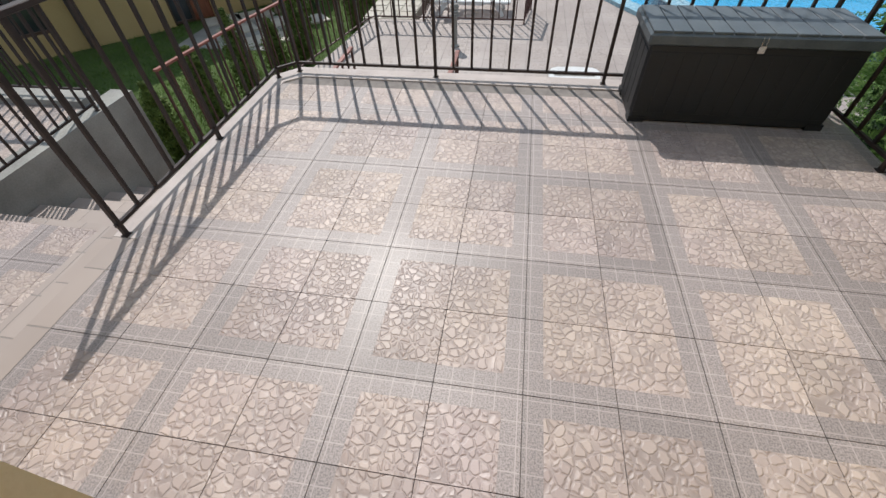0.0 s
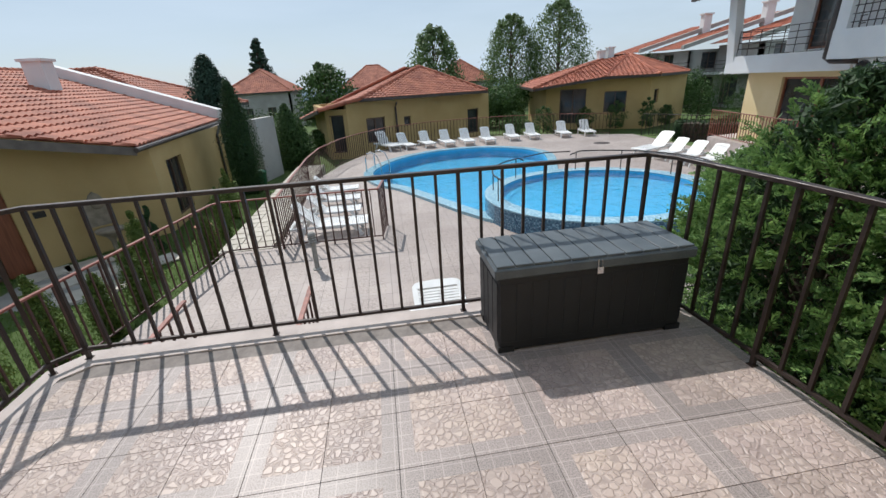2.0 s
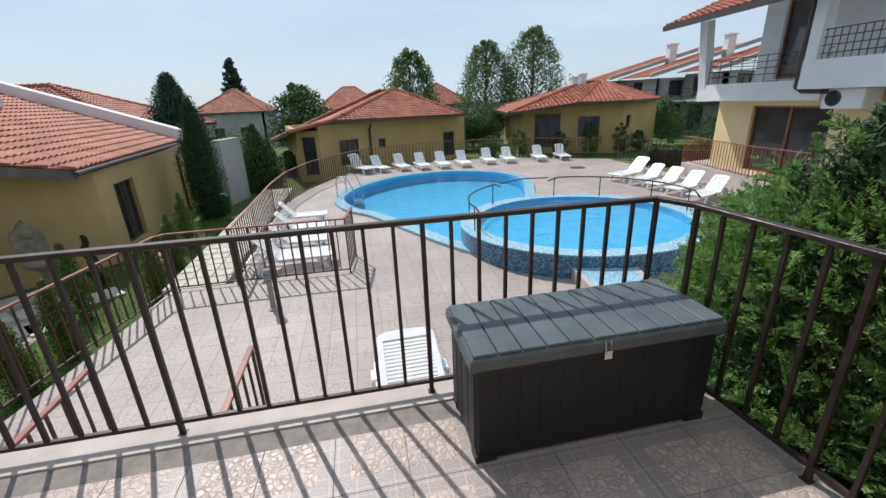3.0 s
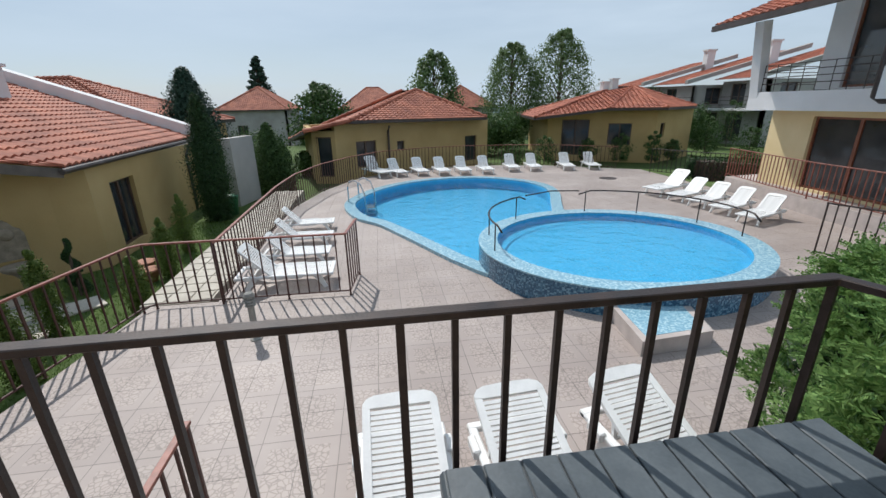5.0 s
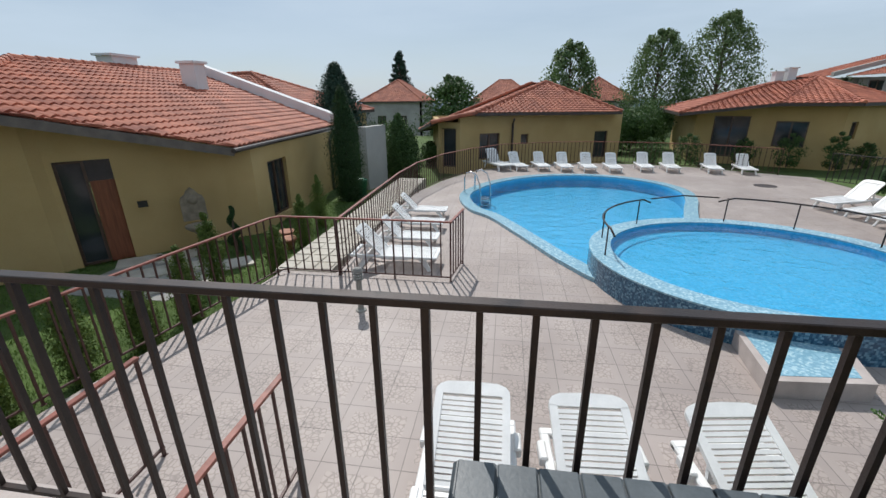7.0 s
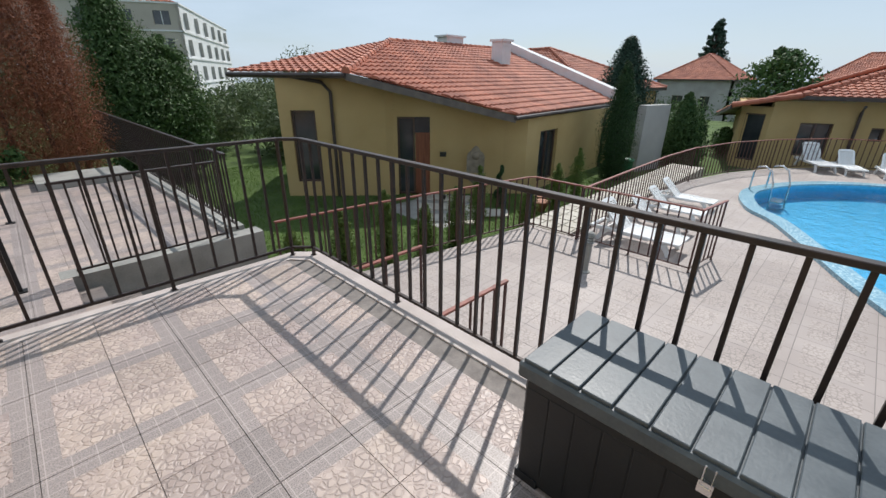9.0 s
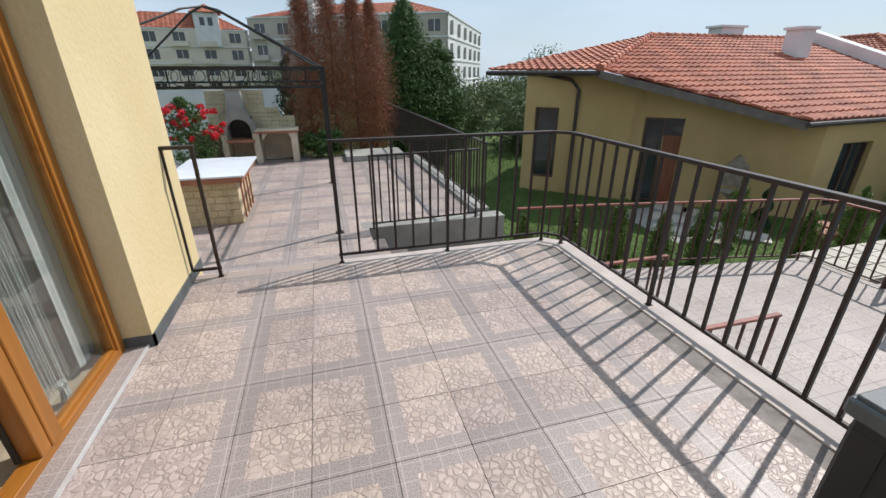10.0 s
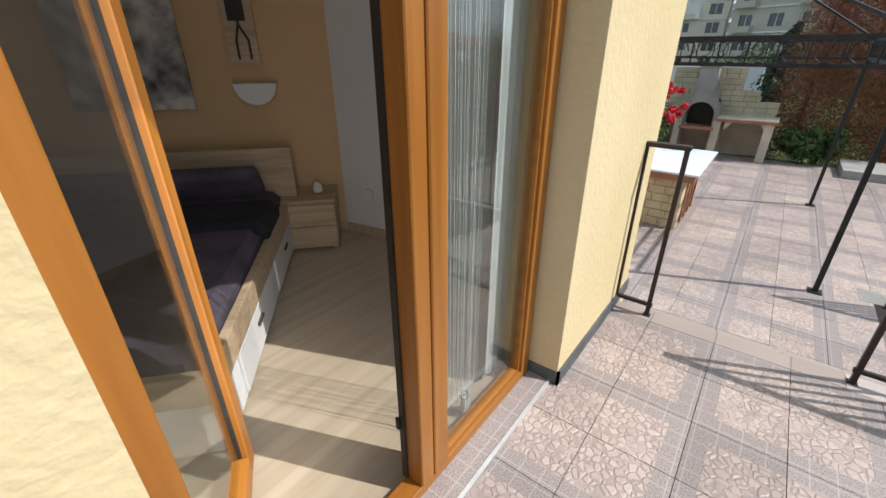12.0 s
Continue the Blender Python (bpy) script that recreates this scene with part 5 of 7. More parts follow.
def window_part(parent, name, a, b, z0, z1, inset=0.10, mull=1, frame=None, out=1, glass=None, fw=0.055, bars=()):
    """A framed window in the upright plane through a and b (x, y), set back by inset; out: side on which the wall's face looks."""
    a, b = Vector((a[0], a[1], 0)), Vector((b[0], b[1], 0))
    d = (b - a).normalized()
    nn = Vector((d.y, -d.x, 0)) * out
    w = (b - a).length
    m = Matrix.Translation(a - nn * inset) @ Matrix(((d.x, nn.x, 0, 0), (d.y, nn.y, 0, 0), (0, 0, 1, 0), (0, 0, 0, 1)))
    bm = bmesh.new()
    for x0, x1, h0, h1 in ((0, fw, z0, z1), (w - fw, w, z0, z1), (fw, w - fw, z0, z0 + fw), (fw, w - fw, z1 - fw, z1)):
        add_box(bm, (x0, -0.02, h0), (x1, 0.04, h1), m)
    for k in range(mull):
        x = w * (k + 1) / (mull + 1)
        add_box(bm, (x - 0.04, -0.02, z0 + fw), (x + 0.04, 0.04, z1 - fw), m)
    for h in bars:
        add_box(bm, (fw, -0.02, h - 0.025), (w - fw, 0.035, h + 0.025), m)
    win = part(name, bm, frame or M_DARKWIN, parent, "dark brown framed window" if name == "window" else "dark glazed door")
    part("pane", box_bm((fw * 0.5, -0.012, z0 + 0.02), (w - fw * 0.5, 0.0, z1 - 0.02), m), glass or M_DARKGLASS, win)
    return win


# first bungalow, beyond the lawn
h1 = thing("bungalow", (0, 0, 0), "yellow rendered bungalow with an orange clay tile roof and brown gutters", "house")
H1L, H1R, H1R2, H1S, H1Q, H1E = (-9.95, 5.42), (-8.05, 7.49), (-7.98, 7.70), (-5.95, 10.02), (-5.47, 10.45), (-5.85, 16.6)
def on(a, b, s):
    a, b = Vector(a), Vector(b)
    return tuple(a + (b - a).normalized() * s)
def dist2(a, b):
    return (Vector(a) - Vector(b)).length
bm = bmesh.new()
wz = 1.45
quad_wall(bm, H1L, H1R, LAWN - 0.4, 1.38, 0.3, 1, [(0.30, 0.95, -1.35, 0.58)])
part("wall", bm, M_STUCCOFAR, h1)
bm = bmesh.new()
quad_wall(bm, H1R, H1R2, LAWN - 0.4, 1.30, 0.3, 1)
part("wall", bm, M_STUCCOFAR, h1)
bm = bmesh.new()
quad_wall(bm, H1R2, H1S, LAWN - 0.4, 0.42, 0.3, 1, [(0.10, 1.00, -1.75, 0.42)])
# gable part above, under the sloping verge
va = [bm.verts.new((p[0] + ox, p[1] + oy, z)) for ox, oy in ((0, 0), (-0.2, 0.2)) for p, z in ((H1R2, 0.42), (H1S, 0.42), (H1R2, 1.25))]
bm.faces.new(va[:3])
bm.faces.new(va[3:][::-1])
bm.faces.new((va[0], va[3], va[5], va[2]))
bm.faces.new((va[1], va[2], va[5], va[4]))
part("wall", bm, M_STUCCOFAR, h1)
for a_, b_, top_, side_, holes_ in ((H1S, H1Q, 0.40, 1, ()), (H1Q, H1E, 0.40, 1, [(0.75, 1.85, -1.55, -0.02)]), (H1E, (-13.0, 16.2), 0.40, 1, ()), (H1L, (-13.5, 8.5), 1.35, -1, ())):
    bm = bmesh.new()
    quad_wall(bm, a_, b_, LAWN - 0.4, top_, 0.3, side_, holes_)
    part("wall", bm, M_STUCCOFAR, h1)
window_part(h1, "window", on(H1L, H1R, 0.30), on(H1L, H1R, 0.95), -1.35, 0.58, 0.12, 0)
window_part(h1, "window", on(H1Q, H1E, 0.75), on(H1Q, H1E, 1.85), -1.55, -0.02, 0.14, 1)
bm = bmesh.new()
dr = window_part(h1, "door", on(H1R2, H1S, 0.10), on(H1R2, H1S, 0.58), LAWN, 0.42, 0.14, 0)
bm = bmesh.new()
p, q = on(H1R2, H1S, 0.58), on(H1R2, H1S, 1.00)
add_bar(bm, (p[0] - 0.08, p[1] + 0.08, -0.88), (q[0] - 0.08, q[1] + 0.08, -0.88), 0.05, 1.74)
dd = part("door", bm, M_BROWNDOOR, h1, "red-brown wooden front door")
bm = bmesh.new()
p, q = on(H1R2, H1S, 0.56), on(H1R2, H1S, 1.02)
add_bar(bm, (p[0] - 0.09, p[1] + 0.09, 0.20), (q[0] - 0.09, q[1] + 0.09, 0.20), 0.04, 0.46)
part("fanlight", bm, M_DARKGLASS, h1)
# roof
E1, E2, C1, V1 = (-5.30, 9.62, 0.50), (-6.10, 17.4, 0.52), (-8.22, 6.46, 1.50), (-11.15, 4.75, 1.50)
T1, T2 = (-11.85, 10.75, 2.55), (-12.7, 18.6, 2.62)
bm = bmesh.new()
# courses run along the low eave; the near edge follows the verge up to the hip
def course(tn):
    """Start and end of a roof course at the fraction tn of the way up to the ridge."""
    e1, c1, t1, e2, t2 = (Vector(v) for v in (E1, C1, T1, E2, T2))
    z = e1.z + (t1.z - e1.z) * tn
    if z < c1.z:
        s = e1.lerp(c1, (z - e1.z) / (c1.z - e1.z))
    else:
        s = c1.lerp(t1, (z - c1.z) / (t1.z - c1.z))
    return s, e2.lerp(t2, tn)
nc = 20
tile_rows(bm, [(course(s / nc), course(min(1, (s + 1.15) / nc))) for s in range(nc)], (Vector(E2) - Vector(E1)).normalized(), Vector((0.25, 0, 0.97)), 0.235, 0.05, 0.045)
roof_plane(bm, V1, C1, T1, (-12.3, 10.9, 2.55), step=0.33)
roof1 = tagged(part("roof", bm, M_ROOFTILE, h1, "orange clay tile roof", fix=False), kind="stuff")
bm = bmesh.new()
ridge_tiles(bm, C1, T1, 0.11)
ridge_tiles(bm, T1, T2, 0.10)
part("ridge", bm, M_ROOFTILE, roof1)
bm = bmesh.new()
add_bar(bm, (E1[0], E1[1], 0.42), (C1[0], C1[1], 1.42), 0.05, 0.17)
add_bar(bm, (E1[0] - .02, E1[1], 0.46), (E2[0] - .02, E2[1], 0.48), 0.04, 0.12)
add_bar(bm, (C1[0], C1[1], 1.44), (V1[0], V1[1], 1.44), 0.05, 0.13)
part("fascia", bm, M_FASCIA, h1)
bm = bmesh.new()
add_tube(bm, [(E1[0] + 0.05, E1[1] - 0.1, 0.46), (E2[0] + 0.05, E2[1], 0.46)], 0.055, 8)
add_tube(bm, [(C1[0] + 0.03, C1[1] - 0.06, 1.45), (V1[0] + 0.03, V1[1] - 0.06, 1.45)], 0.055, 8)
pp = on(H1L, H1R, 1.42)
add_tube(bm, [(C1[0] - 1.4, C1[1] - 0.8, 1.42), (pp[0] - 0.1, pp[1] - 0.2, 1.28), (pp[0] + 0.05, pp[1] - 0.05, 1.05), (pp[0] + 0.05, pp[1] - 0.05, LAWN)], 0.045, 8)
add_tube(bm, [(-5.72, 16.2, 0.40), (-5.76, 15.9, 0.1), (-5.76, 15.9, LAWN)], 0.045, 8)
part("gutter", bm, M_GUTTER, h1)
bm = bmesh.new()
add_bar(bm, (E2[0] + 0.05, E2[1] + 0.12, 0.72), (T2[0], T2[1] + 0.12, 2.85), 0.35, 0.42)
part("parapet", bm, M_WHITE, h1, "white sloping fire wall")
ch = part("chimney", box_bm((-10.5, 14.95, 1.7), (-9.95, 15.5, 2.72)), M_WHITE, h1, "white square chimney")
part("cap", box_bm((-10.57, 14.88, 2.72), (-9.88, 15.57, 2.80)), M_WHITE, ch)
ch = part("chimney", box_bm((-12.9, 14.2, 2.3), (-12.3, 15.2, 2.95)), M_WHITE, h1, "white low chimney")
part("cap", box_bm((-12.97, 14.1, 2.95), (-12.23, 15.3, 3.02)), M_WHITE, ch)
# soffit
bm = bmesh.new()
for tri in (((E1, C1, (H1R2[0], H1R2[1], 1.3), (H1S[0], H1S[1], 0.42))), ((E1, E2, (-5.85, 16.6, 0.42), (-5.47, 10.45, 0.42)))):
    bm.faces.new([bm.verts.new((v[0], v[1], v[2] - 0.02)) for v in tri])
part("soffit", bm, M_FASCIA, h1)
bm = bmesh.new()
for tri in ((E1, T1, C1), (E1, T2, T1), (E1, E2, T2), (V1, C1, T1), (V1, T1, (-12.3, 10.9, 2.55))):
    bm.faces.new([bm.verts.new((v[0], v[1], v[2] + 0.02)) for v in tri])
part("roof_deck", bm, M_ROOFTILE, h1, fix=False)


def hip_house(base_name, corners, zg, ze, apexes, label, over=0.5, wall=None, holes=None, planes=None, tops_at=None):
    """A house over a four-cornered plan (anticlockwise), with a hipped roof up to one ridge line."""
    hs = thing(base_name, (corners[0][0], corners[0][1], zg), label, "house")
    o = Vector((corners[0][0], corners[0][1], zg))
    cs = [Vector((x, y, 0)) - Vector((o.x, o.y, 0)) for x, y in corners]
    n = len(cs)
    mid = sum(cs, Vector()) / n
    for i in range(n):
        bm = bmesh.new()
        quad_wall(bm, cs[i], cs[(i + 1) % n], -0.5, (tops_at[i] if tops_at else ze) - zg, 0.25, 1, (holes or {}).get(i, ()))
        part("wall", bm, wall or M_STUCCOFAR, hs)
        for h in (holes or {}).get(i, ()):
            window_part(hs, "window" if h[2] > 0.1 else "door", on(cs[i].xy, cs[(i + 1) % n].xy, h[0]), on(cs[i].xy, cs[(i + 1) % n].xy, h[1]), h[2], h[3], 0.12, 1 if h[1] - h[0] > 0.9 else 0)
    if planes:
        bm, rb_, gb, sb = bmesh.new(), bmesh.new(), bmesh.new(), bmesh.new()
        for q in planes:
            a, b, c, d = (Vector(v) - o for v in q)
            roof_plane(bm, a, b, c, d)
            sb.faces.new([sb.verts.new(v - Vector((0, 0, 0.03))) for v in ((a, b, c) if (c - d).length < 0.01 else (a, b, c, d))])
            ridge_tiles(rb_, b, c, 0.10)
            add_bar(gb, a - Vector((0, 0, 0.03)), b - Vector((0, 0, 0.03)), 0.07, 0.13)
        ridge_tiles(rb_, Vector(planes[0][0]) - o, Vector(planes[0][3]) - o, 0.10)
        rf = tagged(part("roof", bm, M_ROOFTILE, hs, "orange clay tile roof", fix=False), kind="stuff")
        part("ridge", rb_, M_ROOFTILE, rf)
        part("gutter", gb, M_GUTTER, hs)
        part("soffit", sb, M_FASCIA, hs, fix=False)
        return hs, cs
    ev = [mid + (c - mid) * (1 + over / max(1, (c - mid).length)) + Vector((0, 0, ze - zg - 0.05)) for c in cs]
    r0, r1 = (Vector(a) - o for a in apexes)
    bm = bmesh.new()
    tops = []
    for i in range(n):
        e0, e1 = ev[i], ev[(i + 1) % n]
        def near(v):
            return r0 if (v - r0).length <= (v - r1).length else r1
        roof_plane(bm, e0, e1, near(e1), near(e0))
        tops.append(near(e0))
    rf = tagged(part("roof", bm, M_ROOFTILE, hs, "orange clay tile roof", fix=False), kind="stuff")
    bm = bmesh.new()
    for e, t in zip(ev, tops):
        ridge_tiles(bm, e, t, 0.12)
    if (r1 - r0).length > 0.5:
        ridge_tiles(bm, r0, r1, 0.12)
    part("ridge", bm, M_ROOFTILE, rf)
    bm = bmesh.new()
    for i in range(n):
        add_bar(bm, ev[i] - Vector((0, 0, 0.02)), ev[(i + 1) % n] - Vector((0, 0, 0.02)), 0.06, 0.16)
    part("gutter", bm, M_GUTTER, hs)
    bm = bmesh.new()
    bm.faces.new([bm.verts.new(v - Vector((0, 0, 0.06))) for v in ev])
    part("soffit", bm, M_FASCIA, hs)
    return hs, cs


h2, c2 = hip_house("bungalow", [(-2.35, 20.0), (-1.35, 19.75), (6.4, 23.9), (4.5, 29.5), (-3.6, 25.8)], -1.6, 0.72, [(2.3, 24.3, 2.25), (1.8, 25.6, 2.25)],
                   "yellow rendered bungalow with hipped clay tile roof behind the pool", over=0.65,
                   planes=[((-4.6, 26.6, -0.3), (-2.54, 19.2, 0.50), (-0.66, 19.6, 0.88), (-1.2, 26.1, 0.85)), ((-1.2, 26.1, 0.85), (-0.66, 19.6, 0.88), (2.55, 24.3, 2.21), (1.9, 25.8, 2.05)),
                           ((-0.66, 19.6, 0.88), (6.1, 22.9, 0.79), (2.55, 24.3, 2.21), (2.55, 24.3, 2.21)), ((6.1, 22.9, 0.79), (5.6, 30.5, 0.79), (1.9, 25.8, 2.21), (2.55, 24.3, 2.21)),
                           ((5.6, 30.5, 0.79), (-4.6, 26.6, -0.3), (1.9, 25.8, 2.21), (1.9, 25.8, 2.21))], tops_at=(0.50, 0.74, 0.72, 0.55, 0.52),
                   holes={0: [(0.12, 0.85, 0.15, 1.85)], 1: [(0.95, 1.95, 0.45, 1.6), (3.05, 3.45, 1.05, 1.5), (7.2, 8.0, 0.2, 1.5)]})
bm = bmesh.new()
p = on(c2[1].xy, c2[2].xy, 2.55)
add_tube(bm, [(p[0] + 0.1, p[1] - 0.5, 2.2), (p[0] + 0.05, p[1] - 0.08, 2.0), (p[0] + 0.05, p[1] - 0.08, 0)], 0.05, 8)
part("gutter", bm, M_GUTTER, h2)
h3, c3 = hip_house("bungalow", [(10.25, 24.9), (15.2, 22.1), (19.0, 24.3), (17.5, 31.0), (11.5, 31.5)], -1.4, 1.1, [(16.2, 26.0, 2.75), (14.0, 28.4, 2.75)],
                   "yellow rendered bungalow with clay tile roof and small trees before it", over=0.7,
                   planes=[((8.97, 23.6, 0.68), (12.65, 22.5, 1.12), (16.59, 27.0, 2.35), (14.85, 27.0, 2.10)), ((12.65, 22.5, 1.12), (15.2, 21.4, 1.12), (16.59, 27.0, 2.35), (16.59, 27.0, 2.35)),
                           ((15.2, 21.4, 1.12), (18.9, 24.0, 1.12), (16.59, 27.0, 2.35), (16.59, 27.0, 2.35)), ((18.9, 24.0, 1.12), (18.5, 32.0, 1.10), (15.5, 28.4, 2.35), (16.59, 27.0, 2.35)),
                           ((18.5, 32.0, 1.10), (10.8, 32.2, 0.70), (14.85, 27.0, 2.10), (15.5, 28.4, 2.35)), ((10.8, 32.2, 0.70), (8.97, 23.6, 0.68), (14.85, 27.0, 2.10), (14.85, 27.0, 2.10))],
                   tops_at=(1.0, 1.06, 1.06, 0.70, 0.66),
                   holes={0: [(0.8, 2.3, 0.0, 1.95), (3.3, 4.5, 0.6, 1.75)], 1: [(0.5, 1.0, 1.0, 1.75)]})

for x, z1 in ((15.5, 2.80), (14.9, 2.62)):
    cb = box_bm((x - 10.25 - 0.2, 27.4 - 24.9 - 0.2, 3.3), (x - 10.25 + 0.2, 27.4 - 24.9 + 0.2, z1 + 1.4))
    chim = part("chimney", cb, M_WHITE, h3, "white square chimney")
    part("cap", box_bm((x - 10.25 - 0.26, 2.24, z1 + 1.4), (x - 10.25 + 0.26, 2.76, z1 + 1.46)), M_WHITE, chim)

# two-storey villa with balcony
vl = thing("villa", (12.0, 12.2, -0.85), "two-storey villa, yellow below, white above, with balconies", "house")
def V(x, y, z):
    return (x - 12.0, y - 12.2, z + 0.85)
bm = bmesh.new()
quad_wall(bm, V(12.0, 12.2, 0)[:2], V(11.35, 7.0, 0)[:2], -0.6, 2.35, 0.3, 1, [(1.42, 3.9, 0.05, 1.9)])
quad_wall(bm, V(12.0, 12.2, 0)[:2], V(19.0, 12.6, 0)[:2], -0.6, 2.35, 0.3, -1)
part("wall", bm, M_STUCCO, vl, "yellow rendered ground floor")
a_, b_ = Vector(V(12.0, 12.2, 0)[:2]), Vector(V(11.35, 7.0, 0)[:2])
window_part(vl, "window", on(a_, b_, 1.42), on(a_, b_, 3.9), 0.05, 1.9, 0.12, 1, frame=M_BROWNDOOR, out=1)
part("balcony", box_bm(V(11.22, 8.5, 1.20), V(19, 12.35, 1.68)), M_WHITE, vl, "white balcony slab")
wing = part("wing_balcony", box_bm(V(10.5, 4.2, 1.47), V(19, 8.5, 2.08)), M_WHITE, vl, "white balcony parapet of the nearer wing")
part("pillar", box_bm(V(10.52, 8.24, 2.08), V(10.8, 8.5, 4.2)), M_WHITE, vl)
part("wing_wall", box_bm(V(12.2, 4.2, 2.08), V(18.9, 8.5, 4.4)), M_WHITE, vl, "white rendered upper wall of the wing")
part("lower_wall", box_bm(V(11.3, 4.2, -0.85), V(18.9, 6.98, 1.47)), M_STUCCO, vl, "yellow rendered ground floor of the wing")
bm = bmesh.new()
for z in (2.2, 2.36, 2.52, 2.68):
    add_bar(bm, V(10.56, 8.2, z), V(10.56, 4.2, z), 0.02, 0.02)
for k in range(28):
    add_bar(bm, V(10.56, 8.15 - k * 0.145, 2.08), V(10.56, 8.15 - k * 0.145, 2.68), 0.014, 0.014)
part("balcony_rail", bm, M_GUTTER, vl, "brown steel balcony railing")
bm = bmesh.new()
add_tube(bm, [V(10.58, 8.60, 4.4), V(10.58, 8.60, 1.50), V(10.58, 8.45, 1.42), V(10.70, 7.95, 1.40)], 0.05, 8)
part("down_pipe", bm, M_GUTTER, vl, "dark brown down-pipe", smooth=True)
bm = bmesh.new()
add_bar(bm, V(11.38, 12.2, 1.3), V(11.08, 12.2, 3.5), 0.26, 0.28, (0, 1, 0))
part("column", bm, M_WHITE, vl)
bm = bmesh.new()
quad_wall(bm, V(12.3, 11.4, 0)[:2], V(11.8, 7.0, 0)[:2], 2.57, 5.2, 0.3, 1, [(0.7, 1.9, 2.6, 4.6)])
quad_wall(bm, V(12.3, 11.4, 0)[:2], V(19, 12.0, 0)[:2], 2.57, 5.2, 0.3, -1)
part("wall", bm, M_WHITE, vl, "white rendered upper floor")
a_, b_ = Vector(V(12.3, 11.4, 0)[:2]), Vector(V(11.8, 7.0, 0)[:2])
window_part(vl, "door", on(a_, b_, 0.7), on(a_, b_, 1.9), 2.6, 4.6, 0.12, 0, frame=M_BROWNDOOR)
bm = bmesh.new()
for z in (1.88, 2.04, 2.2, 2.36):
    add_bar(bm, V(11.30, 12.1, z), V(11.30, 8.5, z), 0.02, 0.02)
    add_bar(bm, V(11.30, 12.3, z), V(13.5, 12.3, z), 0.02, 0.02)
for k in range(10):
    add_bar(bm, V(11.30, 12.05 - k * 0.38, 1.68), V(11.30, 12.05 - k * 0.38, 2.36), 0.014, 0.014)
tagged(part("balcony_rail", bm, M_GUTTER, vl, "brown steel balcony railing"), kind="")
bm = bmesh.new()
roof_plane(bm, V(10.2, 12.9, 3.45), V(9.6, 6.5, 3.45), V(14.5, 6.5, 5.0), V(14.5, 13.4, 5.0))
tagged(part("roof", bm, M_ROOFTILE, vl, "orange clay tile roof", fix=False), kind="stuff")
bm = bmesh.new()
add_bar(bm, V(10.18, 12.95, 3.40), V(9.58, 6.5, 3.40), 0.10, 0.14)
add_bar(bm, V(10.18, 12.95, 3.40), V(14.5, 13.45, 4.95), 0.06, 0.14)
part("gutter", bm, M_GUTTER, vl)
bm = bmesh.new()
bm.faces.new([bm.verts.new(V(*p)) for p in ((10.2, 12.9, 3.42), (9.6, 6.5, 3.42), (14.5, 6.5, 4.95), (14.5, 13.4, 4.95))])
part("soffit", bm, M_WHITE, vl)
ac = part("air_conditioner", box_bm(V(10.78, 7.25, 1.03), V(11.3, 8.1, 1.46)), M_WHITE, vl, "white air conditioner unit", bevel=0.02)
bm = bmesh.new()
add_lathe(bm, [(0.0, 0.0), (0.17, 0.0), (0.17, 0.012), (0.14, 0.02), (0.0, 0.02)], 20, Matrix.Translation(V(10.78, 7.86, 1.25)) @ Matrix.Rotation(radians(-90), 4, "Y"))
part("fan_grille", bm, M_DARKGLASS, ac, "dark round fan grille")
# villa terrace
bm = bmesh.new()
add_prism(bm, [(11.6, 13.0), (10.9, 9.5), (10.6, 6.4), (19, 6.4), (19, 13.8)], DECK - 0.3, -0.87)
structure("villa_terrace", bm, M_COPING)
railing("railing", [(11.7, 13.1), (10.95, 9.7), (10.7, 6.6)], -0.87, 0.9, "brown steel railing on the villa terrace", spacing=0.14, posts=(0, 1, 2), mat=M_RAILRED)

# ---- foliage ----
def leaf_cloud(bm, centre, radii, count, size, rng, tilt=0.0, shape="ball"):
    """Small leaf blades in clumps over and within an uneven body."""
    cx, cy, cz = centre
    for _ in range(count):
        u, v = rng.uniform(-1, 1), rng.uniform(0, 2 * math.pi)
        rr = rng.uniform(0.55, 1.0) ** 0.5
        s = math.sqrt(1 - u * u)
        d = Vector((s * math.cos(v), s * math.sin(v), u))
        bump_ = 0.78 + 0.34 * noise.noise(Vector((d.x * 2.2 + cx, d.y * 2.2 + cy, d.z * 2.2 + cz)))
        p = Vector((cx + d.x * radii[0] * rr * bump_, cy + d.y * radii[1] * rr * bump_, cz + d.z * radii[2] * rr * bump_))
        n1 = (d + Vector((rng.uniform(-0.8, 0.8), rng.uniform(-0.8, 0.8), rng.uniform(-0.5, 0.9)))).normalized()
        t = n1.cross(Vector((rng.uniform(-1, 1), rng.uniform(-1, 1), rng.uniform(-1, 1)))).normalized()
        q = n1.cross(t)
        z = size * rng.uniform(0.6, 1.4)
        bm.faces.new([bm.verts.new(p + t * z * a + q * z * b) for a, b in ((-0.5, 0), (0, -0.28), (0.55, 0), (0, 0.28))])


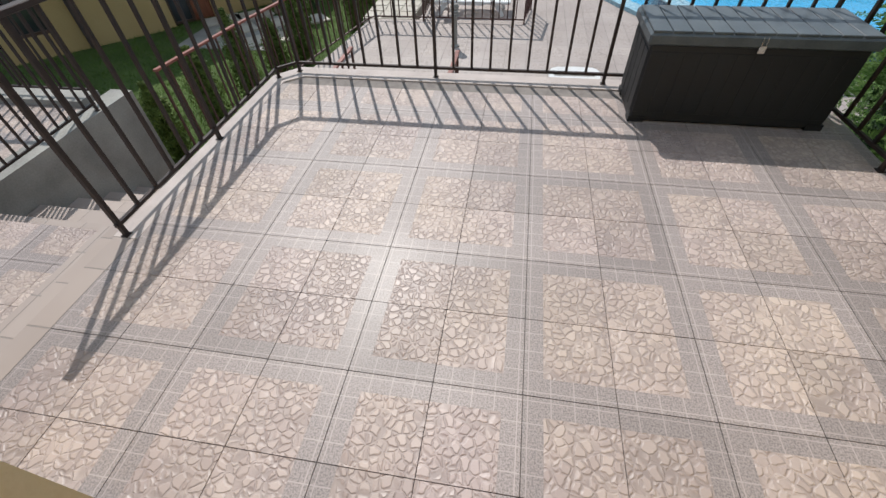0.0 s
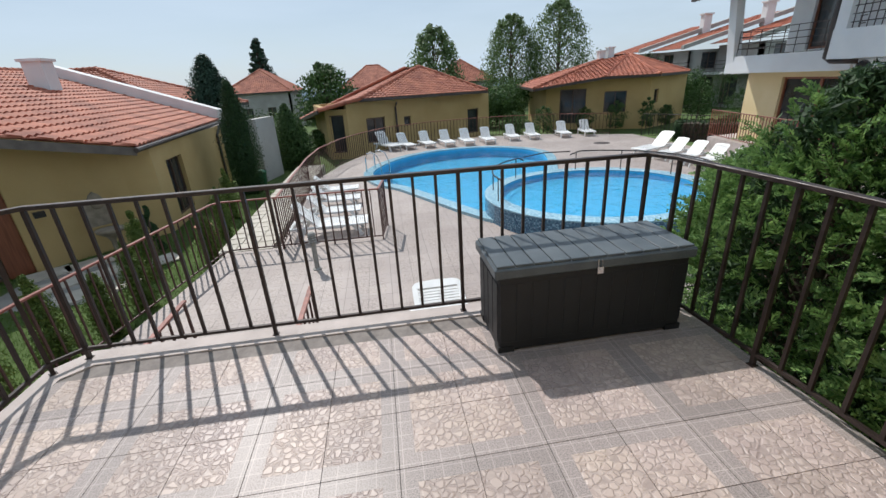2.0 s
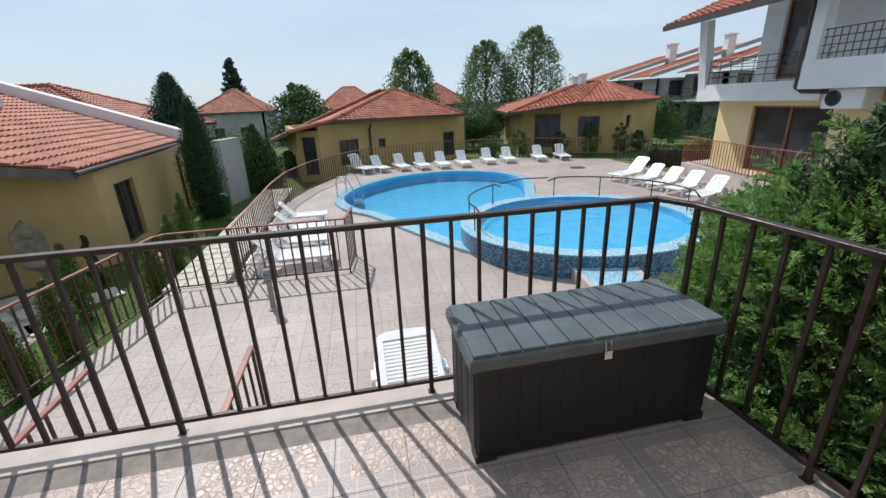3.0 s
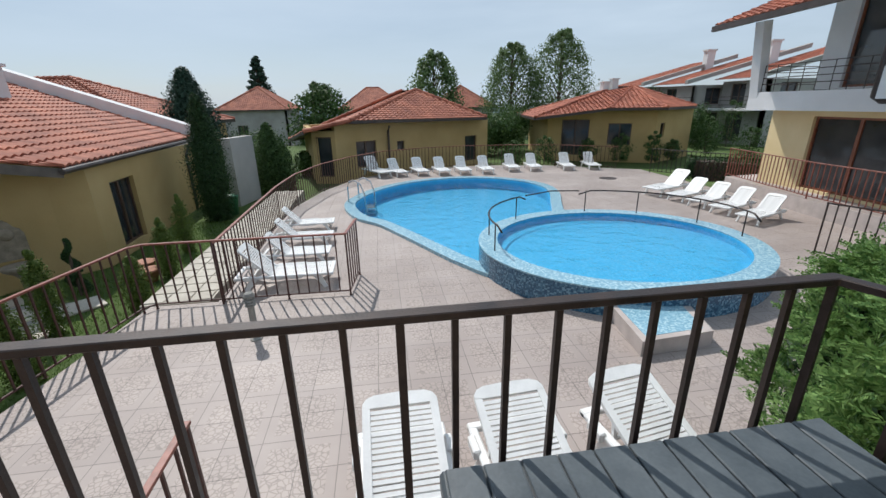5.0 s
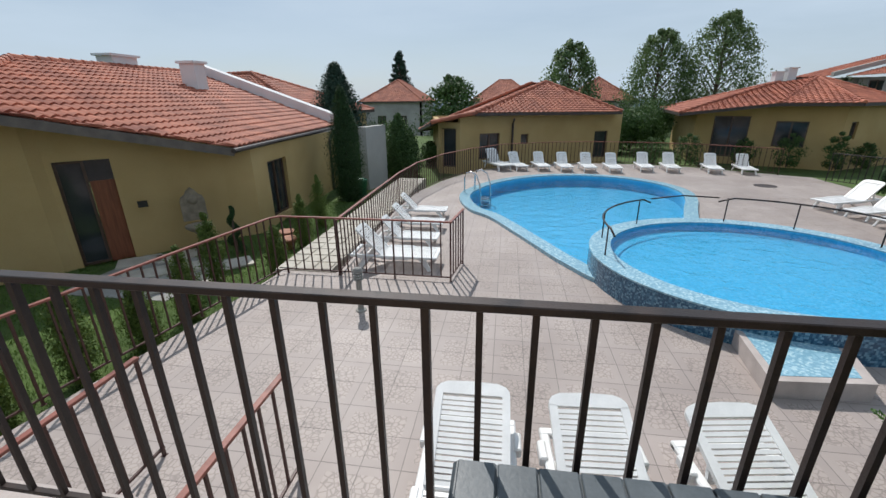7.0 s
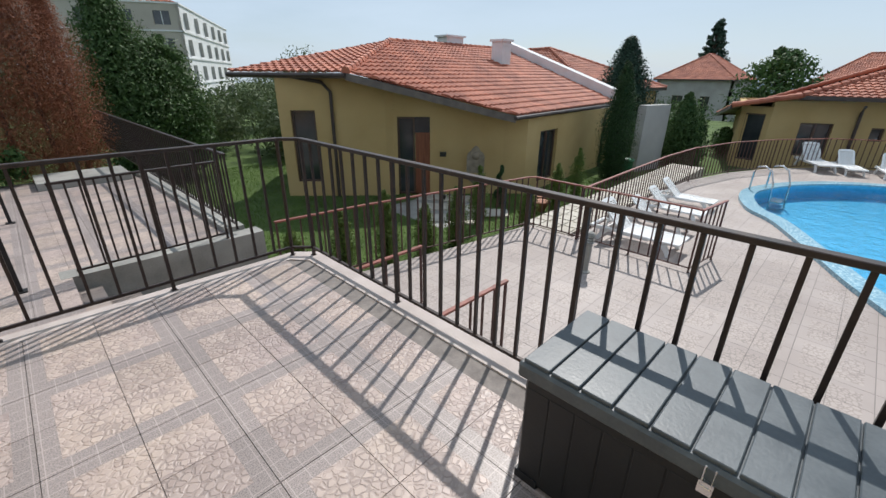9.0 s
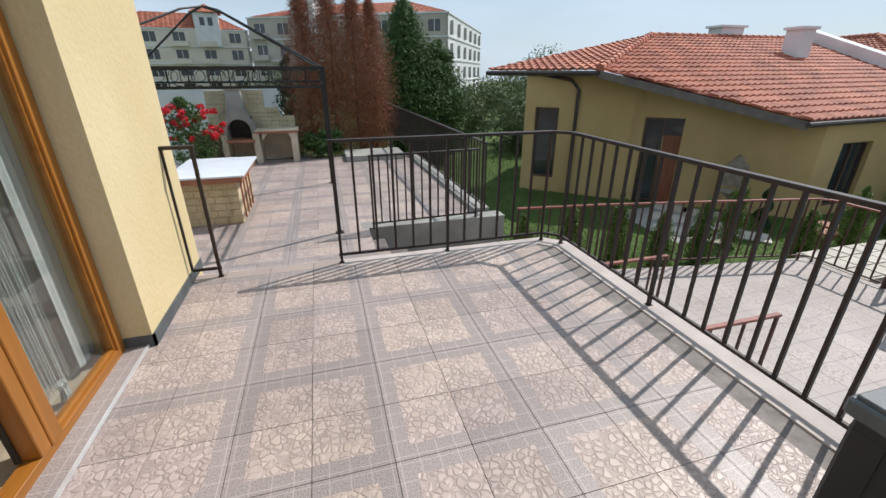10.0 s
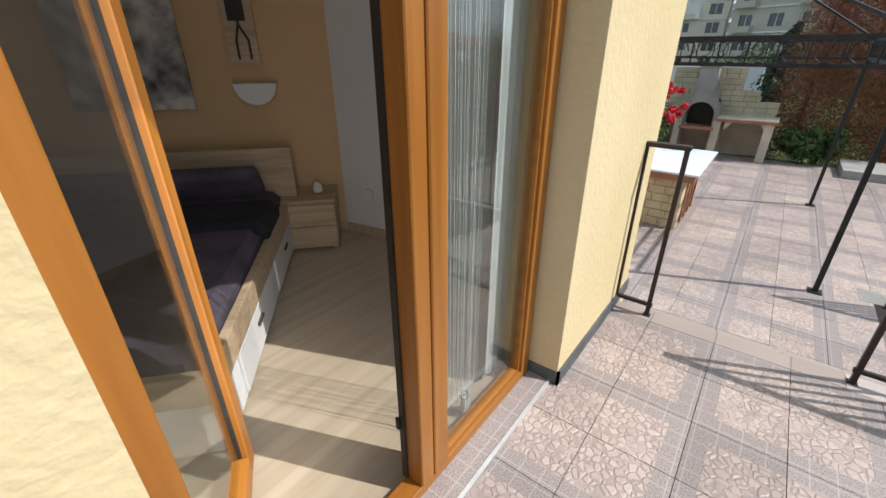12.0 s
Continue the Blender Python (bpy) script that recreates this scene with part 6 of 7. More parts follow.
def leaves_mesh(name, points, size, rng, aspect=0.5, up=0.3):
    """Joined leaf blades at given points with outward directions: one mesh from arrays."""
    k = len(points)
    P = np.array([p for p, d in points])
    D = np.array([d for p, d in points])
    rs = np.random.RandomState(rng)
    N = D + rs.uniform(-0.7, 0.7, (k, 3))
    N /= np.linalg.norm(N, axis=1)[:, None] + 1e-9
    T = np.cross(N, rs.uniform(-1, 1, (k, 3)))
    T[:, 2] += up
    T /= np.linalg.norm(T, axis=1)[:, None] + 1e-9
    Q = np.cross(N, T)
    S = size * rs.uniform(0.6, 1.4, (k, 1))
    V_ = np.stack([P - T * S * 0.5, P - Q * S * aspect * 0.5, P + T * S * 0.55, P + Q * S * aspect * 0.5], 1).reshape(-1, 3)
    me = bpy.data.meshes.new(name)
    me.from_pydata(V_.tolist(), [], [(4 * i, 4 * i + 1, 4 * i + 2, 4 * i + 3) for i in range(k)])
    return me


def tree(kind, at, height, radius, label, mat, count, leaf=0.12, trunk=0.12, crown_from=0.3, seed=1, clumps=14, shape="round", gaps=0.0, category="tree", aspect=0.5, spread=0.62):
    """A tree: tapered trunk with limbs and a crown of leaf clumps. shape: round, cone or column."""
    rs = random.Random(seed)
    base = thing(kind, at, label, category)
    bm = bmesh.new()
    bend = [Vector((rs.uniform(-0.03, 0.03) * height, rs.uniform(-0.03, 0.03) * height, 0)) for _ in range(4)]
    spine = [Vector((0, 0, 0)), bend[0] * 0.4 + Vector((0, 0, height * 0.3)), bend[1] * 0.6 + Vector((0, 0, height * 0.6)), bend[2] * 0.6 + Vector((0, 0, height * 0.95))]
    add_tube(bm, spine, trunk, 8, trunk * 0.15)
    pts, nclump = [], clumps
    for c in range(nclump):
        t = (c + rs.random()) / nclump
        h = crown_from + (1 - crown_from) * t
        if shape == "cone":
            prof = (1 - t) * 0.95 + 0.06
        elif shape == "column":
            prof = min(1.0, 0.6 + 1.6 * t) * min(1.0, 0.12 + (1.0 - t) * 1.9)
        else:
            prof = math.sin(math.pi * min(0.97, 0.12 + 0.86 * t)) ** 0.7
        a = c * 2.399 + rs.uniform(-0.4, 0.4)
        off = radius * prof * (0.58 if shape != "column" else 0.30)
        ctr = Vector((off * math.cos(a), off * math.sin(a), height * h))
        rad = radius * prof * (spread if shape != "column" else 0.72) * rs.uniform(0.8, 1.1) + radius * 0.05
        if shape != "column":
            add_tube(bm, [Vector((0, 0, height * max(0.1, h - 0.16))), ctr * 0.55 + Vector((0, 0, height * h * 0.42)), ctr], trunk * 0.28, 5, trunk * 0.05)
        zr = rad * (0.8 if shape == "round" else 1.3 if shape == "column" else 0.55)
        for _ in range(int(count / nclump)):
            d = Vector((rs.gauss(0, 1), rs.gauss(0, 1), rs.gauss(0, 1))).normalized()
            r_ = rs.random() ** 0.4 * (0.85 + 0.35 * noise.noise(d * 2.5 + ctr))
            pts.append((tuple(ctr + Vector((d.x * rad * r_, d.y * rad * r_, d.z * zr * r_))), tuple(d + Vector((0, 0, 0.3)))))
    part("trunk", bm, M_BARK, base, "brown bark trunk and limbs")
    me = leaves_mesh("crown", pts, leaf, seed, aspect)
    me.materials.append(mat)
    cr = new("crown", me)
    cr.parent = base
    tagged(cr, kind="stuff")
    return base


M_BARK = mottled("bark", (0.05, 0.035, 0.025), (0.14, 0.10, 0.075), 6, 0.9, bump=0.02, fine=20, stretch=(3, 3, 0.6))
M_LEAF = leaf_material("green_leaf", (0.03, 0.065, 0.018), (0.085, 0.15, 0.045))
M_BIRCH = leaf_material("birch_leaf", (0.07, 0.115, 0.045), (0.18, 0.26, 0.11), 0.45)
M_CYPRESS = leaf_material("cypress_scale", (0.012, 0.035, 0.012), (0.04, 0.085, 0.025), 0.12)
M_JUNIPER = leaf_material("juniper_scale", (0.065, 0.15, 0.038), (0.25, 0.39, 0.125), 0.35)
# Darker copy of the juniper green, with the bush's inner shade coloured in.
M_JUNIPERCORE = leaf_material("shaded_inner_juniper_scale", (0.010, 0.03, 0.010), (0.05, 0.10, 0.032), 0.15)
M_THUJA = leaf_material("young_thuja_scale", (0.05, 0.09, 0.015), (0.14, 0.19, 0.04), 0.15)
M_DRY = leaf_material("dry_red_needles", (0.13, 0.042, 0.02), (0.36, 0.14, 0.075), 0.2)
M_SPRUCE = leaf_material("spruce_needles", (0.012, 0.035, 0.022), (0.04, 0.08, 0.05), 0.1)
M_ROSE = leaf_material("red_rose_petal", (0.40, 0.01, 0.015), (0.75, 0.03, 0.05), 0.2)

tree("cypress_tree", (-4.55, 14.3, LAWN), 3.6, 0.74, "dark green narrow cypress beside the yellow bungalow", M_CYPRESS, 50000, 0.05, 0.08, 0.0, 11, 60, "column")
tree("conifer_tree", (-7.3, 20.8, LAWN), 4.7, 1.5, "dark green conifer behind the cypress", M_SPRUCE, 40000, 0.12, 0.12, 0.0, 12, 80, "column")
tree("cypress_tree", (-3.75, 18.3, LAWN), 2.6, 0.85, "green narrow conifer beyond the white garden wall", M_LEAF, 22000, 0.085, 0.06, 0.0, 13, 40, "column")
tree("cypress_tree", (-3.5, 19.2, LAWN), 2.0, 0.6, "green bushy conifer by the garden path", M_CYPRESS, 8000, 0.10, 0.06, 0.0, 14, 20, "column")
for i, (x, y) in enumerate(((-4.6, 2.9), (-4.45, 3.7), (-4.3, 4.5), (-4.15, 5.3), (-4.1, 6.1), (-4.6, 7.4), (-3.6, 7.9), (-3.9, 9.6), (-4.2, 11.2))):
    tree("thuja_shrub", (x, y, LAWN), 1.05 + 0.17 * (i % 3), 0.30, "small young yellow-green thuja planted along the railing", M_THUJA, 9000, 0.035, 0.03, 0.0, 20 + i, 16, "column", category="shrub")
tree("birch_tree", (8.3, 60, -8), 16.0, 4.6, "tall birch behind the houses", M_BIRCH, 9000, 0.38, 0.25, 0.3, 31, 44, "round", spread=0.36)
tree("birch_tree", (14.0, 44, -3), 9.9, 3.8, "tall birch with light green crown", M_BIRCH, 13000, 0.22, 0.2, 0.12, 32, 56, "round", spread=0.36)
tree("birch_tree", (18.3, 42.5, -3), 10.8, 4.2, "tall birch with light green crown", M_BIRCH, 13000, 0.22, 0.2, 0.12, 33, 56, "round", spread=0.36)
tree("spruce_tree", (-16.2, 69, -6), 14.3, 5.6, "dark spruce far behind the roofs", M_SPRUCE, 12000, 0.32, 0.3, 0.08, 34, 80, "cone", spread=0.30)
tree("broadleaf_tree", (-4.4, 41, -4), 7.2, 3.2, "round green tree behind the bungalow", M_LEAF, 8000, 0.30, 0.2, 0.1, 35, 26, "round")
# big juniper beside the terrace
def sprays(bush, height, radius, count, seed):
    """Feathery sprays: arching stems with small scale-leaved side shoots, tips drooping."""
    rs = random.Random(seed)
    V_, clump = [], []
    lobes = [(rs.uniform(0, 6.28), rs.uniform(0.05, 1.0)) for _ in range(44)]
    for _ in range(count):
        a, t = rs.choice(lobes)
        a, t = a + rs.gauss(0, 0.20), min(1.0, max(0.02, t + rs.gauss(0, 0.06)))
        prof = math.sin(math.pi * min(0.97, 0.16 + 0.80 * t)) ** 0.6
        out = Vector((math.cos(a), math.sin(a), 0))
        rr = radius * prof * rs.uniform(0.80, 1.10) * (0.92 + 0.28 * noise.noise(Vector((a * 1.7, t * 5.0, seed))))
        p = out * rr + Vector((0, 0, height * (0.04 + 0.92 * t)))
        d = (out * rs.uniform(0.5, 1.0) + Vector((rs.gauss(0, 0.35), rs.gauss(0, 0.35), rs.uniform(0.1, 0.7) + 0.5 * t))).normalized()
        length, n = rs.uniform(0.12, 0.30), 15
        side0 = d.cross(Vector((rs.gauss(0, 1), rs.gauss(0, 1), 1.0))).normalized()
        p = p - d * length * 0.5
        for k in range(n):
            u = k / n
            p = p + d * (length / n)
            d = (d + Vector((0, 0, -0.045))).normalized()
            side = (side0 + Vector((rs.gauss(0, 0.35), rs.gauss(0, 0.35), rs.gauss(0, 0.35)))).normalized()
            for s in (-1, 1):
                w = (0.050 * (1 - u) + 0.014) * rs.uniform(0.7, 1.2)
                q = (d * 0.85 + side * s * 0.75).normalized()
                across = q.cross(side.cross(d)).normalized() * 0.0060
                V_ += [tuple(p - across), tuple(p + q * w * 0.6 - across * 1.2), tuple(p + q * w), tuple(p + q * w * 0.5 + across * 1.2)]
    me = bpy.data.meshes.new("sprays")
    me.from_pydata(V_, [], [(4 * i, 4 * i + 1, 4 * i + 2, 4 * i + 3) for i in range(len(V_) // 4)])
    me.materials.append(M_JUNIPER)
    ob = new("sprays", me)
    ob.parent = bush
    tagged(ob, kind="stuff")


# Inner leaves take the shaded copy; the lighter sprays cover them.
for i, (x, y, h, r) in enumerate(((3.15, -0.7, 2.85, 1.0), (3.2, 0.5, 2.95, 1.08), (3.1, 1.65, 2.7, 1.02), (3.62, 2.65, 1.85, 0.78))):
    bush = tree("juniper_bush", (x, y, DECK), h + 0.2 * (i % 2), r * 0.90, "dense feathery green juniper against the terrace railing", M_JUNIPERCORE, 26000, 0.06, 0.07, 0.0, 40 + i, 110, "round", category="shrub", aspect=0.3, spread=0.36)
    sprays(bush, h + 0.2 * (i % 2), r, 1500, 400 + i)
# west end: red-brown dry conifers and green trees
for i, (x, y, h) in enumerate(((-10.5, -0.35, 3.9), (-10.3, 0.25, 4.1), (-10.4, 0.85, 3.9), (-10.7, 1.3, 3.6))):
    tree("dry_conifer", (x, y, WEST), h, 0.80, "dead conifer with rusty red-brown needles", M_DRY, 46000, 0.045, 0.05, 0.0, 50 + i, 150, "column", aspect=0.22)
tree("conifer_tree", (-14.3, 2.9, LAWN), 5.3, 1.75, "green conifer behind the dry trees", M_LEAF, 52000, 0.08, 0.1, 0.0, 55, 90, "column")
tree("broadleaf_tree", (-14.6, 4.0, LAWN), 4.2, 1.3, "bushy green tree behind the terrace", M_LEAF, 18000, 0.11, 0.1, 0.02, 56, 28, "round")
tree("conifer_tree", (-12.0, -0.9, LAWN), 3.6, 0.7, "dark green conifer behind the barbecue", M_SPRUCE, 5000, 0.10, 0.1, 0.02, 57, 20, "column")
tree("rose_bush", (-8.7, -2.75, WEST), 1.5, 0.6, "green rose bush by the barbecue", M_LEAF, 2500, 0.07, 0.03, 0.1, 58, 14, "round", category="shrub")
rb = thing("rose_flowers", (-8.55, -2.65, WEST + 0.85), "cluster of bright red roses", "flowers")
rs_ = random.Random(5)
for k in range(30):
    bm = bmesh.new()
    c = Vector((rs_.uniform(-0.2, 0.6), rs_.uniform(-0.45, 0.6), rs_.uniform(-0.15, 0.55)))
    leaf_cloud(bm, c, (0.085, 0.085, 0.07), 40, 0.07, rs_)
    part("rose", bm, M_ROSE, rb, fix=False)

# hedges and shrubs beyond the pool
def hedge(at, size, label, seed, count=5000, turn=0.0, mat=None):
    base = thing("hedge", at, label, "hedge", turn=turn)
    rs = np.random.RandomState(seed)
    p = rs.uniform(-0.5, 0.5, (count, 3))
    ax = rs.randint(0, 3, count)
    sg = np.where(rs.rand(count) > 0.5, 0.5, -0.5)
    p[np.arange(count), ax] = sg * (1 - rs.rand(count) * 0.2)
    pts = [((a * size[0], b * size[1], (c + 0.5) * size[2] + 0.02), (a, b, c)) for a, b, c in p.tolist()]
    me = leaves_mesh("foliage", pts, 0.09, seed)
    me.materials.append(mat or M_CYPRESS)
    ob = new("foliage", me)
    ob.parent = base
    tagged(ob, kind="stuff")
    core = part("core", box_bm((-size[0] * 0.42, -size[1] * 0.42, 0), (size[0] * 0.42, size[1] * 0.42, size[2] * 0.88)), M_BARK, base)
    return base
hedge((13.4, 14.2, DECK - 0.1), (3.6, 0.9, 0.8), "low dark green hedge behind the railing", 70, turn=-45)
for i, (x, y, h, r) in enumerate(((9.2, 22.5, 1.4, 0.7), (11.7, 22.6, 1.2, 0.6), (13.2, 21.9, 1.5, 0.6), (14.6, 21.2, 1.6, 0.5), (16.2, 21.9, 1.1, 0.5), (19.5, 23.5, 2.0, 0.9), (21.0, 22.0, 1.6, 0.8), (7.4, 22.4, 1.2, 0.8), (-3.2, 18.0, 0.9, 0.6), (-4.4, 20.5, 1.8, 1.0), (24, 27, 3.0, 1.3), (22.0, 17.5, 2.8, 0.9))):
    tree("garden_shrub", (x, y, -1.6), h, r, "rounded green garden shrub beyond the pool", M_LEAF, 1800, 0.09, 0.03, 0.05, 80 + i, 12, "round", category="shrub")

def thicket(label, blobs, mat, per, size, seed):
    """Uneven far bushes in one mesh."""
    base = thing("thicket", (blobs[0][0], blobs[0][1], blobs[0][2]), label, "bushes")
    rs, pts = random.Random(seed), []
    for x, y, z, r_, h in blobs:
        for c in range(7):
            cc = Vector((x - blobs[0][0] + rs.uniform(-0.6, 0.6) * r_, y - blobs[0][1] + rs.uniform(-0.6, 0.6) * r_, z - blobs[0][2] + h * rs.uniform(0.25, 0.7)))
            for _ in range(per // 7):
                d = Vector((rs.gauss(0, 1), rs.gauss(0, 1), rs.gauss(0, 1))).normalized()
                k = rs.random() ** 0.4
                pts.append((tuple(cc + Vector((d.x * r_ * 0.5 * k, d.y * r_ * 0.5 * k, d.z * h * 0.38 * k))), tuple(d)))
    me = leaves_mesh("foliage", pts, size, seed)
    me.materials.append(mat)
    ob = new("foliage", me)
    ob.parent = base
    tagged(ob, kind="stuff")


M_OLIVE = leaf_material("olive_leaf", (0.05, 0.075, 0.03), (0.14, 0.18, 0.08))
thicket("olive green bushes behind the lawn", [(-16 - 1.3 * (k % 3), 3.5 + 1.5 * k, LAWN, 1.8, 2.3 + 0.5 * (k % 2)) for k in range(8)], M_OLIVE, 4200, 0.16, 1)
thicket("tall green hedge and trees beyond the lawn", [(-25 - 1.5 * (k % 3), -4 + 2.4 * k, LAWN, 2.6, 3.0 + 0.9 * (k % 3)) for k in range(9)], M_OLIVE, 5200, 0.16, 8)
thicket("dark green bushes along the garden path", [(-5.2, 18.5, LAWN, 1.2, 1.6), (-5.6, 23, LAWN, 2, 2.2), (-7, 26, LAWN, 2.4, 2.4), (-2.8, 22.5, LAWN, 1.0, 1.2)], M_LEAF, 3500, 0.13, 2)
thicket("green trees between the bungalows", [(8.0, 28.5, -1.8, 2.0, 2.6), (9.8, 30, -1.8, 2.2, 3.0), (6.5, 34, -2, 3, 3.6), (10.2, 35, -2, 2.5, 3.8), (20.5, 33, -2, 2.5, 4.5), (23, 29, -2, 2, 3.5)], M_LEAF, 4200, 0.18, 3)
thicket("distant green trees below the horizon", [(-40 + 6.5 * k, 58 + 7 * (k % 3), -7, 5, 6 + (k % 3)) for k in range(16)], M_OLIVE, 2600, 0.5, 4)
thicket("green bushes beside the villa", [(19.5, 17.5, -1.8, 1.6, 2.2), (21.5, 18.5, -1.8, 1.8, 2.8), (23.5, 20.5, -1.8, 2.2, 4.0), (17.0, 17.5, -1.8, 0.9, 1.0)], M_LEAF, 3000, 0.13, 6)
thicket("green grass-like plants by the terrace end", [(-9.6, 0.0, WEST, 0.35, 0.7), (-9.7, -0.35, WEST, 0.35, 0.6)], M_LEAF, 900, 0.10, 7)

# white garden wall by the cypress
bm = bmesh.new()
add_prism(bm, [(-4.70, 16.1), (-4.38, 16.0), (-4.05, 17.4), (-4.37, 17.5)], LAWN - 0.2, 0.55)
structure("garden_wall", bm, M_GREYWALL)
# paving slabs and path
slab_rng = random.Random(3)
pv = structure("garden_path", box_bm((-3.2, 7.15, LAWN - 0.2), (-2.2, 16.0, DECK - 0.02)), M_PAVING)
for k in range(26):
    for s in range(3):
        bm = bmesh.new()
        w = 0.30 + slab_rng.uniform(-0.03, 0.02)
        x0, y0 = -3.18 + s * 0.33, 7.2 + k * 0.335
        add_prism(bm, [(x0 + slab_rng.uniform(0, .03), y0), (x0 + w, y0 + slab_rng.uniform(0, .03)), (x0 + w, y0 + 0.31), (x0, y0 + 0.31 + slab_rng.uniform(-.03, 0))], DECK - 0.02, DECK - 0.002)
        part("slab", bm, M_PAVING, pv)
fl = structure("front_paving", box_bm((-7.2, 6.6, LAWN - 0.1), (-5.0, 8.6, LAWN + 0.01)), M_CONCRETE)
for (x, y) in ((-7.0, 8.2), (-6.3, 7.6), (-5.6, 7.0), (-6.4, 8.6), (-5.6, 8.1), (-5.0, 7.4), (-4.9, 8.3)):
    m = pose(x, y, LAWN + 0.012, 0, 0, 42 + slab_rng.uniform(-3, 3))
    part("slab", box_bm((-0.4, -0.28, 0), (0.4, 0.28, 0.03), m), M_PAVING, fl)
# wall fountain
fn = thing("wall_fountain", (-6.30, 9.20, LAWN), "sandy cast-stone wall fountain with arched back and shell basin", "fountain", turn=45)
M_CASTSTONE = mottled("sandy_cast_stone", (0.17, 0.14, 0.10), (0.30, 0.25, 0.19), 7, 0.9, bump=0.004, fine=60)
bm = bmesh.new()
add_prism(bm, [(-0.30, 0), (0.30, 0), (0.30, 0.55), (0.26, 0.66), (0.17, 0.72), (0.10, 0.84), (0.0, 0.92), (-0.10, 0.84), (-0.17, 0.72), (-0.26, 0.66), (-0.30, 0.55)], -0.06, 0.02)
for v in bm.verts:
    v.co = Vector((v.co.x * 0.8, v.co.z - 0.25, v.co.y * 0.8 + 0.75))
part("back_plate", bm, M_CASTSTONE, fn, "arched stone back plate")
bm = bmesh.new()
add_lathe(bm, [(0.08, 0.0), (0.10, 0.06), (0.06, 0.12), (0.07, 0.50), (0.14, 0.60), (0.34, 0.72), (0.36, 0.78), (0.30, 0.79)], 16, Matrix.Translation((0, -0.56, 0)) @ Matrix.Diagonal((0.75, 0.75, 0.9, 1)))
part("basin", bm, M_CASTSTONE, fn, "sandy stone shell basin", smooth=True)
bm = bmesh.new()
add_lathe(bm, [(0.11, 0.0), (0.09, 0.03), (0.04, 0.05)], 12, Matrix.Translation((0, -0.31, 1.22)) @ Matrix.Rotation(radians(90), 4, "X"))
part("relief", bm, M_CASTSTONE, fn)
mb = thing("letter_box", (-6.98, 8.62, -0.55), "small black letter box on the yellow wall", "letter box", turn=45)
part("case", box_bm((-0.09, -0.14, -0.06), (0.09, -0.04, 0.06)), M_SEAL, mb)
# spiral topiary
sp = thing("spiral_topiary", (-5.15, 8.9, LAWN), "dark green spiral-clipped conifer in the front garden", "shrub")
bm = bmesh.new()
add_tube(bm, [(0, 0, 0), (0, 0, 1.05)], 0.025, 6)
part("trunk", bm, M_BARK, sp)
pts, rs2 = [], random.Random(9)
for k in range(3600):
    t = rs2.random()
    a = t * 4.5 * math.pi
    rad = 0.13 * (1.05 - t * 0.75)
    c = Vector((math.cos(a) * rad * 0.8, math.sin(a) * rad * 0.8, 0.1 + 0.98 * t))
    d = Vector((rs2.gauss(0, 1), rs2.gauss(0, 1), rs2.gauss(0, 1))).normalized()
    pts.append((tuple(c + d * 0.08 * (1.1 - t * 0.6)), tuple(d)))
me = leaves_mesh("crown", pts, 0.045, 9)
me.materials.append(M_CYPRESS)
tp = new("crown", me)
tp.parent = sp
tagged(tp, kind="stuff")
bb = thing("rubbish_bin", (-4.35, 14.9, LAWN), "green plastic garden bin by the cypress", "bin")
bm = bmesh.new()
add_lathe(bm, [(0.2, 0), (0.26, 0.55), (0.28, 0.57), (0.27, 0.62), (0.05, 0.66)], 14)
part("body", bm, mottled("green_plastic", (0.02, 0.12, 0.06), (0.04, 0.18, 0.09), 6, 0.5), bb, smooth=True)
for x, y in ((-4.2, 9.4), (-4.5, 9.9)):
    pt = thing("flower_pot", (x, y, LAWN), "brown round flower pot in the front garden", "plant pot")
    bm = bmesh.new()
    add_lathe(bm, [(0.12, 0), (0.19, 0.22), (0.21, 0.23), (0.20, 0.27), (0.16, 0.25)], 14)
    part("pot", bm, M_TERRACOTTA, pt, smooth=True)

# lawn grass near the terrace
rsg = np.random.RandomState(4)
NG = 90000
gx, gy = rsg.uniform(-15, -3.4, NG), rsg.uniform(2.3, 14, NG)
keep = (gx - gy * 0.9 < -6.2 - 0.0) | (gx > -5.2)
keep &= ~((gx > -7.4) & (gx < -5.0) & (gy > 6.6) & (gy < 8.8))
keep &= (gx < -4.3 + (gy - 2) * 0.23)
gx, gy = gx[keep], gy[keep]
a = rsg.uniform(0, 6.28, len(gx))
hgt = rsg.uniform(0.025, 0.06, len(gx))
lx, ly = rsg.uniform(-0.02, 0.02, len(gx)), rsg.uniform(-0.02, 0.02, len(gx))
w_ = 0.006
gvs = np.stack([np.stack([gx - np.cos(a) * w_, gy - np.sin(a) * w_, np.full_like(gx, LAWN)], 1), np.stack([gx + np.cos(a) * w_, gy + np.sin(a) * w_, np.full_like(gx, LAWN)], 1), np.stack([gx + lx, gy + ly, LAWN + hgt], 1)], 1).reshape(-1, 3)
me = bpy.data.meshes.new("grass")
me.from_pydata(gvs.tolist(), [], [(3 * i, 3 * i + 1, 3 * i + 2) for i in range(len(gx))])
me.materials.append(leaf_material("grass_blade", (0.05, 0.10, 0.014), (0.115, 0.20, 0.035), 0.3))
tagged(new("grass", me), "short green lawn grass before the bungalow", "grass", kind="stuff")

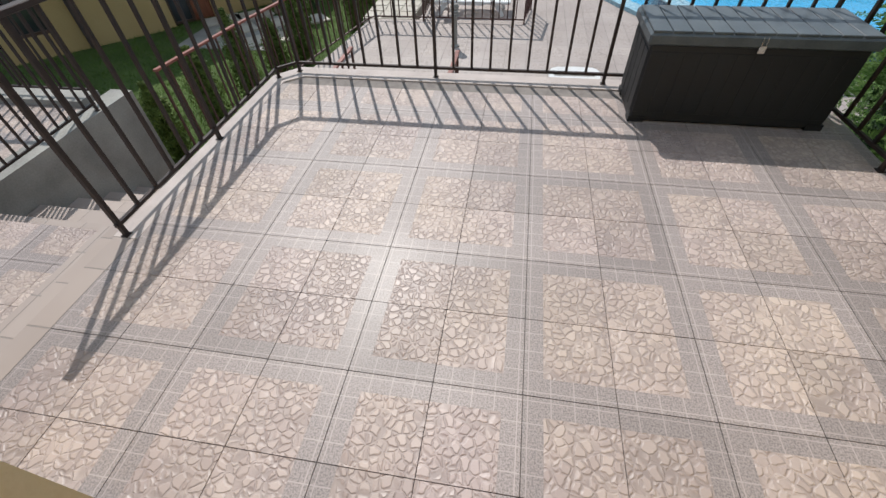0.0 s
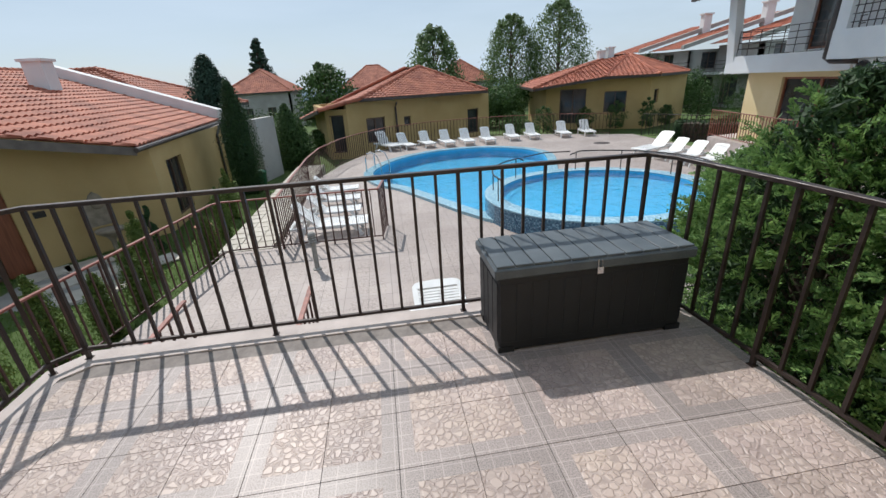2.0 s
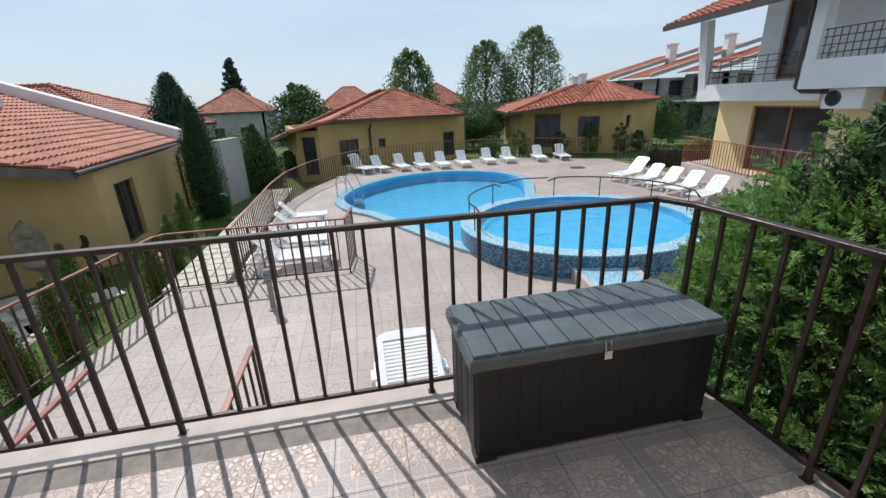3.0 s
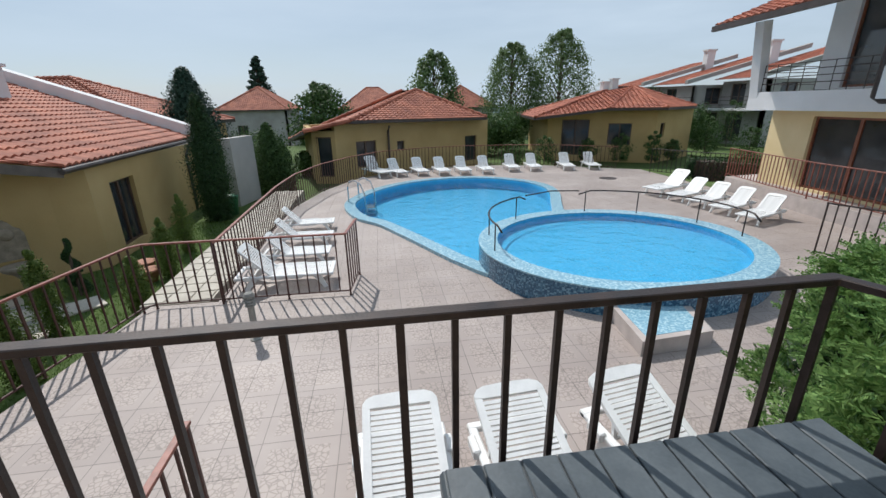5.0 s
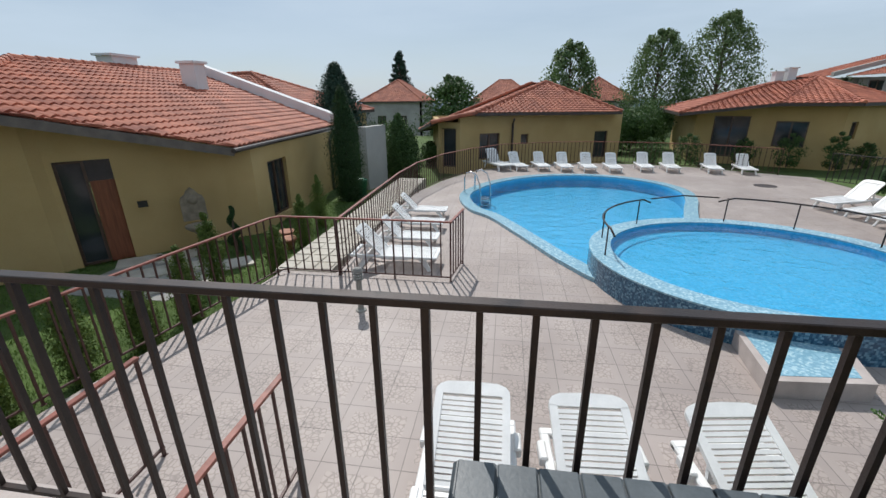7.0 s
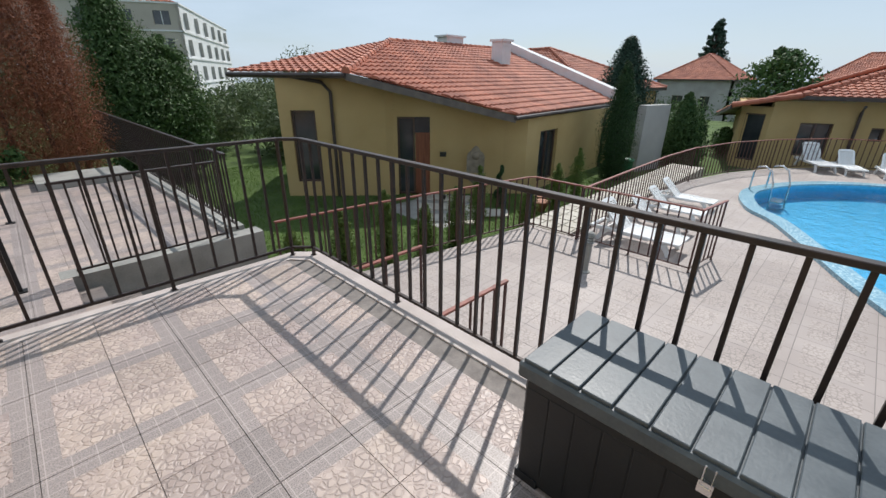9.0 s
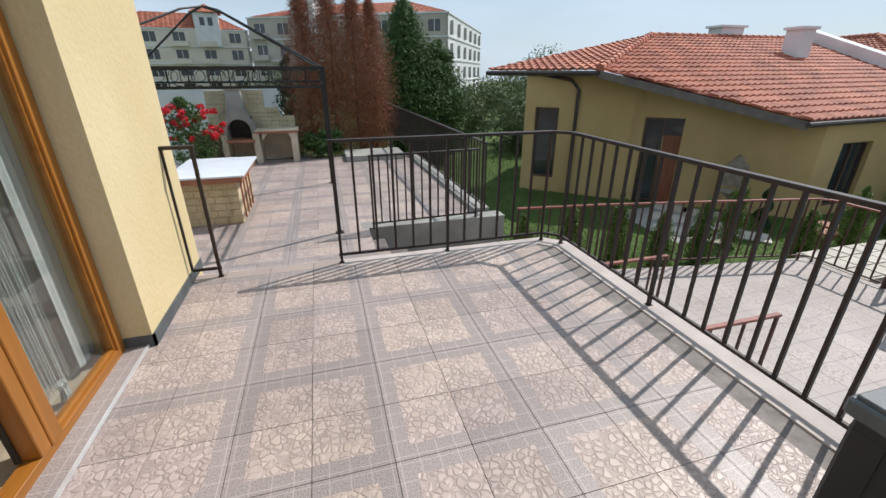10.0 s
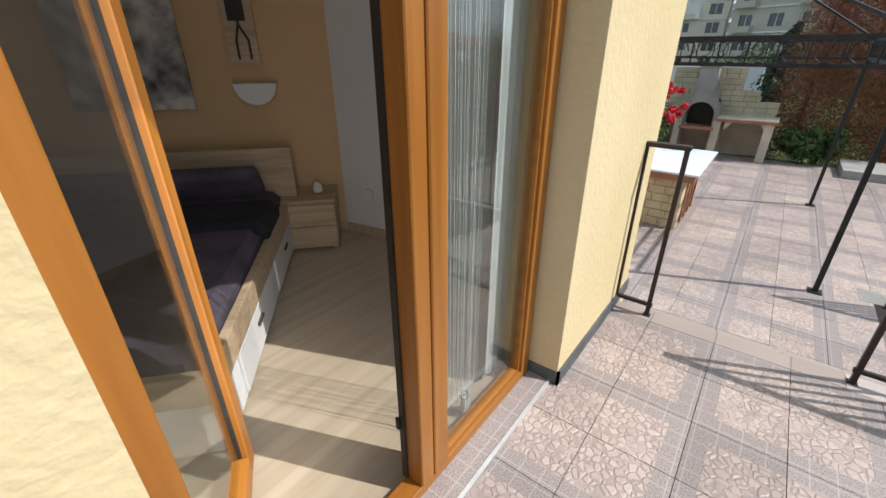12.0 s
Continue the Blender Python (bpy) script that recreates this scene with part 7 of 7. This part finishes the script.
# far houses
hip_house("far_house", [(-18.5, 57), (-10.5, 57), (-10.5, 66), (-18.5, 66)], -8, 1.2, [(-14.5, 61, 3.9), (-14.5, 63, 3.9)], "distant house with orange tile roof", wall=M_GREYWALL, holes={0: [(2, 3.2, 5.8, 7.4), (5, 6, 5.8, 7.4)]})
hip_house("far_house", [(-5, 70), (5, 70), (5, 80), (-5, 80)], -10, 1.0, [(-1, 75, 4.2), (1, 75, 4.2)], "distant house with clay tile roof", wall=M_GREYWALL)
hip_house("far_house", [(9, 62), (17, 62), (17, 71), (9, 71)], -8, 1.0, [(13, 66, 4.0), (13, 67, 4.0)], "distant house with orange tile roof", wall=M_GREYWALL)
def terraced_unit(x0, x1, y0, y1, ze, slope, label):
    """One dwelling of the terrace: a roof rising along x, a white fire wall on the near side, two storeys of dark openings and a balcony."""
    u = thing("terraced_house", (x0, y0, -1.6), label, "house")
    L, D, H = x1 - x0, y1 - y0, ze + 1.6
    top = H + slope * L
    bm = bmesh.new()
    roof_plane(bm, (-0.5, D, H - 0.15), (-0.5, 0.2, H - 0.15), (L, 0.2, top), (L, D, top))
    tagged(part("roof", bm, M_ROOFTILE, u, "orange clay tile roof", fix=False), kind="stuff")
    bm = bmesh.new()
    pts = [(-0.6, H - 0.2), (L, top), (L, top + 0.32), (-0.6, H + 0.10)]
    lo_, hi_ = ([bm.verts.new((x, y, z)) for x, z in pts] for y in (-0.1, 0.2))
    bm.faces.new(lo_)
    bm.faces.new(hi_[::-1])
    for i in range(4):
        bm.faces.new((lo_[i], lo_[(i + 1) % 4], hi_[(i + 1) % 4], hi_[i]))
    part("parapet", bm, M_GREYWALL, u, "grey sloping fire wall")
    bm = bmesh.new()
    quad_wall(bm, (0.3, 0.2), (L, 0.2), -0.5, H - 0.25, 0.25, 1, [(1.0, 2.4, 0.1, 2.1), (3.6, 5.0, 0.5, 1.9), (1.0, 2.3, 2.75, H - 0.45), (3.6, 4.8, 2.9, H - 0.45)])
    quad_wall(bm, (0.3, D), (0.3, 0.2), -0.5, H - 0.25, 0.25, 1, [(0.8, 2.4, 0.1, 2.1), (0.9, 2.2, 2.75, H - 0.45)])
    part("wall", bm, M_GREYWALL, u)
    for a, b, z0, z1 in ((1.3, 2.7, 0.1, 2.1), (3.9, 5.3, 0.5, 1.9), (1.3, 2.6, 2.75, H - 0.45), (3.9, 5.1, 2.9, H - 0.45)):
        window_part(u, "window", (a, 0.2), (b, 0.2), z0, z1, 0.12, 1)
    for a, b, z0, z1 in ((0.8, 2.4, 0.1, 2.1), (0.9, 2.2, 2.75, H - 0.45)):
        window_part(u, "window", (0.3, D - a), (0.3, D - b), z0, z1, 0.12, 1)
    part("balcony", box_bm((-0.9, 0.2, 2.3), (0.28, D, 2.45)), M_WHITE, u, "white balcony slab")
    bm = bmesh.new()
    for z in (2.7, 3.0, 3.25):
        add_bar(bm, (-0.85, 0.25, z), (-0.85, D, z), 0.04, 0.04)
        add_bar(bm, (-0.85, 0.25, z), (0.3, 0.25, z), 0.04, 0.04)
    part("balcony_rail", bm, M_GUTTER, u)
    bm = bmesh.new()
    add_box(bm, (L * 0.62, -0.25, H + slope * L * 0.5), (L * 0.62 + 0.7, 0.25, H + slope * L * 0.62 + 1.3))
    chim = part("chimney", bm, M_WHITE, u, "white square chimney")
    part("cap", box_bm((L * 0.62 - 0.1, -0.33, H + slope * L * 0.62 + 1.3), (L * 0.62 + 0.8, 0.33, H + slope * L * 0.62 + 1.42)), M_WHITE, chim)
    return u


for x0, x1, y0, y1, ze in ((23.6, 31.5, 36.0, 41.0, 2.85), (24.4, 33.8, 31.6, 36.0, 2.80), (26.6, 36.0, 27.4, 31.6, 3.0)):
    terraced_unit(x0, x1, y0, y1, ze, 0.25, "grey two-storey terraced house with rising orange tile roof")
hip_house("bungalow", [(-19.5, 22.5), (-8.5, 19.8), (-8.0, 27.0), (-19.0, 29.5)], -1.9, 0.9, [(-13.5, 24.2, 2.9), (-15.5, 24.8, 2.9)], "yellow bungalow with orange tile roof beyond the first one")

# apartment blocks
def block(name, origin, turn, w, d, floors, fh, z0, label, wall, win_w=2.0, step=4.4, towers=()):
    b = thing(name, (origin[0], origin[1], z0), label, "apartment building", turn=turn)
    H = floors * fh
    for face, (L, m) in enumerate(((w, Matrix.Identity(4)), (d, Matrix.Translation((w, 0, 0)) @ Matrix.Rotation(radians(90), 4, "Z")))):
        holes = []
        n = int(L // (step if face == 0 else 6.0))
        for f_ in range(floors):
            for k in range(n):
                s = (k + 0.5) * L / n - win_w / 2
                holes.append((s, s + win_w, f_ * fh + 0.7, f_ * fh + 2.4))
        bm = bmesh.new()
        quad_wall(bm, (0, 0), (L, 0), 0, H, 0.4, 1, holes)
        bm.transform(m)
        part("wall", bm, wall if face == 0 else M_WHITE, b)
        for h in holes:
            bm = bmesh.new()
            add_box(bm, (h[0], 0.16, h[2]), (h[1], 0.22, h[3]), m)
            win = part("window", bm, M_DARKGLASS, b)
            bm = bmesh.new()
            add_box(bm, ((h[0] + h[1]) / 2 - 0.05, 0.12, h[2]), ((h[0] + h[1]) / 2 + 0.05, 0.158, h[3]), m)
            part("frame", bm, M_WHITE, win)
            if face == 0 and holes.index(h) % n % 3 != 1:
                part("balcony", box_bm((h[0] - 0.5, -1.0, h[2] - 0.75), (h[1] + 0.5, -0.002, h[2] + 0.15), m), wall, b)
            if face == 1:
                part("awning", box_bm((h[0] - 0.2, -0.5, h[2] - 0.4), (h[0] - 0.05, 0.0, h[3]), m), M_GREYWALL, b)
        for f_ in range(1, floors + 1):
            part("cornice", box_bm((-0.15, -0.15, f_ * fh - 0.15), (L + 0.15, -0.002, f_ * fh + 0.05), m), M_WHITE, b)
    bm = bmesh.new()
    for (a, c) in (((0.4, 0.4), (w - 0.4, 0.4)), ((w - 0.4, 0.4), (w - 0.4, d - 0.4)), ((w - 0.4, d - 0.4), (0.4, d - 0.4)), ((0.4, d - 0.4), (0.4, 0.4))):
        mid = (w / 2, d / 2)
        ra = [a[0] + (mid[0] - a[0]) * 0.5, a[1] + (mid[1] - a[1]) * 0.5]
        rc = [c[0] + (mid[0] - c[0]) * 0.5, c[1] + (mid[1] - c[1]) * 0.5]
        roof_plane(bm, (*a, H + 0.1), (*c, H + 0.1), (*rc, H + 2.9), (*ra, H + 2.9), step=0.8, wave=0.8, amp=0.08)
    tagged(part("roof", bm, M_ROOFTILE, b, "orange clay tile roof", fix=False), kind="stuff")
    for tx in towers:
        tw = part("stair_tower", box_bm((tx, -0.6, H - 3.0), (tx + 4.2, 4.0, H + 2.8)), M_WHITE, b, "white stair tower with small arched windows")
        bm = bmesh.new()
        base_ = [(tx - 0.5, -1.1), (tx + 4.7, -1.1), (tx + 4.7, 4.5), (tx - 0.5, 4.5)]
        for i in range(4):
            (x0, y0), (x1, y1) = base_[i], base_[(i + 1) % 4]
            roof_plane(bm, (x0, y0, H + 2.8), (x1, y1, H + 2.8), (tx + 2.1, 1.7, H + 4.4), (tx + 2.1, 1.7, H + 4.4), step=0.8, wave=0.8, amp=0.08)
        tagged(part("tower_roof", bm, M_ROOFTILE, b, "orange pyramid roof", fix=False), kind="stuff")
        for x in (tx + 1.0, tx + 2.4):
            bm = bmesh.new()
            add_box(bm, (x, -0.64, H + 0.6), (x + 0.8, -0.603, H + 2.0))
            part("window", bm, M_DARKGLASS, tw)
    return b
M_BLOCK = mottled("beige_grey_block_render", (0.40, 0.36, 0.31), (0.50, 0.46, 0.40), 0.3, 0.9)
M_BEIGE = mottled("beige_block_render", (0.60, 0.54, 0.44), (0.72, 0.66, 0.56), 0.3, 0.9)
block("apartment_block", (-87.7, -10.7), 61.9, 36, 40, 4, 3.4, -3.4, "beige-grey and white four-storey apartment block with orange roof", M_BLOCK, towers=(9.0,))
block("apartment_block", (-95, -36), 98, 24, 12, 4, 3.0, -3, "cream apartment block with tower and orange roofs", M_BEIGE, towers=(15.0,))

# ---- floor tiles, last ----
bm = bmesh.new()
hw = TILE / 2 - 0.0016
add_box(bm, (-hw, -hw, -0.008), (hw, hw, 0.0))
tile_me = mesh_of("tile", bm, M_TILE)
def tiles(parent_name, x0, x1, y0, y1, z, inside, limit=300):
    parent = bpy.data.objects[parent_name]
    n = 0
    i0, i1 = math.floor(x0 / TILE), math.ceil(x1 / TILE)
    j0, j1 = math.floor(y0 / TILE), math.ceil(y1 / TILE)
    cells = sorted(((i, j) for i in range(i0, i1) for j in range(j0, j1)), key=lambda c: abs(c[0] + 2) + abs(c[1] - 1))
    for i, j in cells:
        cx, cy = (i + 0.5) * TILE, (j + 0.5) * TILE
        if not inside(cx, cy):
            continue
        turn = {(0, 0): 0, (1, 0): 90, (1, 1): 180, (0, 1): 270}[(i % 2, j % 2)]
        ob = new("tile", tile_me)
        ob.parent = parent
        ob.matrix_basis = pose(cx, cy, z + random.uniform(-0.0004, 0.0004), 0, 0, turn)
        n += 1
    return n
tiles("terrace_slab", -2.1, 2.1, -1.3, 1.9, 0.0, lambda x, y: -1.95 < x < 2.0 and -1.24 < y < 1.75)
tiles("terrace_slab_west", -9.9, -2.3, -3.8, 2.0, WEST, lambda x, y: (-9.8 < x < -2.80 and -3.7 < y < 0.22) or (-8.9 < x < -4.4 and y < 1.85 and y >= 0.22))
